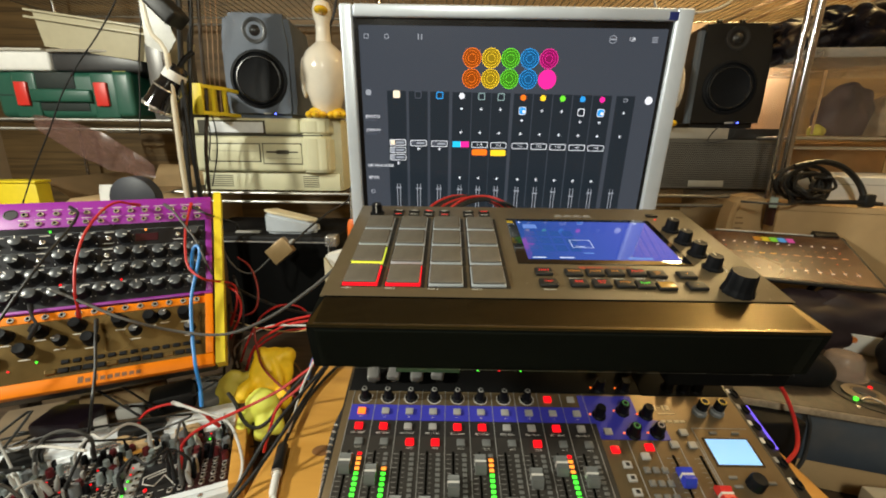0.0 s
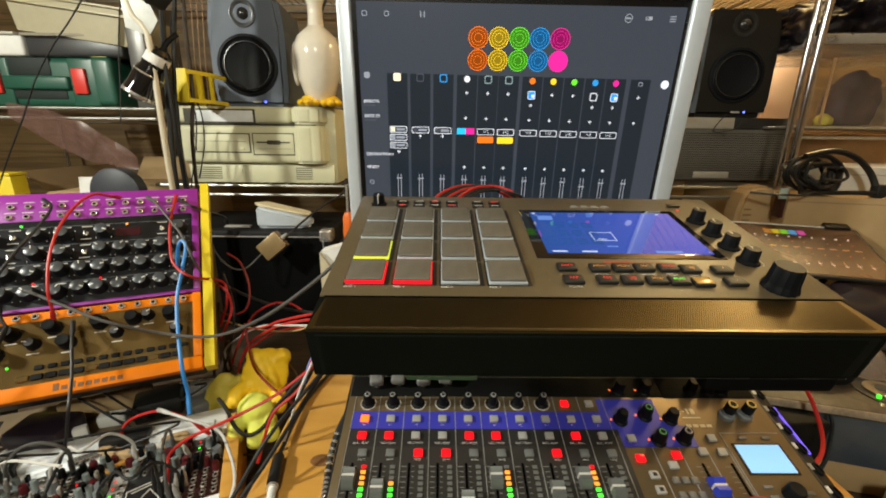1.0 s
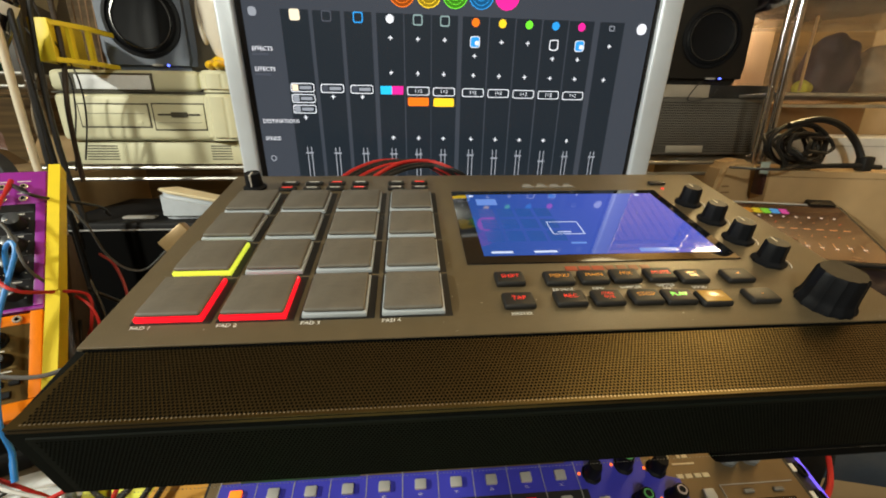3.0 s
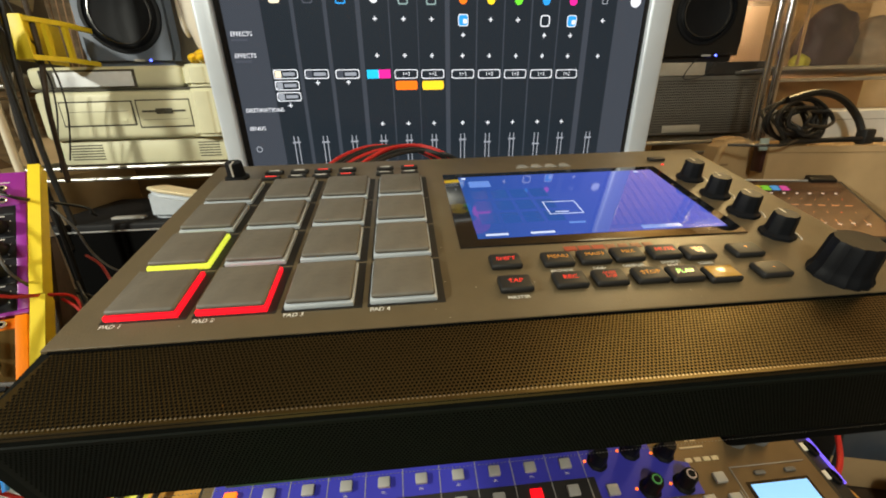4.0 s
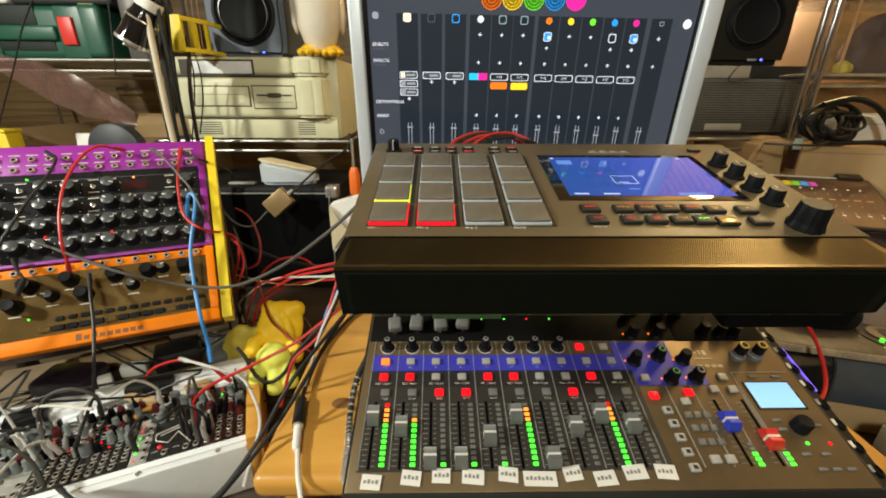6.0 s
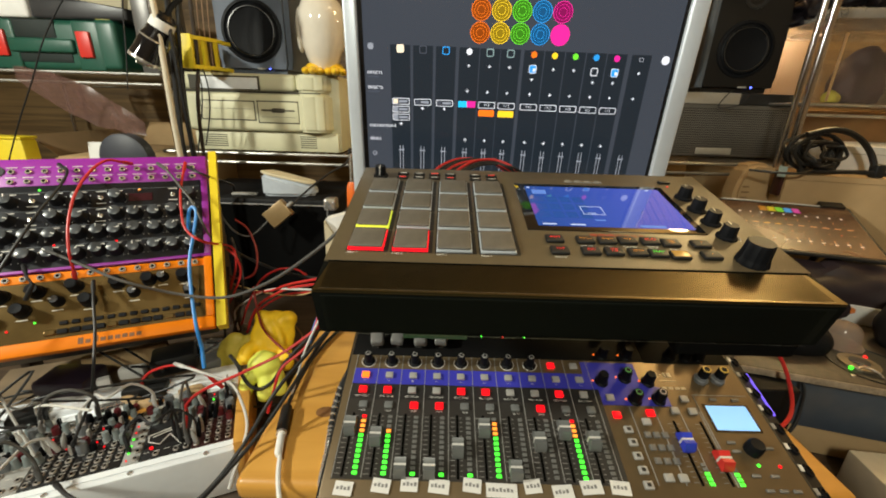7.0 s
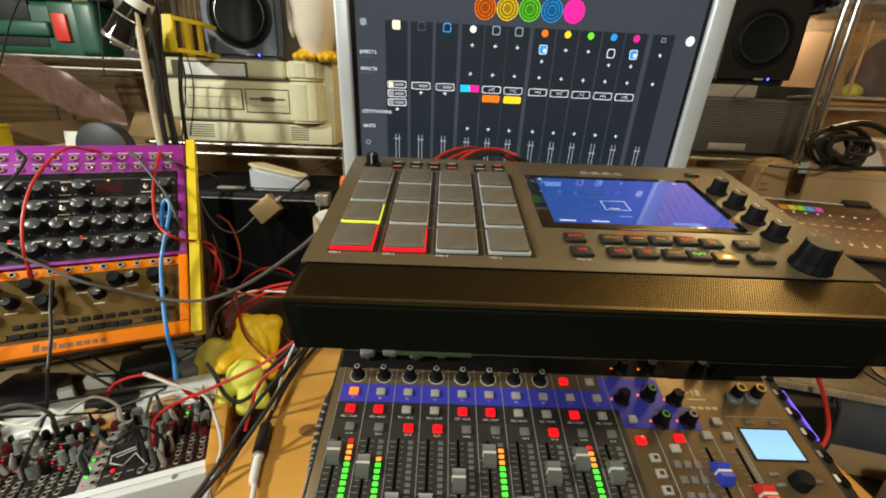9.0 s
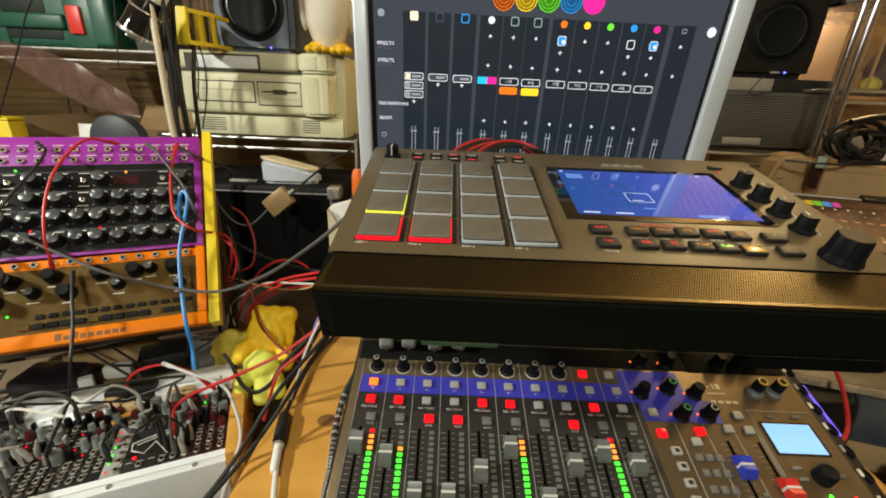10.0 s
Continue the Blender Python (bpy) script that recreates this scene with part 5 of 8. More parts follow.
def speaker(label, at, body, w, h, dpt, wz, wr, tz, tr):
    s = thing("studio_monitor", label, "speaker", at, "pair of studio monitors")
    bm = B()
    prism(bm, [(-w * 0.47, 0), (w * 0.47, 0), (w * 0.5, h * 0.1), (w * 0.5, h * 0.72), (w * 0.44, h), (-w * 0.44, h), (-w * 0.5, h * 0.72), (-w * 0.5, h * 0.1)], 0.0, dpt, Matrix(((1, 0, 0, 0), (0, 0, 1, 0), (0, 1, 0, 0), (0, 0, 0, 1))))
    bmesh.ops.bevel(bm, geom=[e for e in bm.edges], offset=0.012, segments=4, affect="EDGES")
    # round opening for the woofer in the front board
    front = max((f for f in bm.faces if f.normal.y < -0.99), key=lambda f: f.calc_area())
    rim = list(front.edges)
    bm.faces.remove(front)
    ring = [bm.verts.new((wr * 0.97 * math.cos(a * math.tau / 40), 0.0, wz + wr * 0.97 * math.sin(a * math.tau / 40))) for a in range(40)]
    rim += [bm.edges.new((ring[i], ring[(i + 1) % 40])) for i in range(40)]
    bmesh.ops.triangle_fill(bm, edges=rim, use_beauty=True, normal=(0, -1, 0))
    part("cabinet", bm, body, s)
    fw = Matrix.Translation((0, 0, wz)) @ pose(0, 0, 0, 90, 0, 0)
    k = part("woofer", lathe(B(), [(wr * 0.99, -0.004), (wr * 0.96, 0.0005), (wr * 0.86, 0.002), (wr * 0.80, -0.001), (wr * 0.62, -0.0095), (wr * 0.42, -0.0165), (wr * 0.18, -0.0215), (0.0004, -0.022)], 64, fw), CONE, s, "black woofer cone")
    part("surround", lathe(B(), [(wr * 1.12, -0.004), (wr * 1.10, 0.003), (wr * 1.0, 0.004), (wr * 0.98, 0.0), (wr * 0.9, 0.0035), (wr * 0.82, 0.0015)], 48, fw), KNOB, k)
    part("trim_ring", lathe(B(), [(wr * 0.86, 0.0), (wr * 0.85, 0.0048), (wr * 0.82, 0.0050), (wr * 0.81, 0.0)], 48, fw), mat("ring_metal", (0.10, 0.10, 0.10), 0.25, metal=0.8), k)
    part("dust_cap", lathe(B(), [(wr * 0.27, -0.0205), (wr * 0.24, -0.0165), (wr * 0.14, -0.0130), (0.0004, -0.0118)], 32, fw), mat("dust_cap_gloss", (0.020, 0.020, 0.022), 0.16, coat=0.5), k)
    fw = Matrix.Translation((0, 0, tz)) @ pose(0, 0, 0, 90, 0, 0)
    k = part("tweeter", lathe(B(), [(tr * 1.15, -0.004), (tr * 1.12, 0.0015), (tr, 0.002), (tr * 0.55, -0.002), (tr * 0.5, 0.0), (tr * 0.3, 0.005), (0.0004, 0.0065)], 36, fw), mat("tweeter_dome", (0.016, 0.016, 0.017), 0.34), s, "black dome tweeter")
    part("led", lathe(B(), [(0.0022, -0.001), (0.0022, 0.0008), (0.001, 0.0016)], 10, Matrix.Translation((w * 0.19, 0, 0.012)) @ pose(0, 0, 0, 90, 0, 0)), glow("led_spk_blue", (0.08, 0.12, 1.0), 5.0), s, "lit blue power light")
    part("maker_bar", box(B(), (w * 0.02, -0.0006, 0.010), (w * 0.13, 0.001, 0.014)), GREYPRINT, s)
    return s


LITSIDE = mat("speaker_lit_side", (0.075, 0.088, 0.105), 0.45, vary=0.06)
speaker("dark grey studio monitor standing on the old computer", pose(-0.393, 1.172, 1.2785, 0, 0, 4), SPKG, 0.172, 0.243, 0.19, 0.092, 0.062, 0.202, 0.026)
black_speaker = speaker("black studio monitor standing on the grey amplifier", pose(0.766, 1.172, 1.2690, 0, 0, -6), mat("speaker_black", (0.0075, 0.0065, 0.0055), 0.42, spec=0.4), 0.180, 0.240, 0.19, 0.094, 0.056, 0.205, 0.024)
# The black cabinet's lit left side, put into colour as a blue-grey strip.
for sx in (-1,):
    bm = B()
    prism(bm, [(sx * 0.079, -0.0012), (sx * 0.087, -0.0012), (sx * 0.0912, 0.005), (sx * 0.0912, 0.012), (sx * 0.088, 0.012)], 0.010, 0.222)
    for v in bm.verts:
        v.co.x -= sx * 0.062 * max(0.0, v.co.z - 0.172)
    part("side_trim", bm, LITSIDE, black_speaker, "blue-grey strip painted for the lit left side")

GLAZE = mat("white_glaze", (0.74, 0.68, 0.58), 0.16, vary=0.05, coat=0.4, stain=0.1)
DUCKY = mat("yellow_glaze", (0.78, 0.48, 0.02), 0.2, vary=0.1, coat=0.4)


def duck(at):
    """A tall glazed duck figure, one mesh with two glazes."""
    bm = B()
    lathe(bm, [(0.022, 0.012), (0.036, 0.030), (0.046, 0.062), (0.053, 0.105), (0.052, 0.130), (0.044, 0.150), (0.030, 0.163), (0.0185, 0.173), (0.0165, 0.195), (0.0165, 0.215), (0.021, 0.228), (0.0225, 0.243), (0.018, 0.258), (0.006, 0.265)], 32)
    for v in bm.verts:
        v.co.y *= 1.12
    for sx in (-1, 1):
        wing = Matrix.Translation((sx * 0.050, 0.012, 0.095)) @ Matrix.Diagonal((0.010, 0.028, 0.048, 1))
        bmesh.ops.create_uvsphere(bm, u_segments=14, v_segments=10, radius=1, matrix=wing)
    k = len(bm.faces)
    bm.faces.ensure_lookup_table()
    bmesh.ops.create_uvsphere(bm, u_segments=14, v_segments=10, radius=1, matrix=Matrix.Translation((0, -0.026, 0.236)) @ Matrix.Diagonal((0.016, 0.022, 0.009, 1)))
    for sx in (-1, 1):
        for tx, ty in ((-0.015, -0.030), (0.0, -0.038), (0.015, -0.030)):
            bmesh.ops.create_uvsphere(bm, u_segments=12, v_segments=8, radius=1, matrix=Matrix.Translation((sx * 0.025 + tx, ty + 0.004, 0.008)) @ Matrix.Diagonal((0.011, 0.020, 0.009, 1)))
        bmesh.ops.create_uvsphere(bm, u_segments=12, v_segments=8, radius=1, matrix=Matrix.Translation((sx * 0.022, 0.0, 0.014)) @ Matrix.Diagonal((0.024, 0.030, 0.015, 1)))
    bm.faces.ensure_lookup_table()
    for i in range(k, len(bm.faces)):
        bm.faces[i].material_index = 1
    return solo("duck_figure", bm, GLAZE, "white glazed duck figure with yellow beak and feet", "figurine", "duck figures", at=at)


for p in (pose(-0.2235, 1.158, 1.2785, 0, 0, 12), pose(0.600, 1.190, 1.2690, 0, 0, -20)):
    duck(p).data.materials.append(DUCKY)

# yellow bracket
yb = thing("bracket", "yellow plastic box-shaped bracket on the old computer", "bracket")
part("plate", box(B(), (-0.488, 1.028, 1.2785), (-0.458, 1.034, 1.3430), 0.001), YELLOW, yb)
part("side_plate", box(B(), (-0.488, 1.034, 1.2785), (-0.485, 1.140, 1.3430), 0.001), YELLOW, yb)
for z in (1.2785, 1.334):
    part("bar", prism(B(), [(-0.466, 1.030), (-0.458, 1.030), (-0.437, 1.085), (-0.437, 1.150), (-0.444, 1.150), (-0.444, 1.086)], z, z + 0.0075), YELLOW, yb)
for x, y in ((-0.4435, 1.084), (-0.4535, 1.055)):
    part("upright", box(B(), (x, y, 1.2845), (x + 0.006, y + 0.008, 1.334)), YELLOW, yb)

# ---- what stands round the sampler ----
CARD = mat("cardboard", (0.46, 0.31, 0.155), 0.8, vary=0.12, scale=25, bump=0.15, bump_scale=200, stain=0.15)
CARDIN = mat("cardboard_inside", (0.24, 0.15, 0.07), 0.85, vary=0.15, scale=25)
PAPER = mat("white_paper", (0.74, 0.73, 0.70), 0.7, vary=0.06)
TOLEX = mat("black_tolex", (0.007, 0.007, 0.008), 0.6, vary=0.3, spec=0.25, bump=0.3, bump_scale=500)


def carton(label, m, w, dp, h, flaps=False):
    t = thing("cardboard_box", label, "box", m)
    part("carton", box(B(), (0, 0, 0), (w, dp, h), 0.002), CARD, t)
    part("tape", box(B(), (w * 0.46, -0.0006, h * 0.75), (w * 0.54, dp, h + 0.0006)), mat("packing_tape", (0.33, 0.22, 0.11), 0.3), t)
    part("bottom_seam", box(B(), (0.002, -0.0005, h - 0.012), (w - 0.002, 0.0005, h - 0.011)), CARDIN, t)
    if flaps:
        part("flap", box(B(), (0, -0.09, -0.001), (w, 0, 0.001)), CARD, t, "", pose(0, 0, h, 28, 0, 0))
        part("flap", box(B(), (0, 0, -0.001), (w, 0.09, 0.001)), CARD, t, "", pose(0, dp, h, 50, 0, 0))
        part("flap", box(B(), (-0.08, 0, -0.001), (0, dp, 0.001)), CARDIN, t, "", pose(0, 0, h, 0, 38, 0))
    return t


def lumpy(name, seed, size, material, label, category, at, freq=9.0, amp=0.35, sub=4, squash=0.0):
    """A crumpled soft thing: a ball pushed about by noise, flat below."""
    bm = B()
    bmesh.ops.create_icosphere(bm, subdivisions=sub, radius=1.0)
    for v in bm.verts:
        p = Vector((v.co.x * size[0], v.co.y * size[1], v.co.z * size[2]))
        k = noise.noise(p * freq + Vector((seed, 0, 0))) + 0.5 * noise.noise(p * freq * 2.7 + Vector((0, seed, 0)))
        p *= 1 + amp * k
        p.z = max(p.z, -size[2] * 0.55)
        v.co = p
    return solo(name, bm, material, label, category, at=at)


# black cabinet with metal corner
cb = thing("amp_cabinet", "black covered amplifier cabinet with silver piping and metal corner", "cabinet")
part("body", box(B(), (-0.56, 1.032, 0.756), (-0.186, 1.28, 1.005), 0.006, 3), TOLEX, cb)
part("front_cloth", box(B(), (-0.545, 1.0285, 0.775), (-0.205, 1.0325, 0.988)), mat("black_cloth", (0.003, 0.003, 0.003), 0.95, spec=0.08), cb)
PIPING = mat("silver_piping", (0.5, 0.5, 0.5), 0.35, metal=0.6)
part("piping", tube(B(), [(-0.548, 1.028, 0.992), (-0.208, 1.028, 0.992)], 0.0016, 6, 1), PIPING, cb)
part("piping", tube(B(), [(-0.2035, 1.028, 0.772), (-0.2035, 1.028, 0.988)], 0.0016, 6, 1), PIPING, cb)
part("corner_guard", box(B(), (-0.212, 1.0265, 0.980), (-0.183, 1.06, 1.0085), 0.005, 3), CHROME, cb, "worn metal corner guard")
part("handle_strap", box(B(), (-0.44, 1.06, 1.005), (-0.38, 1.075, 1.010), 0.002), GREYPRINT, cb)
# pale computer mouse shape on the cabinet
ms = thing("handset", "pale grey and cream plastic handset on the black cabinet", "handset")
bm = B()
prism(bm, [(-0.367, 1.06), (-0.345, 1.05), (-0.26, 1.055), (-0.235, 1.075), (-0.245, 1.10), (-0.35, 1.105)], 1.0055, 1.040)
for v in bm.verts:
    if v.co.z > 1.03:
        v.co.z += 0.22 * (-0.30 - v.co.x) + 0.004
bmesh.ops.bevel(bm, geom=bm.edges[:], offset=0.007, segments=3, affect="EDGES")
part("base_shell", bm, mat("handset_grey", (0.46, 0.50, 0.55), 0.4), ms)
bm = B()
prism(bm, [(-0.366, 1.062), (-0.345, 1.052), (-0.26, 1.057), (-0.237, 1.076), (-0.247, 1.098), (-0.35, 1.103)], 1.042, 1.048)
for v in bm.verts:
    v.co.z += 0.22 * (-0.30 - v.co.x) + 0.003
bmesh.ops.bevel(bm, geom=bm.edges[:], offset=0.0025, segments=2, affect="EDGES")
part("top_shell", bm, mat("handset_cream", (0.68, 0.60, 0.42), 0.45), ms)
# adapter hanging in front
ad = thing("usb_adapter", "brownish grey adapter block hanging on its cable", "adapter")
am = plane_frame((-0.300, 0.985, 0.983), (0.75, 0.1, 0.62), (-0.6, 0.1, 0.75))
ad.matrix_basis = am
part("block", box(B(), (-0.027, -0.020, -0.010), (0.027, 0.020, 0.010), 0.002), mat("adapter_brown", (0.27, 0.18, 0.08), 0.4, metal=0.3), ad)
part("strain_relief", lathe(B(), [(0.005, 0), (0.003, 0.014)], 12, pose(0.027, 0, 0, 0, 90, 0)), GREYPRINT, ad)
# yellow gloves
GLOVE = mat("yellow_glove", (0.90, 0.58, 0.015), 0.50, vary=0.15, bump=0.2, bump_scale=150)


def glove(label, m, material, seed, palm, fingers, cuff=True):
    """A limp rubber glove: palm, fingers and rolled cuff grown together and crumpled."""
    bm = B()
    bmesh.ops.create_icosphere(bm, subdivisions=3, radius=1.0, matrix=Matrix.Diagonal((palm[0], palm[1], palm[2], 1)))
    for root, mid, tip, r in fingers:
        tube(bm, [root, mid, tip], r, 10, 5)
        bmesh.ops.create_icosphere(bm, subdivisions=2, radius=r * 1.02, matrix=Matrix.Translation(tip))
    if cuff:
        lathe(bm, [(palm[0] * 0.55, 0.0), (palm[0] * 0.75, palm[2] * 0.5), (palm[0] * 1.0, palm[2] * 0.95), (palm[0] * 1.06, palm[2] * 1.0), (palm[0] * 0.95, palm[2] * 0.98), (palm[0] * 0.5, palm[2] * 0.3)], 28, Matrix.Translation((0, 0, palm[2] * 0.35)) @ Matrix.Diagonal((1, 0.55, 1, 1)))
    ob = solo("rubber_glove", bm, material, label, "glove", at=m)
    skin = ob.modifiers.new("skin", "REMESH")
    skin.mode, skin.voxel_size, skin.use_smooth_shade = "VOXEL", 0.0022, True
    soft = ob.modifiers.new("soft", "SMOOTH")
    soft.factor, soft.iterations = 0.6, 4
    tex = bpy.data.textures.new("creases", "CLOUDS")
    tex.noise_scale, tex.noise_depth = 0.028, 3
    fold = ob.modifiers.new("folds", "DISPLACE")
    fold.texture, fold.strength, fold.mid_level = tex, 0.006, 0.5
    return ob


glove("crumpled golden yellow rubber glove lying on the table", pose(-0.199, 0.672, 0.868, -30, 6, 14), GLOVE, 3, (0.034, 0.013, 0.040),
      [((-0.014, 0.0, 0.018), (-0.016, 0.002, 0.024), (-0.018, 0.004, 0.029), 0.0120), ((0.010, 0.0, 0.020), (0.016, 0.001, 0.024), (0.022, 0.002, 0.026), 0.0130), ((-0.002, -0.006, 0.024), (0.010, -0.012, 0.004), (0.016, -0.014, -0.014), 0.0060),
       ((-0.022, 0.0, -0.015), (-0.034, -0.006, -0.022), (-0.038, -0.010, -0.034), 0.0115), ((-0.004, 0.0, -0.025), (-0.006, -0.010, -0.036), (-0.008, -0.016, -0.046), 0.0120), ((0.018, 0.0, -0.022), (0.022, -0.008, -0.034), (0.024, -0.014, -0.044), 0.0115)], False)
glove("pale lime rubber glove with rounded palm", pose(-0.190, 0.614, 0.850, -18, 0, 10), mat("lime_glove", (0.70, 0.72, 0.10), 0.5, vary=0.1), 8, (0.024, 0.014, 0.025),
      [((-0.015, 0.0, -0.01), (-0.022, -0.008, -0.018), (-0.024, -0.010, -0.030), 0.0110), ((0.004, 0.0, -0.015), (0.004, -0.008, -0.02), (0.002, -0.012, -0.036), 0.0115), ((0.018, 0.0, -0.01), (0.020, -0.006, -0.018), (0.022, -0.010, -0.030), 0.0105)], False)
glove("olive yellow glove cuff standing up", pose(-0.262, 0.660, 0.842, -10, 22, 0), mat("olive_glove", (0.46, 0.36, 0.04), 0.6, vary=0.1), 5, (0.022, 0.011, 0.036), [((0.0, 0.0, 0.010), (0.010, 0.0, 0.022), (0.018, 0.0, 0.030), 0.009), ((0.0, 0.0, -0.02), (-0.006, 0.0, -0.030), (-0.010, -0.004, -0.038), 0.010)], False)
# folded paper and orange tool behind the sampler
pp = thing("paper_bag", "folded white paper packet beside the sampler", "paper")
bm = B()
prism(bm, [(-0.139, 0.94), (-0.080, 1.035), (-0.095, 1.04), (-0.139, 1.027)], 0.795, 0.82, Matrix(((1, 0, 0, 0), (0, 0, 1, 0), (0, 1, 0, 0), (0, 0, 0, 1))))
part("sheet", bm, PAPER, pp)
part("fold", prism(B(), [(-0.139, 1.026), (-0.112, 0.985), (-0.139, 0.95)], 0.785, 0.794, Matrix(((1, 0, 0, 0), (0, 0, 1, 0), (0, 1, 0, 0), (0, 0, 0, 1)))), mat("cream_paper", (0.55, 0.48, 0.33), 0.7), pp)
part("base_block", box(B(), (-0.13, 0.80, 0.8645), (-0.10, 0.82, 0.95), 0.002), PAPER, pp)
tl = thing("screwdriver", "screwdriver with orange handle standing behind the monitor", "tool")
part("handle", lathe(B(), [(0.010, 0), (0.012, 0.01), (0.011, 0.05), (0.007, 0.06)], 18, pose(-0.137, 1.0, 0.995), 0.04, 6), mat("orange_handle", (0.80, 0.16, 0.02), 0.4), tl)
part("shaft", lathe(B(), [(0.003, 0), (0.003, 0.06)], 10, pose(-0.137, 1.0, 1.055)), CHROME, tl)
part("rack_block", box(B(), (-0.155, 0.98, 0.756), (-0.120, 1.02, 0.995), 0.002), BLACK, tl)
# keyboard below the mixer
kb = thing("computer_keyboard", "old keyboard with cream keys in a pale green case", "keyboard")
KBASE = mat("keyboard_green", (0.36, 0.46, 0.36), 0.5, vary=0.06)
part("case", box(B(), (-0.060, 0.23, 0.815), (0.285, 0.405, 0.836), 0.006, 3), KBASE, kb)
kcream = mesh_of("key", prism(B(), [(-0.0075, -0.0075), (0.0075, -0.0075), (0.0075, 0.0075), (-0.0075, 0.0075)], 0.0, 0.008), mat("key_cream", (0.62, 0.60, 0.34), 0.5, vary=0.08, jitter=0.3))
for v in kcream.vertices:
    if v.co.z > 0.004:
        v.co.x, v.co.y = v.co.x * 0.74, v.co.y * 0.8
kgreen = kcream.copy()
kgreen.materials[0] = mat("key_green", (0.30, 0.44, 0.34), 0.5, vary=0.06)
for j in range(8):
    for i in range(19):
        part("key", kgreen if 12 <= i < 14 and j > 3 else kcream, None, kb, "", (-0.045 + 0.0172 * i + 0.004 * (j % 2), 0.252 + 0.0172 * j, 0.836))
part("tray", box(B(), (-0.10, 0.225, 0.790), (0.42, 0.408, 0.814), 0.004), DARKDESK, kb)
for x in (-0.09, 0.40):
    part("tray_bracket", box(B(), (x, 0.30, 0.756), (x + 0.012, 0.40, 0.790)), STEEL, kb)
# jack adapter on the wooden board
ja = thing("jack_adapter", "black headphone cable in a jack adapter lying on the board", "adapter")
part("cord", tube(B(), [(-0.075, 0.742, 0.868), (-0.100, 0.69, 0.868), (-0.117, 0.62, 0.868), (-0.119, 0.56, 0.870), (-0.116, 0.512, 0.872)], 0.0026, 8, 6), BLACK, ja)
part("sleeve", lathe(B(), [(0.0035, 0), (0.0062, 0.004), (0.0062, 0.040), (0.0045, 0.044)], 18, Matrix.Translation((-0.1165, 0.512, 0.8715)) @ pose(0, 0, 0, 90, 0, 12)), BLACK, ja, "black plug sleeve")
part("ring", lathe(B(), [(0.0058, 0), (0.0058, 0.003)], 18, Matrix.Translation((-0.1070, 0.4690, 0.8715)) @ pose(0, 0, 0, 90, 0, 12)), CHROME, ja)
part("tip_cord", tube(B(), [(-0.106, 0.466, 0.8715), (-0.098, 0.440, 0.870), (-0.089, 0.412, 0.869), (-0.082, 0.395, 0.860), (-0.074, 0.372, 0.850), (-0.070, 0.35, 0.843)], 0.0024, 8, 6), PAPER, ja)
part("tip_sleeve", lathe(B(), [(0.0042, 0), (0.0042, 0.024), (0.0025, 0.030)], 16, Matrix.Translation((-0.1065, 0.4670, 0.8705)) @ pose(0, 0, 0, 90, 0, 14)), PAPER, ja, "white plug sleeve")
part("mark", lathe(B(), [(0.012, 0), (0.011, 0.0004), (0.0002, 0.0005)], 20, Matrix.Translation((-0.070, 0.511, 0.8642)) @ Matrix.Diagonal((1, 0.75, 1, 1))), mat("wood_knot", (0.20, 0.09, 0.03), 0.4), desk_riser)
br = thing("braided_cable", "black and silver braided cable lying beside the mixer", "cable")
line = [Vector(p) for p in ((-0.006, 0.600, 0.975), (-0.020, 0.545, 0.952), (-0.036, 0.518, 0.928), (-0.048, 0.508, 0.905), (-0.0535, 0.496, 0.886), (-0.0530, 0.475, 0.876), (-0.0505, 0.456, 0.872), (-0.0475, 0.438, 0.871))]
part("cord", tube(B(), line, 0.0034, 8, 6), BLACK, br)
ring = mesh_of("braid_ring", lathe(B(), [(0.0032, 0), (0.0041, 0.0008), (0.0041, 0.0020), (0.0032, 0.0028)], 12), CHROME)
for a, c, k in ((3, 4, 3), (4, 5, 3), (5, 6, 4), (6, 7, 5)):
    way = (line[c] - line[a]).to_track_quat("Z", "Y").to_matrix().to_4x4()
    for j in range(k):
        part("braid_ring", ring, None, br, "", Matrix.Translation(line[a].lerp(line[c], j / k)) @ way)
part("plug", lathe(B(), [(0.0046, 0), (0.0046, 0.030), (0.0030, 0.036)], 16, Matrix.Translation(line[7]) @ pose(0, 0, 0, 90, 0, 6)), CHROME, br, "silver plug sleeve")

# clutter on the table below the synthesizers
rnd = random.Random(21)
DARKS = [mat("clutter_dark", (0.02, 0.018, 0.016), 0.6), mat("clutter_brown", (0.11, 0.07, 0.035), 0.7), mat("clutter_grey", (0.12, 0.12, 0.12), 0.5), CARD]
for n_, (u, v, w, h, dpt, mi, lab, cat) in enumerate(((-0.27, -0.025, 0.06, 0.035, 0.05, 1, "small brown cardboard scrap below the synthesizer", "scrap"), (-0.18, -0.03, 0.045, 0.05, 0.04, 0, "small black plastic box below the synthesizer", "box"),
        (-0.12, -0.005, 0.05, 0.03, 0.05, 2, "grey metal project box below the synthesizer", "box"), (-0.06, -0.03, 0.05, 0.045, 0.04, 0, "black power brick on the table", "power supply"), (-0.22, 0.03, 0.12, 0.02, 0.02, 3, "folded cardboard strip below the synthesizer", "scrap"), (-0.02, 0.0, 0.05, 0.06, 0.05, 0, "black plastic housing beside the gloves", "box"))):
    solo("clutter_box", box(B(), (u, v, 0.0005), (u + w, v + dpt, h), 0.003), DARKS[mi], lab, cat, at=RF)
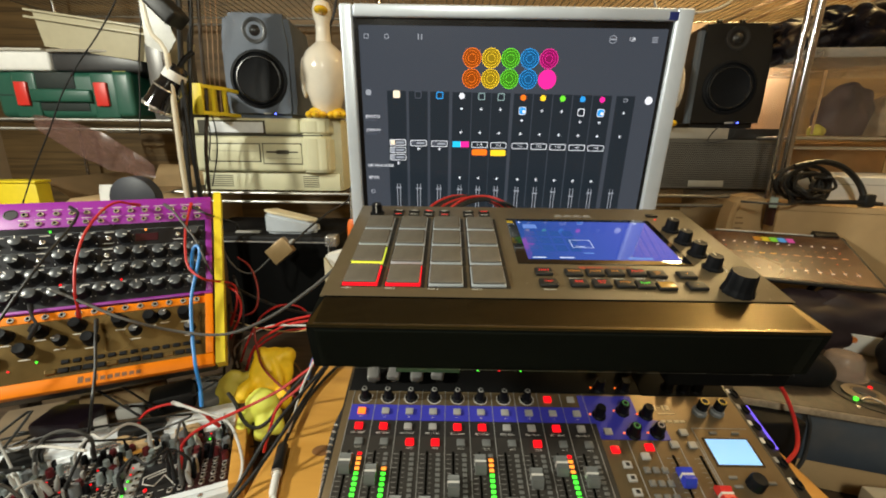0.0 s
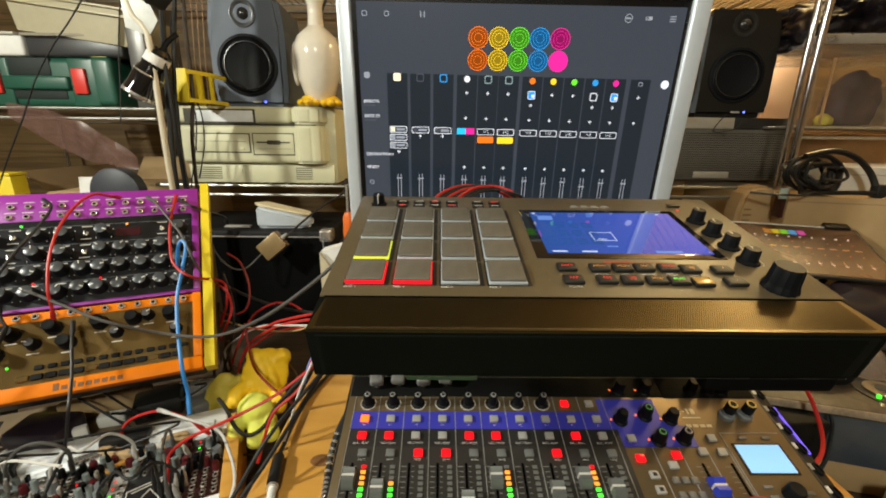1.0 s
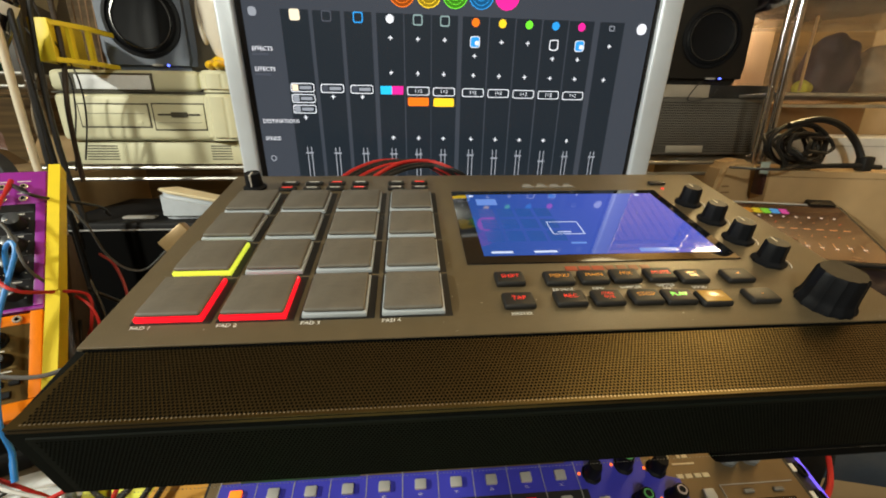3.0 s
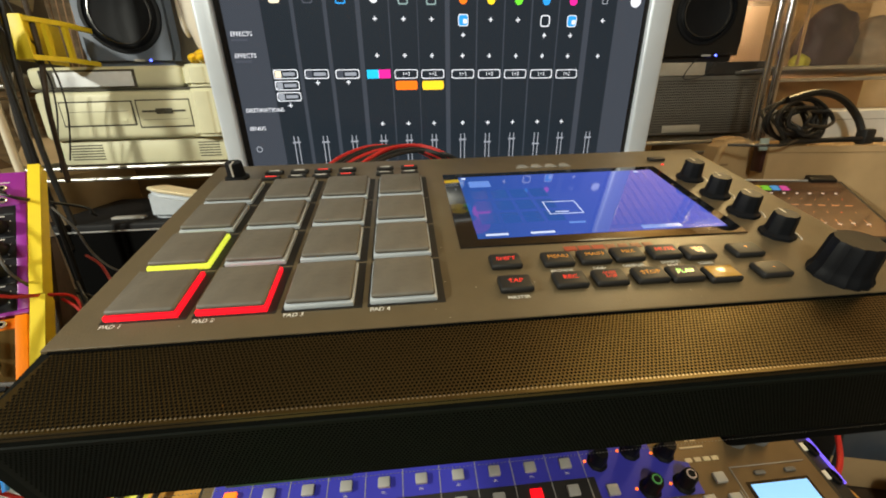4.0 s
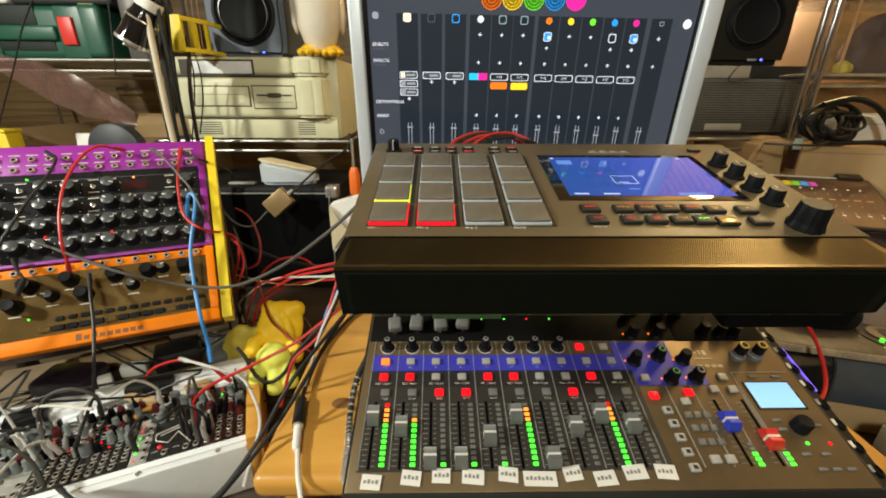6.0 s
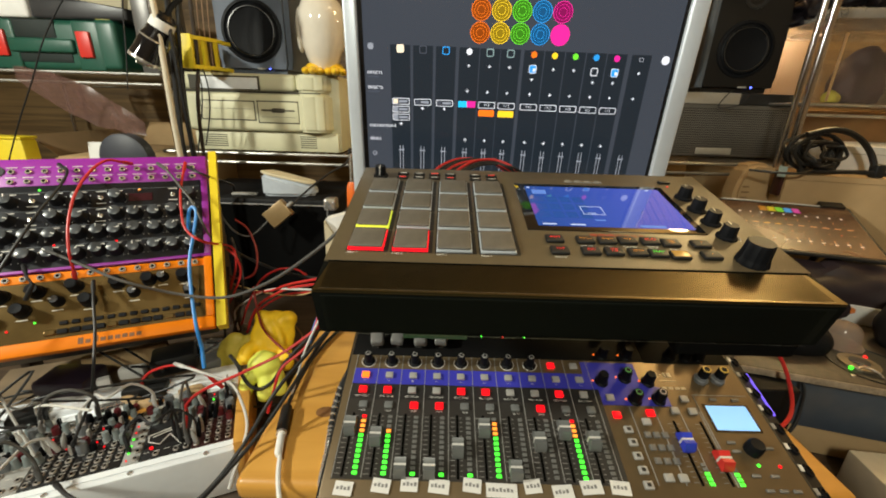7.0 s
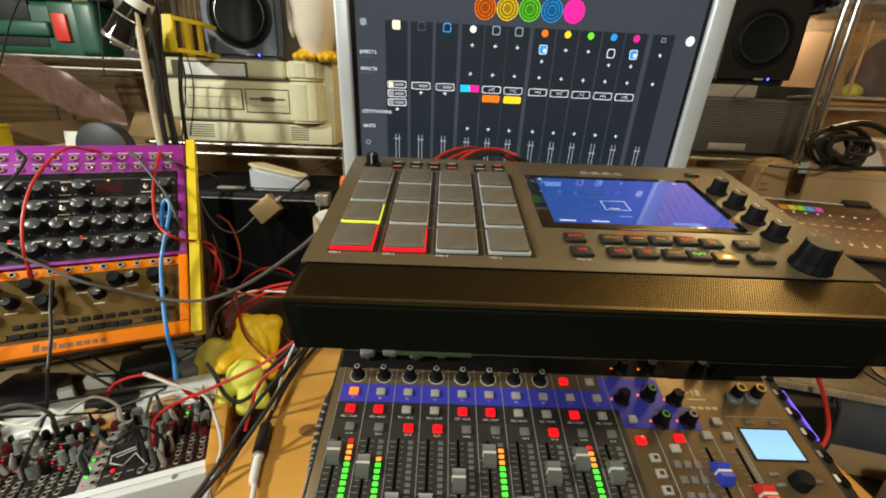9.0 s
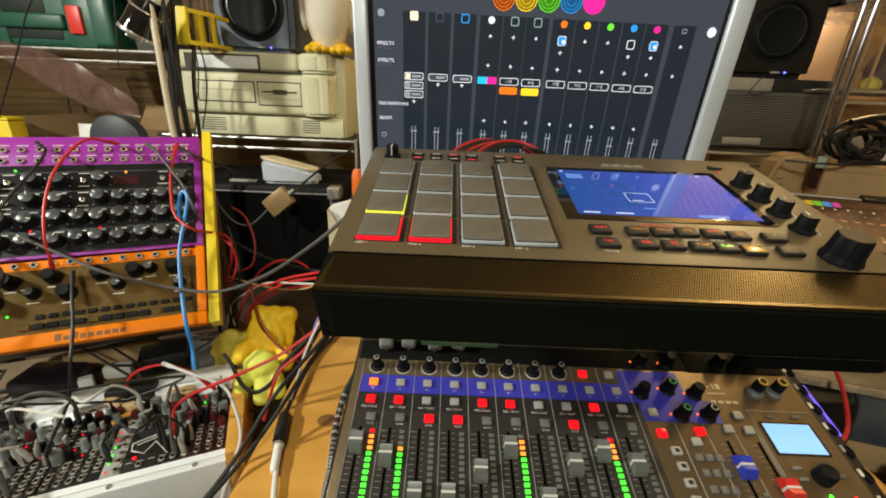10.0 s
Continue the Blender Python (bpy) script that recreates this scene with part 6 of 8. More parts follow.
for k in range(20):
    p0 = RF @ Vector((rnd.uniform(-0.33, 0.08), rnd.uniform(-0.06, 0.12), 0.03 + rnd.uniform(0, 0.07)))
    q = [p0 + Vector((rnd.uniform(-0.06, 0.06), rnd.uniform(-0.03, 0.03), rnd.uniform(-0.04, 0.03))) * j * 0.7 for j in range(5)]
    for p in q:
        p.z = max(p.z, 0.765)
    ob = thing("loose_wire", "loose thin wire in the tangle under the synthesizer", "cable", group="tangle of loose wires")
    part("cord", tube(B(), q, 0.0016, 6, 6), (BLACK, GREYPRINT, BLACK, BLACK, WHITE, CARDIN, BLACK)[k % 7], ob)

# ---- left shelves ----
GREEN = mat("green_plastic", (0.014, 0.082, 0.054), 0.40, vary=0.1, bump=0.1)
tb = thing("toolbox", "dark green plastic tool case with two red latches on the shelf", "toolbox")
bm = B()
box(bm, (-1.095, 1.200, 1.2735), (-0.735, 1.42, 1.388), 0.016, 4)
part("shell", bm, GREEN, tb)
part("seam", box(B(), (-1.085, 1.1985, 1.329), (-0.745, 1.203, 1.332)), mat("green_dark", (0.006, 0.03, 0.02), 0.6), tb)
RECESS = mat("recess_black", (0.005, 0.012, 0.010), 0.7)
part("handle_recess", box(B(), (-0.992, 1.1975, 1.346), (-0.880, 1.204, 1.3865), 0.003), RECESS, tb)
part("handle_recess", box(B(), (-0.988, 1.1975, 1.292), (-0.852, 1.204, 1.3125), 0.003), RECESS, tb)
part("handle", box(B(), (-0.996, 1.1890, 1.3135), (-0.838, 1.204, 1.3450), 0.006, 3), GREEN, tb)
part("lid_boss", box(B(), (-0.790, 1.1955, 1.2780), (-0.733, 1.30, 1.3900), 0.012, 4), GREEN, tb)
part("lid_cap", box(B(), (-0.780, 1.2020, 1.3890), (-0.745, 1.235, 1.3925), 0.001), mat("lid_olive", (0.30, 0.28, 0.06), 0.5), tb)
REDP = mat("red_plastic", (0.62, 0.03, 0.02), 0.4)
for x in (-1.030, -0.825):
    part("rib", box(B(), (x - 0.012, 1.1945, 1.275), (x + 0.052, 1.204, 1.386), 0.005, 3), GREEN, tb)
    part("latch", box(B(), (x, 1.187, 1.304), (x + 0.032, 1.196, 1.362), 0.003), REDP, tb, "red latch")
cs = thing("flat_case", "white and black flat plastic case on the toolbox", "case")
part("white_shell", box(B(), (-1.12, 1.195, 1.3885), (-0.93, 1.42, 1.434), 0.007, 3), PAPER, cs)
part("black_shell", box(B(), (-0.929, 1.200, 1.3885), (-0.700, 1.42, 1.432), 0.007, 3), mat("case_black", (0.03, 0.03, 0.032), 0.4), cs)
part("clear_lid", box(B(), (-0.935, 1.195, 1.4325), (-0.695, 1.42, 1.440), 0.003), mat("smoke_lid", (0.30, 0.27, 0.22), 0.3), cs)
part("lid_edge", box(B(), (-1.12, 1.194, 1.4345), (-0.945, 1.42, 1.442), 0.003), mat("lid_grey", (0.45, 0.42, 0.36), 0.4), cs)
TUBP = mat("milky_plastic", (0.50, 0.45, 0.31), 0.35, vary=0.08, trans=0.15)


def tub(label, m, w, dp, h, material, lid):
    t = thing("storage_tub", label, "storage tub", m)
    bm = B()
    k = 0.9
    lo = [(w * (1 - k) / 2, dp * (1 - k) / 2), (w * (1 + k) / 2, dp * (1 - k) / 2), (w * (1 + k) / 2, dp * (1 + k) / 2), (w * (1 - k) / 2, dp * (1 + k) / 2)]
    hi = [(0, 0), (w, 0), (w, dp), (0, dp)]
    a = [bm.verts.new((*p, 0)) for p in lo]
    b = [bm.verts.new((*p, h)) for p in hi]
    bm.faces.new(a[::-1])
    for i in range(4):
        bm.faces.new((a[i], a[(i + 1) % 4], b[(i + 1) % 4], b[i]))
    bmesh.ops.bevel(bm, geom=[e for e in bm.edges if abs(e.verts[0].co.z - e.verts[1].co.z) > 0.01], offset=0.012, segments=3, affect="EDGES")
    bmesh.ops.solidify(bm, geom=bm.faces[:], thickness=0.002)
    part("tub_wall", bm, material, t)
    bm = B()
    for z in (h - 0.018, h - 0.002):
        box(bm, (-0.006, -0.006, z), (w + 0.006, 0.001, z + 0.005), 0.001)
    part("rim", bm, material, t)
    if lid:
        part("lid", box(B(), (-0.008, -0.008, h + 0.0005), (w + 0.008, dp + 0.008, h + 0.022), 0.005), lid, t)
    return t


tub("cream translucent plastic tub tipped on the flat case", pose(-0.972, 1.20, 1.452, 0, 8, -4), 0.30, 0.2, 0.076, TUBP, None)
bx = thing("grey_box", "grey plastic box beside the tub", "box")
part("shell", box(B(), (-0.800, 1.26, 1.4405), (-0.690, 1.40, 1.492), 0.004), mat("box_grey", (0.16, 0.15, 0.14), 0.5), bx)
part("lid", box(B(), (-0.803, 1.257, 1.4925), (-0.687, 1.403, 1.501), 0.002), mat("box_grey_lid", (0.22, 0.21, 0.2), 0.5), bx)
gp = thing("metal_panel", "upright blue-grey sheet metal panel beside the black case", "panel")
PANELG = mat("panel_blue_grey", (0.115, 0.110, 0.105), 0.35, metal=0.4, vary=0.15, stain=0.2)
part("sheet", box(B(), (-0.684, 1.196, 1.2735), (-0.642, 1.206, 1.535), 0.002), PANELG, gp)
part("folded_edge", box(B(), (-0.684, 1.2065, 1.2735), (-0.679, 1.40, 1.535), 0.001), PANELG, gp)
# lamp on its cream arm
lp = thing("desk_lamp", "black desk lamp head on a long cream metal arm", "lamp")
CREAM = mat("cream_enamel", (0.62, 0.55, 0.42), 0.3, vary=0.08)
bm = B()
tube(bm, [(-0.462, 0.965, 0.757), (-0.470, 0.962, 1.0), (-0.478, 0.958, 1.12), (-0.473, 0.955, 1.36), (-0.478, 0.955, 1.40), (-0.500, 0.955, 1.44), (-0.508, 0.955, 1.60)], 0.0055, 10, 5)
part("arm", bm, CREAM, lp)
part("spring_rod", tube(B(), [(-0.452, 0.965, 0.80), (-0.458, 0.965, 1.36)], 0.004, 8, 1), STEEL, lp)
part("joint_plate", prism(B(), [(-0.51, 1.40), (-0.47, 1.385), (-0.45, 1.41), (-0.47, 1.47), (-0.51, 1.49)], 0.952, 0.957, Matrix(((1, 0, 0, 0), (0, 0, 1, 0), (0, 1, 0, 0), (0, 0, 0, 1)))), mat("worn_grey_enamel", (0.30, 0.29, 0.25), 0.35, vary=0.25, stain=0.3), lp)
hm = Matrix.Translation((-0.472, 0.945, 1.476)) @ pose(0, 0, 0, 0, -44, 0)
part("head", box(B(), (-0.016, -0.02, -0.05), (0.016, 0.03, 0.06), 0.006, 3, hm), BLACK, lp, "black lamp head")
part("sticker", box(B(), (0.0005, -0.0206, 0.0), (0.013, -0.0198, 0.03), 0, 2, hm), PAPER, lp, "white sticker with plain bars")
part("base_plate", lathe(B(), [(0.05, 0), (0.05, 0.006), (0.02, 0.014), (0.006, 0.016)], 24, pose(-0.462, 0.965, 0.7555)), BLACK, lp)
tm = Matrix.Translation((-0.5140, 0.962, 1.285)) @ Vector((0.535, 0.10, 0.838)).to_track_quat("Z", "Y").to_matrix().to_4x4()
mc = thing("spot_lamp", "shiny black conical spot lamp with chrome rim and white label", "lamp", tm)
GLOSSB = mat("gloss_black", (0.010, 0.009, 0.009), 0.10, coat=0.6)
part("shade", lathe(B(), [(0.0280, 0.0), (0.0280, 0.006), (0.0262, 0.020), (0.0255, 0.045), (0.0212, 0.058), (0.0200, 0.088), (0.0130, 0.096), (0.0120, 0.094)], 36), GLOSSB, mc)
part("rim", lathe(B(), [(0.0286, -0.001), (0.0292, 0.002), (0.0286, 0.005)], 36), CHROME, mc, "chrome rim")
part("groove", lathe(B(), [(0.0258, 0.043), (0.0264, 0.0445), (0.0254, 0.046)], 36), CHROME, mc)
part("label", lathe(B(), [(0.0204, 0.066), (0.0212, 0.067), (0.0208, 0.083), (0.0200, 0.084)], 28), PAPER, mc, "white paper label")
part("clip_bar", tube(B(), [(-0.030, 0.0, -0.004), (0.0, -0.01, -0.006), (0.046, 0.0, -0.002)], 0.0018, 6, 3), CHROME, mc)
part("swivel", tube(B(), [(0, 0, 0.094), (0.004, 0.0, 0.115), (0.012, -0.004, 0.135)], 0.005, 8, 3), STEEL, mc)
# below the toolbox shelf
carton("open brown cardboard box with raised flaps below the shelf", pose(-0.92, 1.16, 0.7555, 0, 0, 0), 0.30, 0.30, 0.315, True)
solo("paper_sheet", box(B(), (0, 0, 0), (0.055, 0.001, 0.050)), PAPER, "small white paper sheet leaning on the cardboard box", "paper", at=pose(-0.785, 1.092, 1.065, -8, 0, 0))
ye = thing("note_block", "bright yellow plastic case standing by the cardboard box", "case")
part("shell", box(B(), (-1.04, 1.09, 0.756), (-0.935, 1.13, 1.115), 0.004), YELLOW, ye)
part("lid", box(B(), (-1.042, 1.088, 1.1155), (-0.933, 1.132, 1.122), 0.002), YELLOW, ye)
hp = thing("dark_disc", "dark grey round plastic drum standing by the cardboard box", "drum")
part("drum", lathe(B(), [(0.052, 0), (0.056, 0.003), (0.056, 0.03), (0.05, 0.034)], 36, pose(-0.672, 1.085, 1.083, 90, 0, 0)), mat("drum_grey", (0.035, 0.038, 0.05), 0.5), hp)
part("foot_block", box(B(), (-0.70, 1.05, 0.756), (-0.645, 1.085, 1.03), 0.003), BLACK, hp)
bm = B()
for i in range(13):
    for j in range(5):
        s, q = i / 12, j / 4
        bm.verts.new((-0.91 + 0.27 * s, 1.10 + 0.012 * noise.noise(Vector((s * 6, q * 4, 2))), 1.262 - 0.115 * s - (q - 0.5) * (0.03 + 0.055 * math.sin(math.pi * s)) + 0.004 * noise.noise(Vector((s * 9, q * 7, 0)))))
bm.verts.ensure_lookup_table()
for i in range(12):
    for j in range(4):
        a = i * 5 + j
        bm.faces.new([bm.verts[k] for k in (a, a + 1, a + 6, a + 5)])
bmesh.ops.solidify(bm, geom=bm.faces[:], thickness=0.0012)
solo("plastic_bag", bm, mat("pink_film", (0.22, 0.12, 0.10), 0.25, alpha=0.62, vary=0.25), "crinkled reddish clear plastic bag hanging under the shelf", "plastic bag")

# ---- right side ----
AMPM = mat("amp_grey", (0.14, 0.13, 0.115), 0.45, metal=0.3, vary=0.15)
ap = thing("amplifier", "grey metal amplifier with perforated front on the wire shelf", "amplifier")
part("chassis", box(B(), (0.600, 1.180, 1.1135), (0.925, 1.48, 1.2680), 0.004), AMPM, ap)
part("top_rail", box(B(), (0.786, 1.172, 1.2410), (0.925, 1.182, 1.2680), 0.002), BLACK, ap, "black top rail end")
part("top_rail", box(B(), (0.600, 1.172, 1.2410), (0.7855, 1.182, 1.2680), 0.002), mat("amp_pale", (0.42, 0.39, 0.33), 0.45, metal=0.3), ap)
part("front_screen", box(B(), (0.602, 1.174, 1.1180), (0.922, 1.181, 1.2400)), AMPM, ap)
bm = B()
for i in range(56):
    for j in range(20):
        x, z = 0.608 + 0.0055 * i + (0.00275 if j % 2 else 0), 1.124 + 0.0056 * j
        bm.faces.new([bm.verts.new((x + 0.0017 * math.cos(k * math.pi / 3), 1.1737, z + 0.0017 * math.sin(k * math.pi / 3))) for k in range(6)])
tagged(part("perforation", bm, HOLE, ap), kind="stuff")
part("name_plate", box(B(), (0.705, 1.1715, 1.1215), (0.795, 1.1745, 1.1370), 0.001), mat("plate_pale", (0.5, 0.47, 0.40), 0.4, metal=0.3), ap)
carton("brown cardboard box on the table below the amplifier", pose(0.79, 1.12, 0.7555, 0, 0, -4), 0.22, 0.25, 0.345)
carton("large brown cardboard box beside the tablet", pose(0.775, 0.955, 0.7555, 0, 0, -14), 0.46, 0.30, 0.352)
wb = thing("white_carton", "flat white carton lying on the cardboard box", "box", pose(0.90, 0.985, 1.1085, 0, 0, -12))
part("carton", box(B(), (0, 0, 0), (0.34, 0.2, 0.056), 0.002), PAPER, wb)
part("lid_line", box(B(), (0.002, -0.0006, 0.040), (0.338, 0.0006, 0.041)), GREYPRINT, wb)
cc = thing("cable_coil", "coil of black cables lying on the cardboard box", "cable")
crnd = random.Random(44)
for k in range(11):
    r, q = 0.018 + 0.0036 * (k % 6), crnd.uniform(0, 6.28)
    cx, cz, fl = 0.828 + crnd.uniform(-0.014, 0.02), 1.150 + crnd.uniform(-0.004, 0.006), crnd.uniform(0.8, 1.15)
    part("loop", tube(B(), [(cx + r * 1.45 * math.cos(a + q) + crnd.uniform(-0.005, 0.005), 0.936 + 0.005 * k + 0.012 * math.cos(a * 0.5 + q), max(1.1115, cz + r * fl * math.sin(a + q) + crnd.uniform(-0.005, 0.005))) for a in [0.7 * i for i in range(9)]], 0.0030 + 0.0004 * (k % 3), 8, 4, True), BLACK, cc)
part("lead", tube(B(), [(0.80, 0.93, 1.120), (0.775, 0.925, 1.113), (0.745, 0.935, 1.112), (0.72, 0.95, 1.112), (0.70, 0.965, 1.112)], 0.0024, 8, 4), BLACK, cc)
part("lead", tube(B(), [(0.788, 0.955, 1.186), (0.836, 0.95, 1.197), (0.878, 0.945, 1.186), (0.912, 0.94, 1.156), (0.927, 0.93, 1.118)], 0.0058, 8, 5), BLACK, cc)
part("lead", tube(B(), [(0.785, 0.945, 1.115), (0.84, 0.94, 1.116), (0.90, 0.93, 1.118), (0.95, 0.92, 1.116)], 0.0045, 8, 4), BLACK, cc)
part("plug", box(B(), (0.918, 0.920, 1.1085), (0.938, 0.940, 1.135), 0.004), BLACK, cc)
CLEAR = mat("clear_plastic", (0.55, 0.47, 0.38), 0.12, vary=0.3, scale=14, alpha=0.06)
tub("clear plastic storage tub with pale lid full of dark bags", pose(0.875, 1.085, 1.2490, 0, 0, -6), 0.42, 0.30, 0.165, CLEAR, mat("lid_clear", (0.50, 0.46, 0.40), 0.22, alpha=0.45))
# Thin strip whose amber colour is the orange-lit edge inside the tub.
solo("tub_divider", box(B(), (0.938, 1.108, 1.2530), (0.942, 1.114, 1.3950), 0.002), mat("lit_edge_amber", (0.62, 0.40, 0.20), 0.3), "amber strip painted for the lit edge inside the clear tub", "divider")
lumpy("dark_bag", 1.3, (0.062, 0.050, 0.085), mat("maroon_cloth", (0.040, 0.012, 0.012), 0.7, vary=0.3), "dark maroon cloth bag inside the clear tub", "bag", pose(1.085, 1.20, 1.300), 12, 0.22, 5)
lumpy("tan_bag", 7.3, (0.075, 0.08, 0.07), mat("tan_cloth", (0.30, 0.20, 0.11), 0.7, vary=0.3), "tan cloth bag inside the clear tub", "bag", pose(1.225, 1.23, 1.292), 12, 0.22, 5)
lumpy("yellow_rag", 6.3, (0.016, 0.02, 0.018), mat("olive_rag", (0.42, 0.34, 0.03), 0.8, vary=0.3), "olive rag inside the clear tub", "rag", pose(0.985, 1.15, 1.2625), 18, 0.3)
BAGB = mat("black_bag_film", (0.008, 0.006, 0.008), 0.46, vary=0.3, spec=0.16, bump=0.8, bump_scale=90)
lumpy("black_bag", 2.2, (0.20, 0.14, 0.075), BAGB, "crumpled shiny black plastic bag on the clear tub", "plastic bag", pose(1.07, 1.22, 1.478), 15, 0.42, 6)
lumpy("black_bag", 9.2, (0.10, 0.09, 0.05), BAGB, "smaller crumpled black bag beside the speaker", "plastic bag", pose(0.935, 1.21, 1.464, 0, -18, 0), 19, 0.42, 6)
solo("wrapping_paper", box(B(), (0.90, 1.30, 1.1125), (1.33, 1.56, 1.236), 0.006), mat("brown_paper", (0.42, 0.24, 0.10), 0.35, vary=0.3, scale=18, bump=0.5, bump_scale=40), "brown paper parcel on the wire shelf", "parcel")
solo("wood_panel", box(B(), (0.66, 1.42, 1.2500), (1.125, 1.435, 1.57), 0.003), mat("peach_board", (0.72, 0.53, 0.37), 0.5, vary=0.1, scale=10), "pale peach-coloured board standing at the back of the shelf", "board")
for x in (0.955, 1.030):
    cd = thing("conduit", "pale painted conduit clipped below the overhead shelf", "pipe", group="pair of conduits")
    part("pipe", tube(B(), [(x - 0.012, 1.20, 1.612), (x, 1.38, 1.612), (x + 0.010, 1.66, 1.612)], 0.0048, 10, 3), mat("conduit_cream", (0.66, 0.56, 0.44), 0.4), cd)
    for y in (1.24, 1.56):
        part("clip", box(B(), (x - 0.012, y, 1.606), (x + 0.012, y + 0.012, 1.6185), 0.002), STEEL, cd)
# tablet on a stand
TFm = plane_frame((0.660, 0.965, 1.050), (0.208, -0.07, 0.0), (0.068, 0.16, 0.058))
tp = thing("tablet", "dark tablet with glossy screen showing a mixer app on a stand", "tablet", TFm)
part("shell", box(B(), (-0.03, -0.170, -0.008), (0.222, 0.004, -0.0006), 0.003, 3), BLACK, tp)
# The carton's blotchy amber reflection is put into the screen's base colour.
tsc = part("screen", box(B(), (-0.024, -0.164, -0.001), (0.215, -0.003, 0.0)), mat("amber_reflection_glass", (0.075, 0.036, 0.020), 0.20, vary=0.7, scale=22, spec=0.6, coat=0.55), tp, "glossy dark screen")
# Shine along the tablet's metal edge, painted as a white strip.
part("edge_shine", box(B(), (0.0, 0.0040, -0.006), (0.172, 0.0058, 0.0004), 0.0005), mat("edge_shine_white", (0.86, 0.84, 0.78), 0.45), tp, "metal edge with its bright shine painted white")
TG_ = {k: glow("tablet_" + k, s2l(*c), 0.9, (0.02, 0.012, 0.006)) for k, c in (("orange", (170, 110, 30)), ("yellow", (196, 170, 36)), ("green", (120, 190, 50)), ("cyan", (70, 140, 190)), ("pink", (200, 70, 140)), ("white", (240, 225, 210)), ("warm", (176, 130, 90)), ("red", (190, 70, 40)), ("amber", (200, 150, 60)))}
for k, (c, w) in enumerate((("orange", 0.014), ("yellow", 0.014), ("green", 0.014), ("cyan", 0.014), ("pink", 0.013))):
    for j in range(2):
        part("picture_tile", rounded(B(), 0.068 + 0.0140 * k, -0.0215 - 0.0085 * j, w, 0.0085, 0.0040, 0.0003), TG_[c], tsc)
for k in range(11):
    part("picture_dot", rounded(B(), 0.006 + 0.0185 * k, -0.043, 0.0042, 0.0034, 0.0015, 0.0003), TG_["white"], tsc)
    part("picture_bar", box(B(), (0.002 + 0.0185 * k, -0.0815, 0.0), (0.012 + 0.0185 * k, -0.0795, 0.0003)), TG_["amber" if k in (3, 4) else "warm"], tsc)
    part("picture_fader", box(B(), (0.006 + 0.0185 * k, -0.140, 0.0), (0.0070 + 0.0185 * k, -0.122, 0.0003)), TG_["warm"], tsc)
    part("picture_fader", box(B(), (0.004 + 0.0185 * k, -0.132 - 0.002 * (k % 3), 0.0), (0.0092 + 0.0185 * k, -0.1305 - 0.002 * (k % 3), 0.0003)), TG_["white"], tsc)
    for j in range(2):
        part("picture_mark", box(B(), (0.005 + 0.0185 * k, -0.062 - 0.040 * j, 0.0), (0.0068 + 0.0185 * k, -0.0605 - 0.040 * j, 0.0003)), TG_["red" if (k + j) % 5 == 0 else "warm"], tsc)
part("stand_leg", tube(B(), [(0.05, -0.09, -0.009), (0.05, -0.02, -0.25)], 0.006, 8, 2), STEEL, tp)
part("stand_leg", tube(B(), [(0.17, -0.09, -0.009), (0.17, -0.02, -0.25)], 0.006, 8, 2), STEEL, tp)
part("clip", box(B(), (0.172, -0.002, -0.012), (0.212, 0.018, 0.004), 0.002), STEEL, tp, "dark clip on the tablet edge")
# player with a disc, on a grey box
MARBLE = mat("speckled_slab", (0.055, 0.038, 0.025), 0.5, vary=0.6, scale=110, stain=0.3)
PLM = pose(0.500, 0.593, 0.0, 0, 0, -16)
gb = thing("grey_cabinet", "blue-grey metal box below the disc player", "cabinet", PLM)
part("body", box(B(), (-0.02, 0.012, 0.800), (0.42, 0.26, 0.880), 0.003), mat("blue_grey_metal", (0.055, 0.072, 0.10), 0.5, vary=0.12, stain=0.2), gb)
part("plinth", box(B(), (-0.015, 0.016, 0.756), (0.415, 0.255, 0.7998), 0.002), CARD, gb, "cardboard plinth")
pl = thing("disc_player", "worn player slab with a grey disc and small lights", "disc player", PLM @ Matrix.Translation((0, 0, 0.8805)))
part("slab", box(B(), (-0.06, 0.0, 0.0), (0.42, 0.26, 0.011), 0.002), MARBLE, pl, "speckled worn slab")
part("well", lathe(B(), [(0.050, 0.0112), (0.050, 0.0126), (0.046, 0.0130), (0.0455, 0.0116), (0.0004, 0.0116)], 40, pose(0.168, 0.058, 0)), BLACK, pl)
part("disc", lathe(B(), [(0.0235, 0.0116), (0.0235, 0.0142), (0.0150, 0.0148), (0.0145, 0.0136), (0.0004, 0.0136)], 40, pose(0.154, 0.055, 0)), mat("disc_metal", (0.30, 0.25, 0.18), 0.35, metal=0.6), pl, "brushed grey disc")
part("disc_centre", lathe(B(), [(0.0120, 0.0138), (0.0120, 0.0146), (0.0004, 0.0150)], 30, pose(0.156, 0.058, 0)), CONE, pl)
part("front_strip", box(B(), (-0.06, -0.0022, 0.0002), (0.42, 0.0, 0.0102), 0.0006), mat("pale_speckle", (0.34, 0.27, 0.19), 0.55, vary=0.5, scale=260, stain=0.4), pl, "pale chipped front edge")
for u, v, m in ((0.134, 0.035, LG), (0.1705, 0.0728, LITR)):
    part("led", lathe(B(), [(0.0026, 0.0125), (0.0026, 0.016), (0.001, 0.017)], 12, pose(u, v, 0)), m, pl)
part("tone_arm", tube(B(), [(0.136, 0.030, 0.016), (0.146, 0.034, 0.019), (0.157, 0.030, 0.018), (0.164, 0.022, 0.0135)], 0.0018, 8, 4), CHROME, pl)
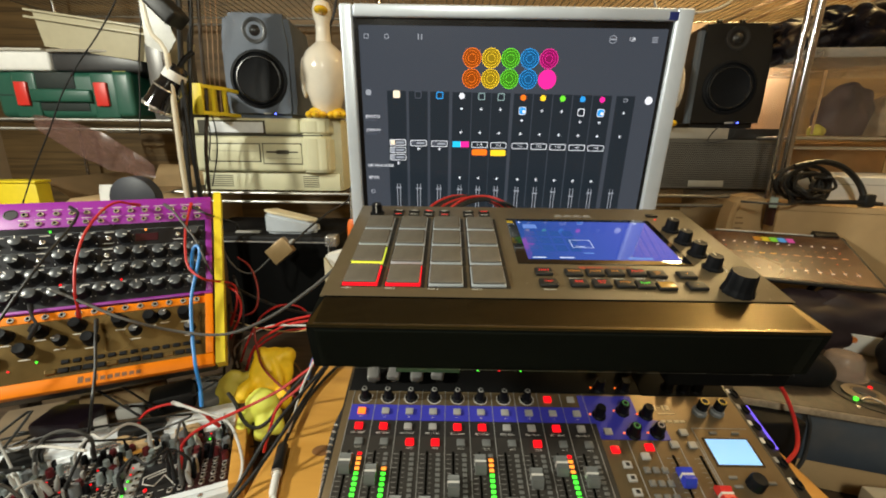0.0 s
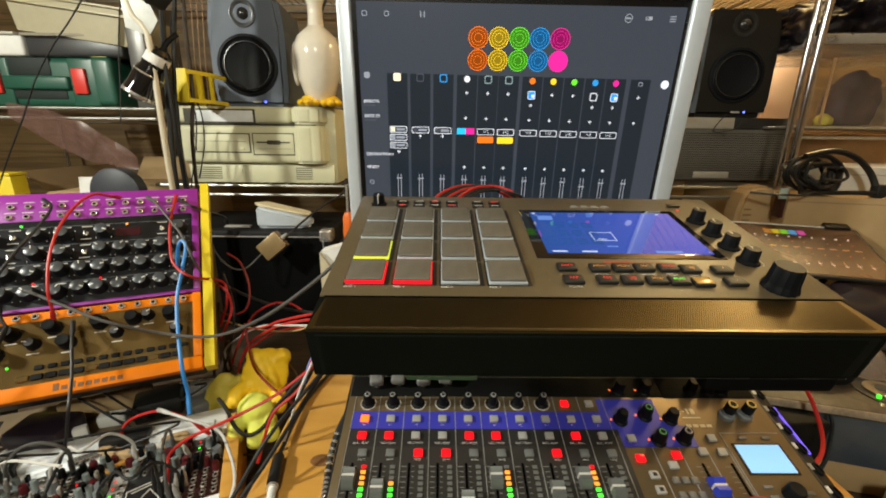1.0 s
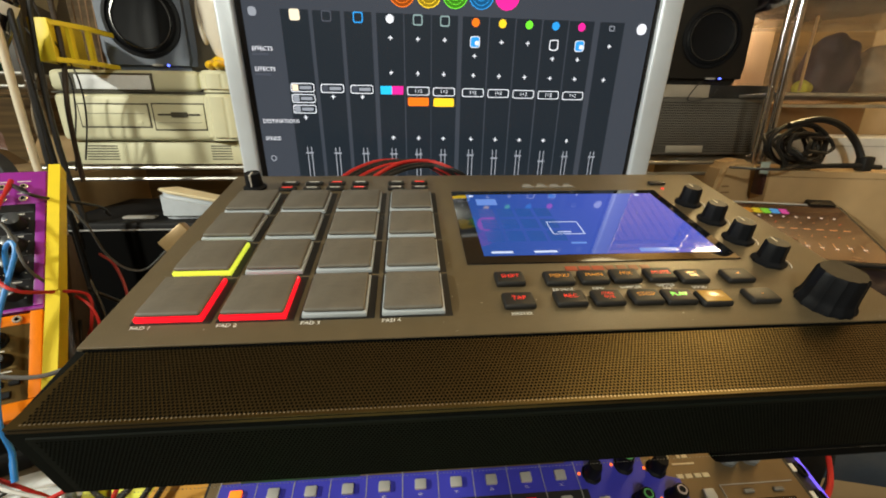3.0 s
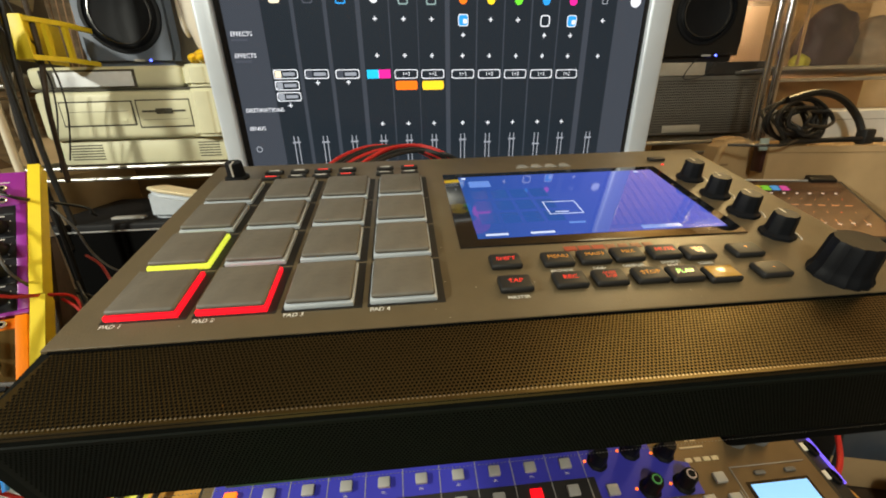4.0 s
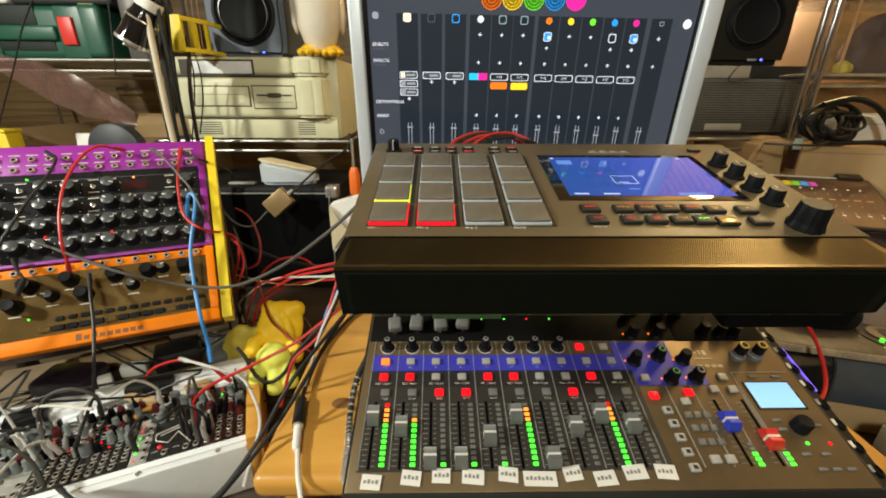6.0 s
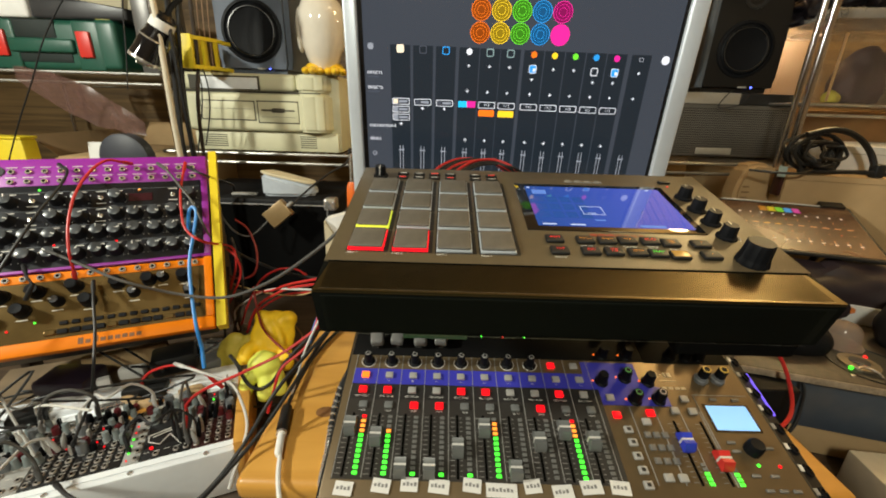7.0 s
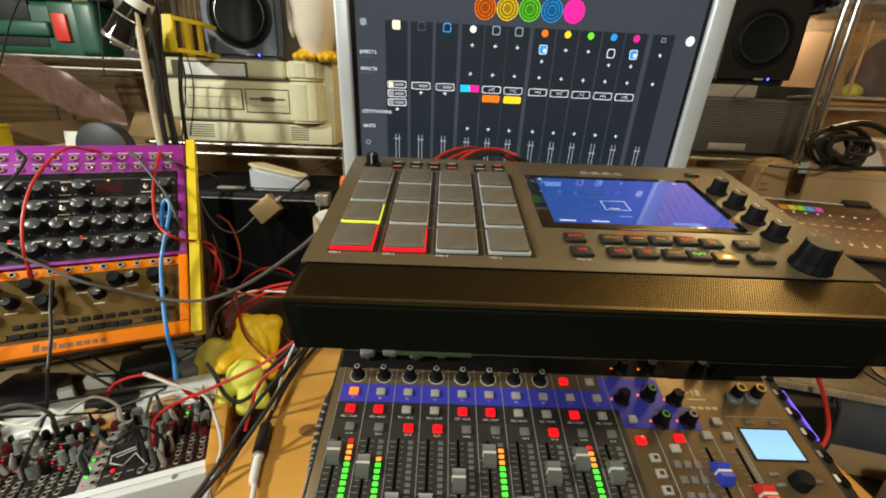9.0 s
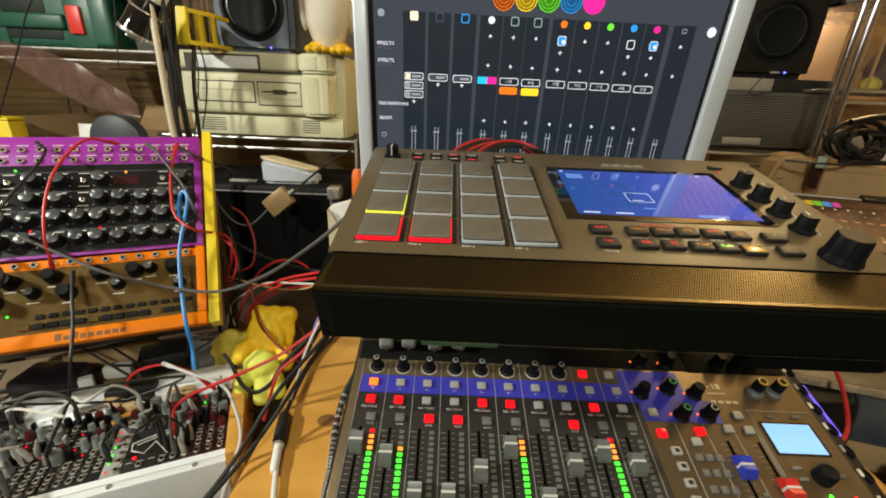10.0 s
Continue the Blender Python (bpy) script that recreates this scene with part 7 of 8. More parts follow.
part("contact", lathe(B(), [(0.0035, 0.0112), (0.003, 0.0135), (0.0004, 0.014)], 12, pose(0.128, 0.018, 0)), CHROME, pl)
part("knob", lathe(B(), [(0.010, 0.0112), (0.008, 0.022), (0.0004, 0.023)], 20, pose(0.27, 0.16, 0)), KNOB, pl)
for k in range(5):
    part("component", box(B(), (-0.03 + 0.028 * k, 0.05 + 0.014 * (k % 3), 0.0112), (-0.012 + 0.028 * k, 0.075 + 0.016 * (k % 2), 0.018 + 0.004 * (k % 3)), 0.001), (BLACK, CARDIN, KNOB)[k % 3], pl)
solo("brown_pouch", box(B(), (0.60, 0.90, 0.8745), (0.80, 0.955, 0.955), 0.012, 3), mat("brown_leather", (0.07, 0.05, 0.038), 0.55, vary=0.3, bump=0.3), "brown leather pouch behind the disc player", "pouch").location.y = -0.11
wc = thing("medicine_carton", "small white carton with an orange spot on the player", "box", pose(0.742, 0.738, 0.8925, 0, 0, -34))
part("carton", box(B(), (0, 0, 0), (0.075, 0.05, 0.032), 0.001), PAPER, wc)
part("spot", lathe(B(), [(0.0055, 0), (0.0055, 0.0006)], 20, pose(0.022, -0.0002, 0.022, 90, 0, 0)), mat("orange_spot", (0.75, 0.22, 0.04), 0.5), wc)
lumpy("headphones_pouch", 4.4, (0.055, 0.05, 0.06), mat("black_cloth_bag", (0.008, 0.008, 0.012), 0.6, vary=0.3), "black soft pouch standing on the player", "pouch", pose(0.796, 0.655, 0.925), 12, 0.25)
cp = thing("clear_cup", "clear plastic blister cup beside the sampler", "cup", pose(0.682, 0.658, 0.8925))
part("cup_wall", lathe(B(), [(0.025, 0.0), (0.026, 0.004), (0.0235, 0.026), (0.018, 0.033), (0.0004, 0.034)], 28), mat("clear_cup_plastic", (0.42, 0.33, 0.28), 0.14, alpha=0.5), cp)
part("flange", lathe(B(), [(0.031, 0.0), (0.031, 0.0016), (0.026, 0.0018)], 28), MATS["clear_cup_plastic"], cp)
wx = thing("white_box", "white cardboard box on the table beside the mixer", "box", pose(0.600, 0.385, 0.7555, 0, 0, -6))
part("carton", box(B(), (0, 0, 0), (0.26, 0.15, 0.050), 0.002), mat("cream_carton", (0.62, 0.54, 0.40), 0.6), wx)
part("lid_line", box(B(), (0.001, -0.0006, 0.036), (0.259, 0.0005, 0.037)), CARDIN, wx)

# Black box added so that the grey box's left end stays dark.
solo("power_brick", box(B(), (0.488, 0.556, 0.7556), (0.550, 0.600, 0.8790), 0.004, 3), mat("fill_box_black", (0.004, 0.004, 0.005), 0.6, spec=0.2), "black box added to darken the end of the grey box", "power supply")
lumpy("cable_pouch", 2.9, (0.050, 0.030, 0.034), mat("black_soft_cloth", (0.006, 0.006, 0.007), 0.7, vary=0.3, spec=0.2), "black soft cable pouch under the end of the sampler", "pouch", pose(0.588, 0.650, 0.9110, 0, 0, -16), 16, 0.3)
rl = thing("tape_roll", "white paper roll standing behind the sampler", "roll", pose(0.724, 0.800, 0.8925))
part("roll", lathe(B(), [(0.030, 0.0), (0.031, 0.002), (0.031, 0.056), (0.030, 0.058), (0.018, 0.058), (0.018, 0.002)], 36), PAPER, rl)
part("core", lathe(B(), [(0.0178, 0.001), (0.0178, 0.0575), (0.0165, 0.0575), (0.0165, 0.001)], 28), CARD, rl, "cardboard core")
bg = thing("paper_bag", "brown paper bag with rounded top standing by the shelf posts", "bag")
bm = B()
prism(bm, [(0.708, 0.756), (0.800, 0.756), (0.804, 1.060), (0.794, 1.105), (0.772, 1.121), (0.742, 1.122), (0.722, 1.112), (0.710, 1.070)], 1.000, 1.050, Matrix(((1, 0, 0, 0), (0, 0, 1, 0), (0, 1, 0, 0), (0, 0, 0, 1))))
bmesh.ops.bevel(bm, geom=bm.edges[:], offset=0.008, segments=3, affect="EDGES")
part("bag", bm, CARD, bg)
for j in range(3):
    part("print_bar", box(B(), (0.722, 0.9992, 1.045 + 0.012 * j), (0.737 + 0.003 * (j % 2), 0.9998, 1.0485 + 0.012 * j)), CARDIN, bg)
dk = thing("clamp", "small dark red clamp with pale blue tag by shelf posts", "clamp")
part("jaw", box(B(), (0.770, 0.962, 1.060), (0.784, 0.985, 1.112), 0.003), mat("dark_red_steel", (0.045, 0.012, 0.010), 0.4), dk)
part("screw_arm", tube(B(), [(0.777, 0.972, 1.100), (0.800, 0.985, 1.098), (0.826, 1.043, 1.098)], 0.0035, 8, 3), STEEL, dk)
part("tag", box(B(), (0.757, 0.958, 1.100), (0.774, 0.9605, 1.122), 0.0006), mat("pale_blue_tag", (0.42, 0.52, 0.50), 0.5), dk, "pale blue tag")

# flat board and scraps on the boxes under the synthesizers
solo("cardboard_sheet", box(B(), (-0.31, -0.052, 0.0603), (0.030, 0.150, 0.0633), 0.0006), mat("grey_board", (0.17, 0.12, 0.07), 0.7, vary=0.25, scale=30, stain=0.3), "grey-brown cardboard sheet lying on small boxes", "cardboard", at=RF)
for u, v, w, d_, h, ang, m, lab, cat in ((-0.155, -0.020, 0.034, 0.014, 0.012, 12, CHROME, "small chrome connector on the cardboard sheet", "connector"), (-0.180, -0.040, 0.020, 0.010, 0.010, -20, CHROME, "small chrome plug on the cardboard sheet", "connector"),
        (-0.110, -0.046, 0.050, 0.009, 0.007, 38, DESKTOP, "thin wooden stick on the cardboard sheet", "stick"), (-0.085, -0.040, 0.045, 0.008, 0.006, 44, PAPER, "pale stick on the cardboard sheet", "stick"),
        (-0.245, -0.018, 0.040, 0.026, 0.020, 8, BLACK, "black plastic plug housing on the cardboard sheet", "plug"), (-0.130, -0.004, 0.055, 0.022, 0.022, -6, BLACK, "black power plug on the cardboard sheet", "plug"),
        (-0.055, -0.030, 0.030, 0.022, 0.012, 20, CARD, "small cardboard scrap on the sheet", "cardboard"), (-0.275, -0.048, 0.060, 0.018, 0.004, 5, CARD, "cardboard flap on the sheet", "cardboard"),
        (-0.150, 0.060, 0.034, 0.016, 0.018, -8, PAPER, "white plastic connector on the cardboard sheet", "connector"), (-0.165, 0.030, 0.016, 0.012, 0.024, 14, PAPER, "small white plug standing on the cardboard sheet", "plug"),
        (-0.105, 0.045, 0.060, 0.045, 0.030, 6, BLACK, "black power supply on the cardboard sheet", "power supply"), (-0.240, 0.040, 0.070, 0.050, 0.034, -20, mat("dark_plum_plastic", (0.02, 0.012, 0.02), 0.4), "dark plum plastic box on the cardboard sheet", "box"),
        (-0.200, 0.090, 0.110, 0.012, 0.030, 4, CARD, "folded cardboard strip standing on the sheet", "cardboard"), (-0.060, 0.095, 0.050, 0.020, 0.022, -15, CHROME, "metal bracket on the cardboard sheet", "bracket"),
        (-0.130, -0.008, 0.050, 0.010, 0.016, -34, CARD, "small brown wooden wedge on the sheet", "wedge"), (-0.030, 0.030, 0.030, 0.030, 0.020, 25, mat("clutter_grey", (0.12, 0.12, 0.12), 0.5), "grey plastic cap on the cardboard sheet", "cap")):
    solo("scrap", box(B(), (0, 0, 0), (w, d_, h), min(h, d_) * 0.2, 2), m, lab, cat, at=RF @ pose(u, v, 0.0634, 0, 0, ang))

lumpy("dark_bag", 4.4, (0.125, 0.055, 0.060), mat("dark_plum_cloth", (0.020, 0.010, 0.012), 0.6, vary=0.4, bump=0.3, bump_scale=60), "dark plum cloth bag slumped behind the disc player", "bag", pose(0.775, 0.775, 0.9250, 0, 0, -20), 13, 0.3)
pk = thing("paper_packet", "white and orange paper packet lying on the slab", "packet", PLM @ pose(0.250, 0.175, 0.8920, 0, 0, -24))
part("packet", box(B(), (0, 0, 0), (0.07, 0.045, 0.016), 0.003), PAPER, pk)
part("orange_print", box(B(), (0.012, 0.010, 0.0158), (0.032, 0.026, 0.0164)), ORANGE, pk)
# upright wires between the shelf post and the grey speaker
for k in range(4):
    hw = thing("upright_wire", "thin copper-brown wire running up to the overhead shelf", "wire", group="upright wires")
    part("strand", tube(B(), [(-0.604 + 0.013 * k, 1.30, 1.2790), (-0.600 + 0.0135 * k, 1.30, 1.40), (-0.592 + 0.0145 * k, 1.30, 1.53), (-0.587 + 0.0145 * k, 1.30, 1.6405)], 0.0012, 6, 4), mat("copper_wire", (0.55, 0.34, 0.20), 0.35, metal=0.6), hw)
    part("clamp", box(B(), (-0.590 + 0.0145 * k, 1.297, 1.634), (-0.584 + 0.0145 * k, 1.303, 1.6420), 0.0006, 1), STEEL, hw)

# ---- cables ----
RED = mat("cable_red", (0.50, 0.02, 0.018), 0.45, vary=0.1)
BLK = mat("cable_black", (0.012, 0.012, 0.013), 0.5, vary=0.2)
GREYC = mat("cable_grey", (0.075, 0.072, 0.068), 0.5, vary=0.1)
BLUEC2 = mat("cable_blue", (0.03, 0.22, 0.62), 0.42, vary=0.08)
WHTC = mat("cable_white", (0.58, 0.57, 0.55), 0.45, vary=0.08)
YELC = mat("cable_cream", (0.48, 0.36, 0.16), 0.5, vary=0.1)


def cable(name, label, r, material, pts, ends=False):
    """A cord of its own; patch cables carry a moulded plug at each end."""
    ob = thing(name, label, "cable")
    part("cord", tube(B(), pts, r, 8, 7), material, ob)
    if ends:
        for a, c in ((0, 1), (-1, -2)):
            p, q = Vector(pts[a]), Vector(pts[c])
            way = (q - p).normalized()
            m = Matrix.Translation(p) @ way.to_track_quat("Z", "Y").to_matrix().to_4x4()
            part("plug", lathe(B(), [(0.0026, -0.004), (0.0028, 0.012), (0.0022, 0.016), (r, 0.020)], 14, m), material, ob)
    return ob


cable("patch_cable", "red patch cable plugged into the purple synthesizer", 0.0018, RED, [(-0.414, 0.735, 1.124), (-0.411, 0.715, 1.129), (-0.419, 0.7, 1.133), (-0.427, 0.679, 1.122), (-0.428, 0.646, 1.096), (-0.422, 0.618, 1.064), (-0.413, 0.598, 1.031), (-0.413, 0.597, 1.008), (-0.419, 0.601, 0.988)], True)
cable("patch_cable", "red patch cable hanging beside the yellow rack end", 0.0018, RED, [(-0.346, 0.761, 1.121), (-0.33, 0.716, 1.094), (-0.317, 0.687, 1.066), (-0.301, 0.665, 1.044), (-0.274, 0.656, 1.029), (-0.275, 0.73, 0.994), (-0.268, 0.72, 0.964), (-0.282, 0.72, 0.928)], True)
cable("patch_cable", "grey patch cable across the purple synthesizer", 0.0016, GREYC, [(-0.379, 0.748, 1.122), (-0.354, 0.727, 1.117), (-0.323, 0.709, 1.091), (-0.304, 0.698, 1.072), (-0.285, 0.684, 1.041), (-0.302, 0.74, 0.982), (-0.288, 0.72, 0.954)], True)
cable("patch_cable", "bright blue patch cable hanging over both synthesizers", 0.0024, BLUEC2, [(-0.315, 0.693, 1.036), (-0.31, 0.692, 1.06), (-0.305, 0.695, 1.069), (-0.297, 0.689, 1.061), (-0.292, 0.664, 1.033), (-0.288, 0.639, 1.002), (-0.273, 0.608, 0.963), (-0.257, 0.582, 0.932), (-0.254, 0.58, 0.903), (-0.249, 0.57, 0.883)], True)
cable("patch_cable", "black patch cable plugged into the purple synthesizer", 0.0018, BLK, [(-0.491, 0.702, 1.124), (-0.464, 0.682, 1.119), (-0.456, 0.656, 1.103), (-0.456, 0.612, 1.073), (-0.458, 0.566, 1.034), (-0.467, 0.532, 0.995), (-0.479, 0.502, 0.969), (-0.497, 0.484, 0.958)], True)
cable("patch_cable", "black patch cable behind the purple synthesizer", 0.0018, BLK, [(-0.341, 0.759, 1.117), (-0.309, 0.745, 1.108), (-0.33, 0.86, 1.072), (-0.347, 0.9, 1.052)], True)
cable("audio_cable", "long grey audio cable hanging from synthesizer to sampler", 0.0019, GREYC, [(-0.461, 0.614, 1.024), (-0.437, 0.603, 1.025), (-0.389, 0.591, 1.013), (-0.333, 0.579, 0.999), (-0.282, 0.6, 0.973), (-0.21, 0.58, 0.981), (-0.138, 0.55, 1.018), (-0.076, 0.53, 1.064), (-0.039, 0.52, 1.097)])
cable("patch_cable", "black cable hanging down from the orange synthesizer", 0.0018, BLK, [(-0.397, 0.602, 0.985), (-0.378, 0.574, 0.969), (-0.363, 0.55, 0.944), (-0.347, 0.52, 0.918), (-0.364, 0.52, 0.867), (-0.345, 0.473, 0.855), (-0.361, 0.479, 0.832)], True)
cable("patch_cable", "black cable loop in front of the orange synthesizer", 0.0018, BLK, [(-0.475, 0.595, 1.009), (-0.453, 0.575, 1.004), (-0.445, 0.57, 0.994), (-0.453, 0.567, 0.98)], True)
cable("patch_cable", "red patch cable from the modular case to the sampler", 0.0019, RED, [(-0.251, 0.516, 0.832), (-0.255, 0.53, 0.85), (-0.223, 0.52, 0.883), (-0.172, 0.52, 0.91), (-0.13, 0.54, 0.925), (-0.101, 0.56, 0.941), (-0.071, 0.58, 0.959), (-0.056, 0.6, 0.964)], True)
cable("patch_cable", "red patch cable looping over the modular case", 0.0019, RED, [(-0.354, 0.581, 0.826), (-0.344, 0.578, 0.85), (-0.327, 0.58, 0.865), (-0.297, 0.586, 0.87), (-0.257, 0.577, 0.865), (-0.24, 0.583, 0.84)], True)
cable("patch_cable", "white patch cable looping over the end of the modular case", 0.0018, WHTC, [(-0.294, 0.581, 0.875), (-0.247, 0.559, 0.88), (-0.207, 0.552, 0.87), (-0.177, 0.52, 0.869), (-0.163, 0.5, 0.85), (-0.164, 0.48, 0.829), (-0.17, 0.46, 0.801)], True)
cable("patch_cable", "grey patch cable arching over the modular case", 0.0021, GREYC, [(-0.431, 0.513, 0.832), (-0.416, 0.506, 0.86), (-0.399, 0.508, 0.88), (-0.376, 0.512, 0.885), (-0.358, 0.518, 0.87), (-0.371, 0.53, 0.832)], True)
cable("patch_cable", "white patch cable arching from the modular case", 0.0022, WHTC, [(-0.472, 0.452, 0.832), (-0.517, 0.494, 0.86), (-0.53, 0.506, 0.88), (-0.51, 0.515, 0.89), (-0.478, 0.507, 0.88), (-0.467, 0.5, 0.86), (-0.483, 0.513, 0.832)], True)
cable("patch_cable", "pale patch cable across the modular case", 0.0016, WHTC, [(-0.376, 0.475, 0.832), (-0.378, 0.471, 0.85), (-0.381, 0.453, 0.86), (-0.362, 0.4, 0.87), (-0.354, 0.362, 0.87), (-0.373, 0.352, 0.86)], True)
cable("patch_cable", "black cable lying along the front of the modular case", 0.0021, BLK, [(-0.335, 0.429, 0.832), (-0.292, 0.402, 0.85), (-0.251, 0.388, 0.85), (-0.216, 0.391, 0.84), (-0.201, 0.411, 0.82), (-0.172, 0.42, 0.836), (-0.142, 0.45, 0.87), (-0.115, 0.48, 0.915), (-0.093, 0.52, 0.936), (-0.054, 0.58, 0.969)], True)
cable("audio_cable", "black audio cable of the bundle beside the sampler", 0.0022, BLK, [(-0.049, 0.6, 0.985), (-0.069, 0.58, 0.952), (-0.092, 0.55, 0.922), (-0.108, 0.5, 0.901), (-0.125, 0.46, 0.881), (-0.144, 0.42, 0.867), (-0.16, 0.38, 0.862), (-0.171, 0.34, 0.866)])
cable("audio_cable", "white and violet audio cable of the bundle beside the sampler", 0.0014, WHTC, [(-0.053, 0.58, 1.036), (-0.064, 0.57, 1.009), (-0.082, 0.56, 0.97), (-0.098, 0.54, 0.934), (-0.108, 0.53, 0.900), (-0.118, 0.53, 0.872)])
cable("audio_cable", "red audio cable of the bundle beside the sampler", 0.0018, RED, [(-0.049, 0.62, 1.035), (-0.074, 0.6, 1.009), (-0.085, 0.58, 0.977), (-0.099, 0.55, 0.934), (-0.125, 0.53, 0.913), (-0.135, 0.52, 0.886), (-0.146, 0.52, 0.852)])
cable("audio_cable", "blue audio cable end beside the sampler", 0.0024, BLUEC2, [(-0.07, 0.6, 0.995), (-0.082, 0.59, 0.972), (-0.095, 0.58, 0.95), (-0.104, 0.57, 0.923)])
cable("usb_cable", "thin grey cable hanging from the adapter", 0.0018, GREYC, [(-0.322, 0.985, 0.969), (-0.348, 0.97, 0.942), (-0.364, 0.96, 0.936), (-0.383, 0.95, 0.948), (-0.399, 0.94, 0.98), (-0.405, 0.93, 1.025), (-0.428, 0.93, 1.06)])
cable("usb_cable", "black cable running up from the adapter to the shelf", 0.0024, BLK, [(-0.277, 0.985, 0.995), (-0.248, 1.03, 1.026), (-0.21, 1.08, 1.058), (-0.175, 1.12, 1.08), (-0.17, 1.14, 1.113)])
cable("audio_cable", "dark cable sagging behind the sampler", 0.0027, BLK, [(-0.341, 0.8, 0.978), (-0.283, 0.8, 0.946), (-0.216, 0.78, 0.931), (-0.144, 0.74, 0.939), (-0.076, 0.68, 0.969)])
cable("audio_cable", "red cable arching behind the yellow gloves", 0.0019, RED, [(-0.274, 0.74, 0.842), (-0.255, 0.74, 0.871), (-0.206, 0.74, 0.904), (-0.151, 0.72, 0.922), (-0.095, 0.68, 0.944)])
cable("audio_cable", "red cable arching in front of the black cabinet", 0.0019, RED, [(-0.285, 0.78, 0.874), (-0.259, 0.78, 0.914), (-0.225, 0.78, 0.936), (-0.194, 0.78, 0.937), (-0.172, 0.77, 0.93)])
cable("audio_cable", "pale thin cable above the yellow gloves", 0.0014, YELC, [(-0.293, 0.74, 0.925), (-0.236, 0.74, 0.909), (-0.17, 0.72, 0.916), (-0.117, 0.7, 0.943), (-0.073, 0.66, 0.974)])
cable("audio_cable", "dark cable hanging down behind the gloves", 0.0021, BLK, [(-0.281, 0.72, 0.964), (-0.277, 0.7, 0.921), (-0.284, 0.69, 0.874), (-0.281, 0.68, 0.832), (-0.269, 0.67, 0.822)])
cable("audio_cable", "red cable bending up behind the golden glove", 0.0020, RED, [(-0.255, 0.700, 0.854), (-0.241, 0.700, 0.888), (-0.225, 0.700, 0.910), (-0.192, 0.680, 0.936), (-0.145, 0.640, 0.969), (-0.060, 0.600, 1.000)])
cable("audio_cable", "second red cable beside the golden glove", 0.0018, RED, [(-0.265, 0.705, 0.866), (-0.251, 0.705, 0.900), (-0.232, 0.700, 0.927), (-0.189, 0.672, 0.948), (-0.149, 0.640, 0.974), (-0.058, 0.600, 1.010)])
cable("audio_cable", "dark red cable crossing the golden glove", 0.0017, mat("cable_dark_red", (0.20, 0.015, 0.012), 0.45), [(-0.234, 0.700, 0.939), (-0.218, 0.672, 0.908), (-0.200, 0.648, 0.892), (-0.162, 0.612, 0.887), (-0.128, 0.590, 0.880)])
cable("audio_cable", "pale grey cable hooked over the gloves", 0.0016, WHTC, [(-0.280, 0.720, 0.846), (-0.282, 0.720, 0.867), (-0.280, 0.720, 0.884), (-0.252, 0.710, 0.909), (-0.216, 0.690, 0.935), (-0.184, 0.670, 0.951), (-0.146, 0.640, 0.966), (-0.062, 0.600, 0.985)])
cable("audio_cable", "black cable looping under the lime glove", 0.0026, BLK, [(-0.236, 0.610, 0.872), (-0.221, 0.600, 0.862), (-0.207, 0.590, 0.842), (-0.186, 0.580, 0.838), (-0.164, 0.580, 0.852), (-0.146, 0.585, 0.880), (-0.110, 0.590, 0.920)])
cable("audio_cable", "red cable hanging beside the yellow rack end", 0.0018, RED, [(-0.300, 0.700, 0.858), (-0.290, 0.700, 0.884), (-0.268, 0.700, 0.924), (-0.262, 0.720, 0.952), (-0.265, 0.720, 0.981), (-0.282, 0.725, 0.993)])
cable("audio_cable", "dark red cable looped before the black cabinet", 0.0017, MATS["cable_dark_red"], [(-0.305, 0.740, 0.948), (-0.279, 0.740, 0.934), (-0.249, 0.740, 0.945), (-0.250, 0.760, 0.977), (-0.270, 0.780, 1.010), (-0.300, 0.800, 1.020)])
cable("audio_cable", "black cable drooping to the gloves", 0.0020, BLK, [(-0.290, 0.760, 1.000), (-0.272, 0.745, 0.950), (-0.268, 0.720, 0.900), (-0.272, 0.690, 0.860), (-0.262, 0.655, 0.835)])
cable("power_cable", "thick red cable looping beside the mixer", 0.0024, RED, [(0.500, 0.6, 0.950), (0.517, 0.59, 0.931), (0.524, 0.57, 0.911), (0.526, 0.55, 0.885), (0.516, 0.53, 0.869), (0.492, 0.51, 0.867), (0.469, 0.5, 0.866), (0.467, 0.52, 0.875), (0.462, 0.54, 0.891)])
cable("power_cable", "thick black cable looping beside the grey box", 0.0024, BLK, [(0.565, 0.582, 0.886), (0.567, 0.572, 0.868), (0.566, 0.567, 0.845), (0.560, 0.560, 0.826), (0.548, 0.553, 0.814), (0.530, 0.548, 0.812), (0.512, 0.546, 0.800)])
cable("hanging_cord", "thin black cord hanging in front of the toolbox", 0.0014, BLK, [(-0.57, 1.0, 1.64), (-0.57, 1.0, 1.532), (-0.596, 1.0, 1.482), (-0.642, 1.0, 1.425), (-0.688, 1.0, 1.377), (-0.737, 1.0, 1.316), (-0.778, 1.0, 1.248), (-0.837, 1.0, 1.157), (-0.882, 1.0, 1.081)])
cable("hanging_cord", "thin black cord hanging from the lamp", 0.0012, BLK, [(-0.527, 1.0, 1.64), (-0.527, 1.0, 1.522), (-0.545, 1.0, 1.452), (-0.563, 1.0, 1.378), (-0.575, 1.0, 1.301), (-0.588, 1.0, 1.232)])
cable("hanging_cord", "thick black cable hanging behind the lamp arm", 0.0055, BLK, [(-0.470, 1.03, 1.64), (-0.478, 1.025, 1.50), (-0.488, 1.02, 1.38), (-0.503, 1.02, 1.21), (-0.508, 1.02, 1.10), (-0.500, 1.03, 0.96)])
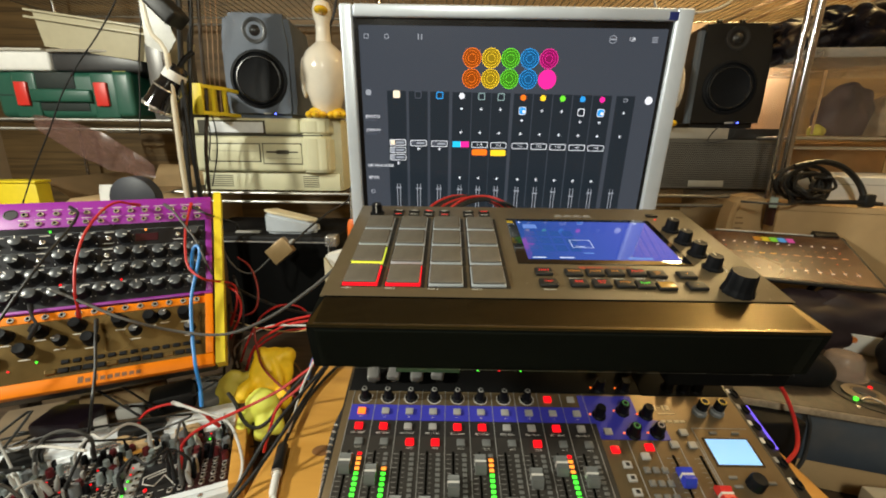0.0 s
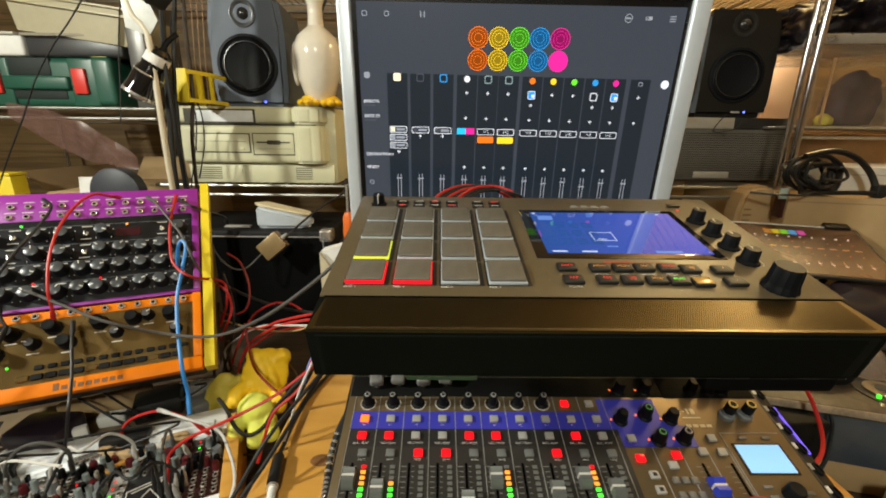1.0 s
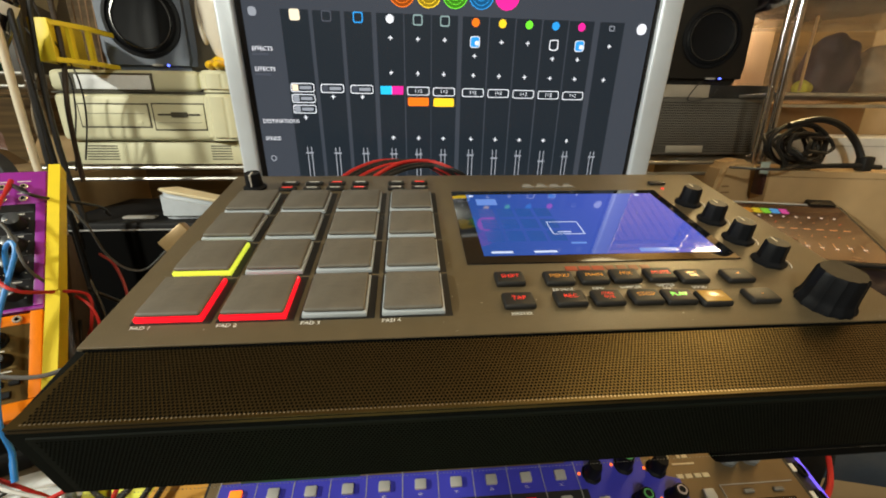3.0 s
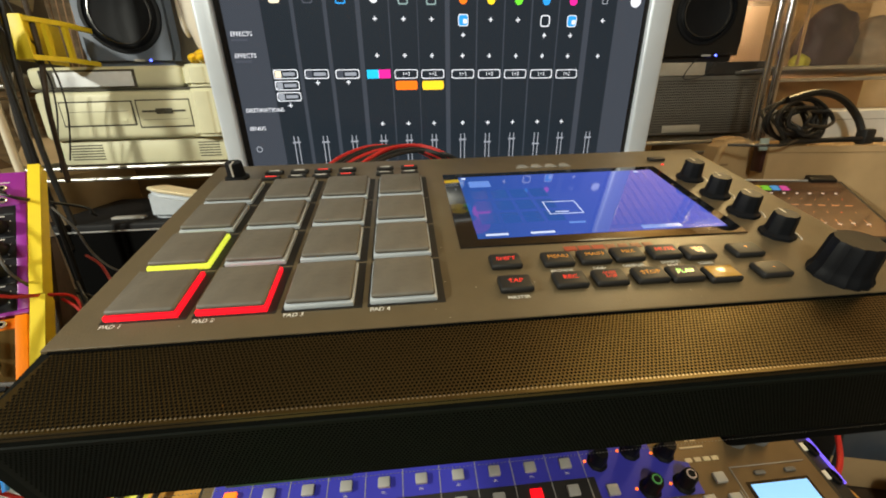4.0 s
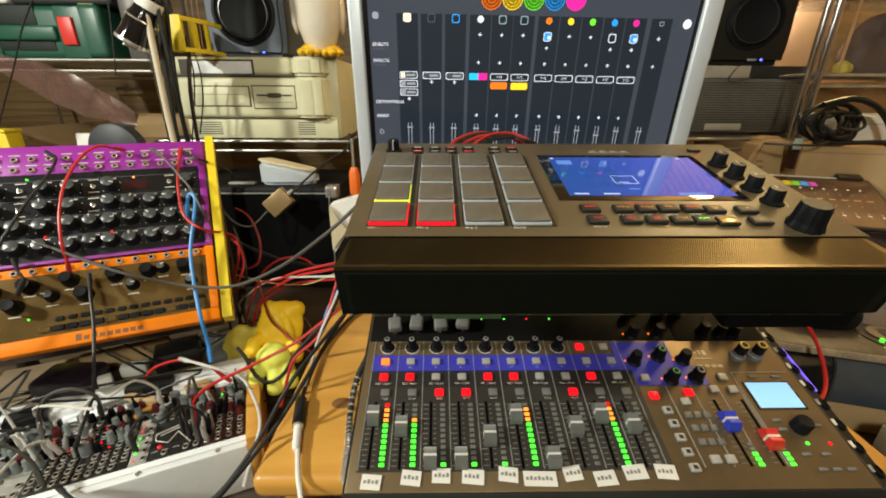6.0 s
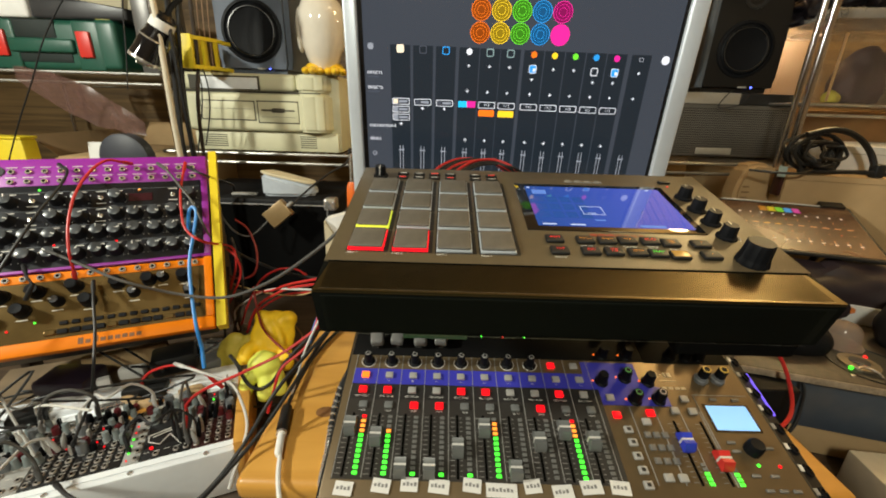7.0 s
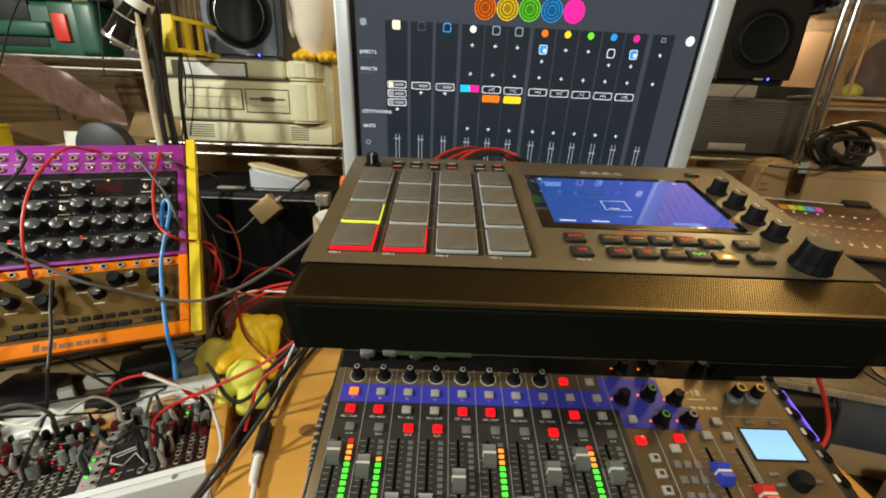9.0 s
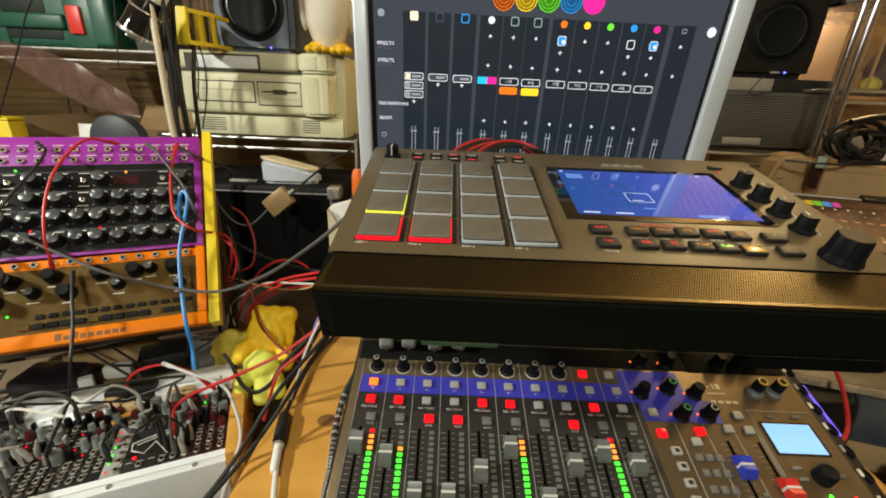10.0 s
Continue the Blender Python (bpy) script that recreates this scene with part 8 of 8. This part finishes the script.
cable("hanging_cord", "black cable hanging beside the lamp arm", 0.0045, BLK, [(-0.452, 1.03, 1.64), (-0.462, 1.035, 1.48), (-0.478, 1.03, 1.36), (-0.492, 1.03, 1.22), (-0.492, 1.03, 1.10), (-0.486, 1.04, 0.96)])
cable("hanging_cord", "dark brown cable hanging beside the old computer", 0.0040, mat("cable_brown", (0.035, 0.022, 0.014), 0.5), [(-0.436, 1.04, 1.64), (-0.452, 1.04, 1.42), (-0.462, 1.05, 1.30), (-0.478, 1.05, 1.20), (-0.484, 1.05, 1.08)])
cable("hanging_cord", "pale wire looped under the shelf end", 0.0020, mat("cable_tan", (0.22, 0.17, 0.11), 0.5), [(-0.512, 1.05, 1.262), (-0.528, 1.04, 1.20), (-0.526, 1.04, 1.13), (-0.512, 1.04, 1.05), (-0.500, 1.04, 0.98)])
cable("hanging_cord", "dark cable hanging behind the duck figure", 0.0036, BLK, [(-0.201, 1.25, 1.64), (-0.201, 1.25, 1.621), (-0.217, 1.25, 1.545), (-0.232, 1.25, 1.506), (-0.23, 1.25, 1.466)])
cable("hanging_cord", "thin cable hanging in front of the old computer", 0.0014, BLK, [(-0.514, 1.05, 1.342), (-0.49, 1.05, 1.295), (-0.47, 1.06, 1.265), (-0.479, 1.07, 1.209), (-0.496, 1.07, 1.144), (-0.514, 1.08, 1.095)])
cable("hanging_cord", "thin cable hanging in front of the old computer", 0.0014, BLK, [(-0.469, 1.05, 1.476), (-0.489, 1.05, 1.41), (-0.478, 1.05, 1.33), (-0.457, 1.06, 1.266), (-0.464, 1.07, 1.196), (-0.492, 1.08, 1.116)])
cable("cable_loop", "pale cable looping under the overhead shelf", 0.003, WHTC, [(0.618, 1.3, 1.64), (0.618, 1.3, 1.577), (0.679, 1.3, 1.564), (0.752, 1.3, 1.567), (0.808, 1.3, 1.588), (0.83, 1.3, 1.621)])
cable("cable_loop", "dark thin cable at the front of the amplifier", 0.0012, BLK, [(0.753, 1.16, 1.274), (0.735, 1.155, 1.257), (0.725, 1.155, 1.236), (0.748, 1.155, 1.234), (0.78, 1.155, 1.244), (0.797, 1.16, 1.267)])
cable("audio_cable", "red audio cable bent over the back of the sampler", 0.0018, RED, [(0.053, 0.605, 1.144), (0.064, 0.625, 1.151), (0.085, 0.64, 1.157), (0.109, 0.65, 1.156), (0.132, 0.65, 1.151), (0.149, 0.655, 1.14)])
cable("audio_cable", "black audio cable bent over the back of the sampler", 0.0018, BLK, [(0.057, 0.605, 1.144), (0.068, 0.625, 1.15), (0.089, 0.64, 1.156), (0.113, 0.65, 1.156), (0.135, 0.65, 1.15), (0.152, 0.655, 1.14)])
cable("audio_cable", "black audio cable bent over the back of the sampler", 0.0018, BLK, [(0.061, 0.605, 1.143), (0.073, 0.625, 1.15), (0.092, 0.64, 1.155), (0.116, 0.65, 1.155), (0.138, 0.65, 1.15), (0.155, 0.655, 1.14)])
cable("audio_cable", "red audio cable bent over the back of the sampler", 0.0018, RED, [(0.065, 0.605, 1.143), (0.077, 0.625, 1.149), (0.096, 0.64, 1.154), (0.12, 0.65, 1.154), (0.141, 0.65, 1.149), (0.157, 0.655, 1.14)])
cable("audio_cable", "black audio cable bent over the back of the sampler", 0.0018, BLK, [(0.069, 0.605, 1.143), (0.081, 0.625, 1.148), (0.1, 0.64, 1.153), (0.123, 0.65, 1.153), (0.144, 0.65, 1.149), (0.16, 0.655, 1.14)])
cable("audio_cable", "black audio cable bent over the back of the sampler", 0.0018, BLK, [(0.073, 0.605, 1.143), (0.085, 0.625, 1.148), (0.104, 0.64, 1.152), (0.127, 0.65, 1.153), (0.148, 0.65, 1.148), (0.163, 0.655, 1.14)])
cable("audio_cable", "red audio cable bent over the back of the sampler", 0.0018, RED, [(0.077, 0.605, 1.143), (0.09, 0.625, 1.15), (0.108, 0.64, 1.156), (0.131, 0.65, 1.156), (0.151, 0.65, 1.15), (0.165, 0.655, 1.14)])
cable("audio_cable", "black audio cable bent over the back of the sampler", 0.0018, BLK, [(0.081, 0.605, 1.142), (0.094, 0.625, 1.148), (0.112, 0.64, 1.153), (0.134, 0.65, 1.153), (0.154, 0.65, 1.148), (0.168, 0.655, 1.14)])
cable("audio_cable", "black audio cable bent over the back of the sampler", 0.0018, BLK, [(0.085, 0.605, 1.142), (0.098, 0.625, 1.147), (0.116, 0.64, 1.151), (0.138, 0.65, 1.151), (0.157, 0.65, 1.147), (0.171, 0.655, 1.139)])

rnd = random.Random(5)
for k in range(6):
    u0, v0 = rnd.uniform(EL + 0.02, -0.02), rnd.uniform(0.02, 0.11)
    u1, v1 = min(-0.01, max(EL + 0.01, u0 + rnd.uniform(-0.12, 0.12))), rnd.uniform(0.02, 0.11)
    h = rnd.uniform(0.03, 0.06)
    m = (WHTC, GREYC, BLK, GREYC, BLK, BLK, RED, GREYC)[k % 8]
    cable("patch_cable", ("white", "grey", "black", "grey", "black", "black", "red", "grey")[k % 8] + " short patch cable between two modules", 0.0017, m,
          [tuple(EF @ Vector(p)) for p in ((u0, v0, 0.006), (u0, v0, h * 0.6), (u0 * 0.75 + u1 * 0.25, v0 * 0.75 + v1 * 0.25, h), ((u0 + u1) / 2, (v0 + v1) / 2 - 0.02, h * 1.05), (u0 * 0.25 + u1 * 0.75, v0 * 0.25 + v1 * 0.75, h), (u1, v1, h * 0.6), (u1, v1, 0.006))], True)
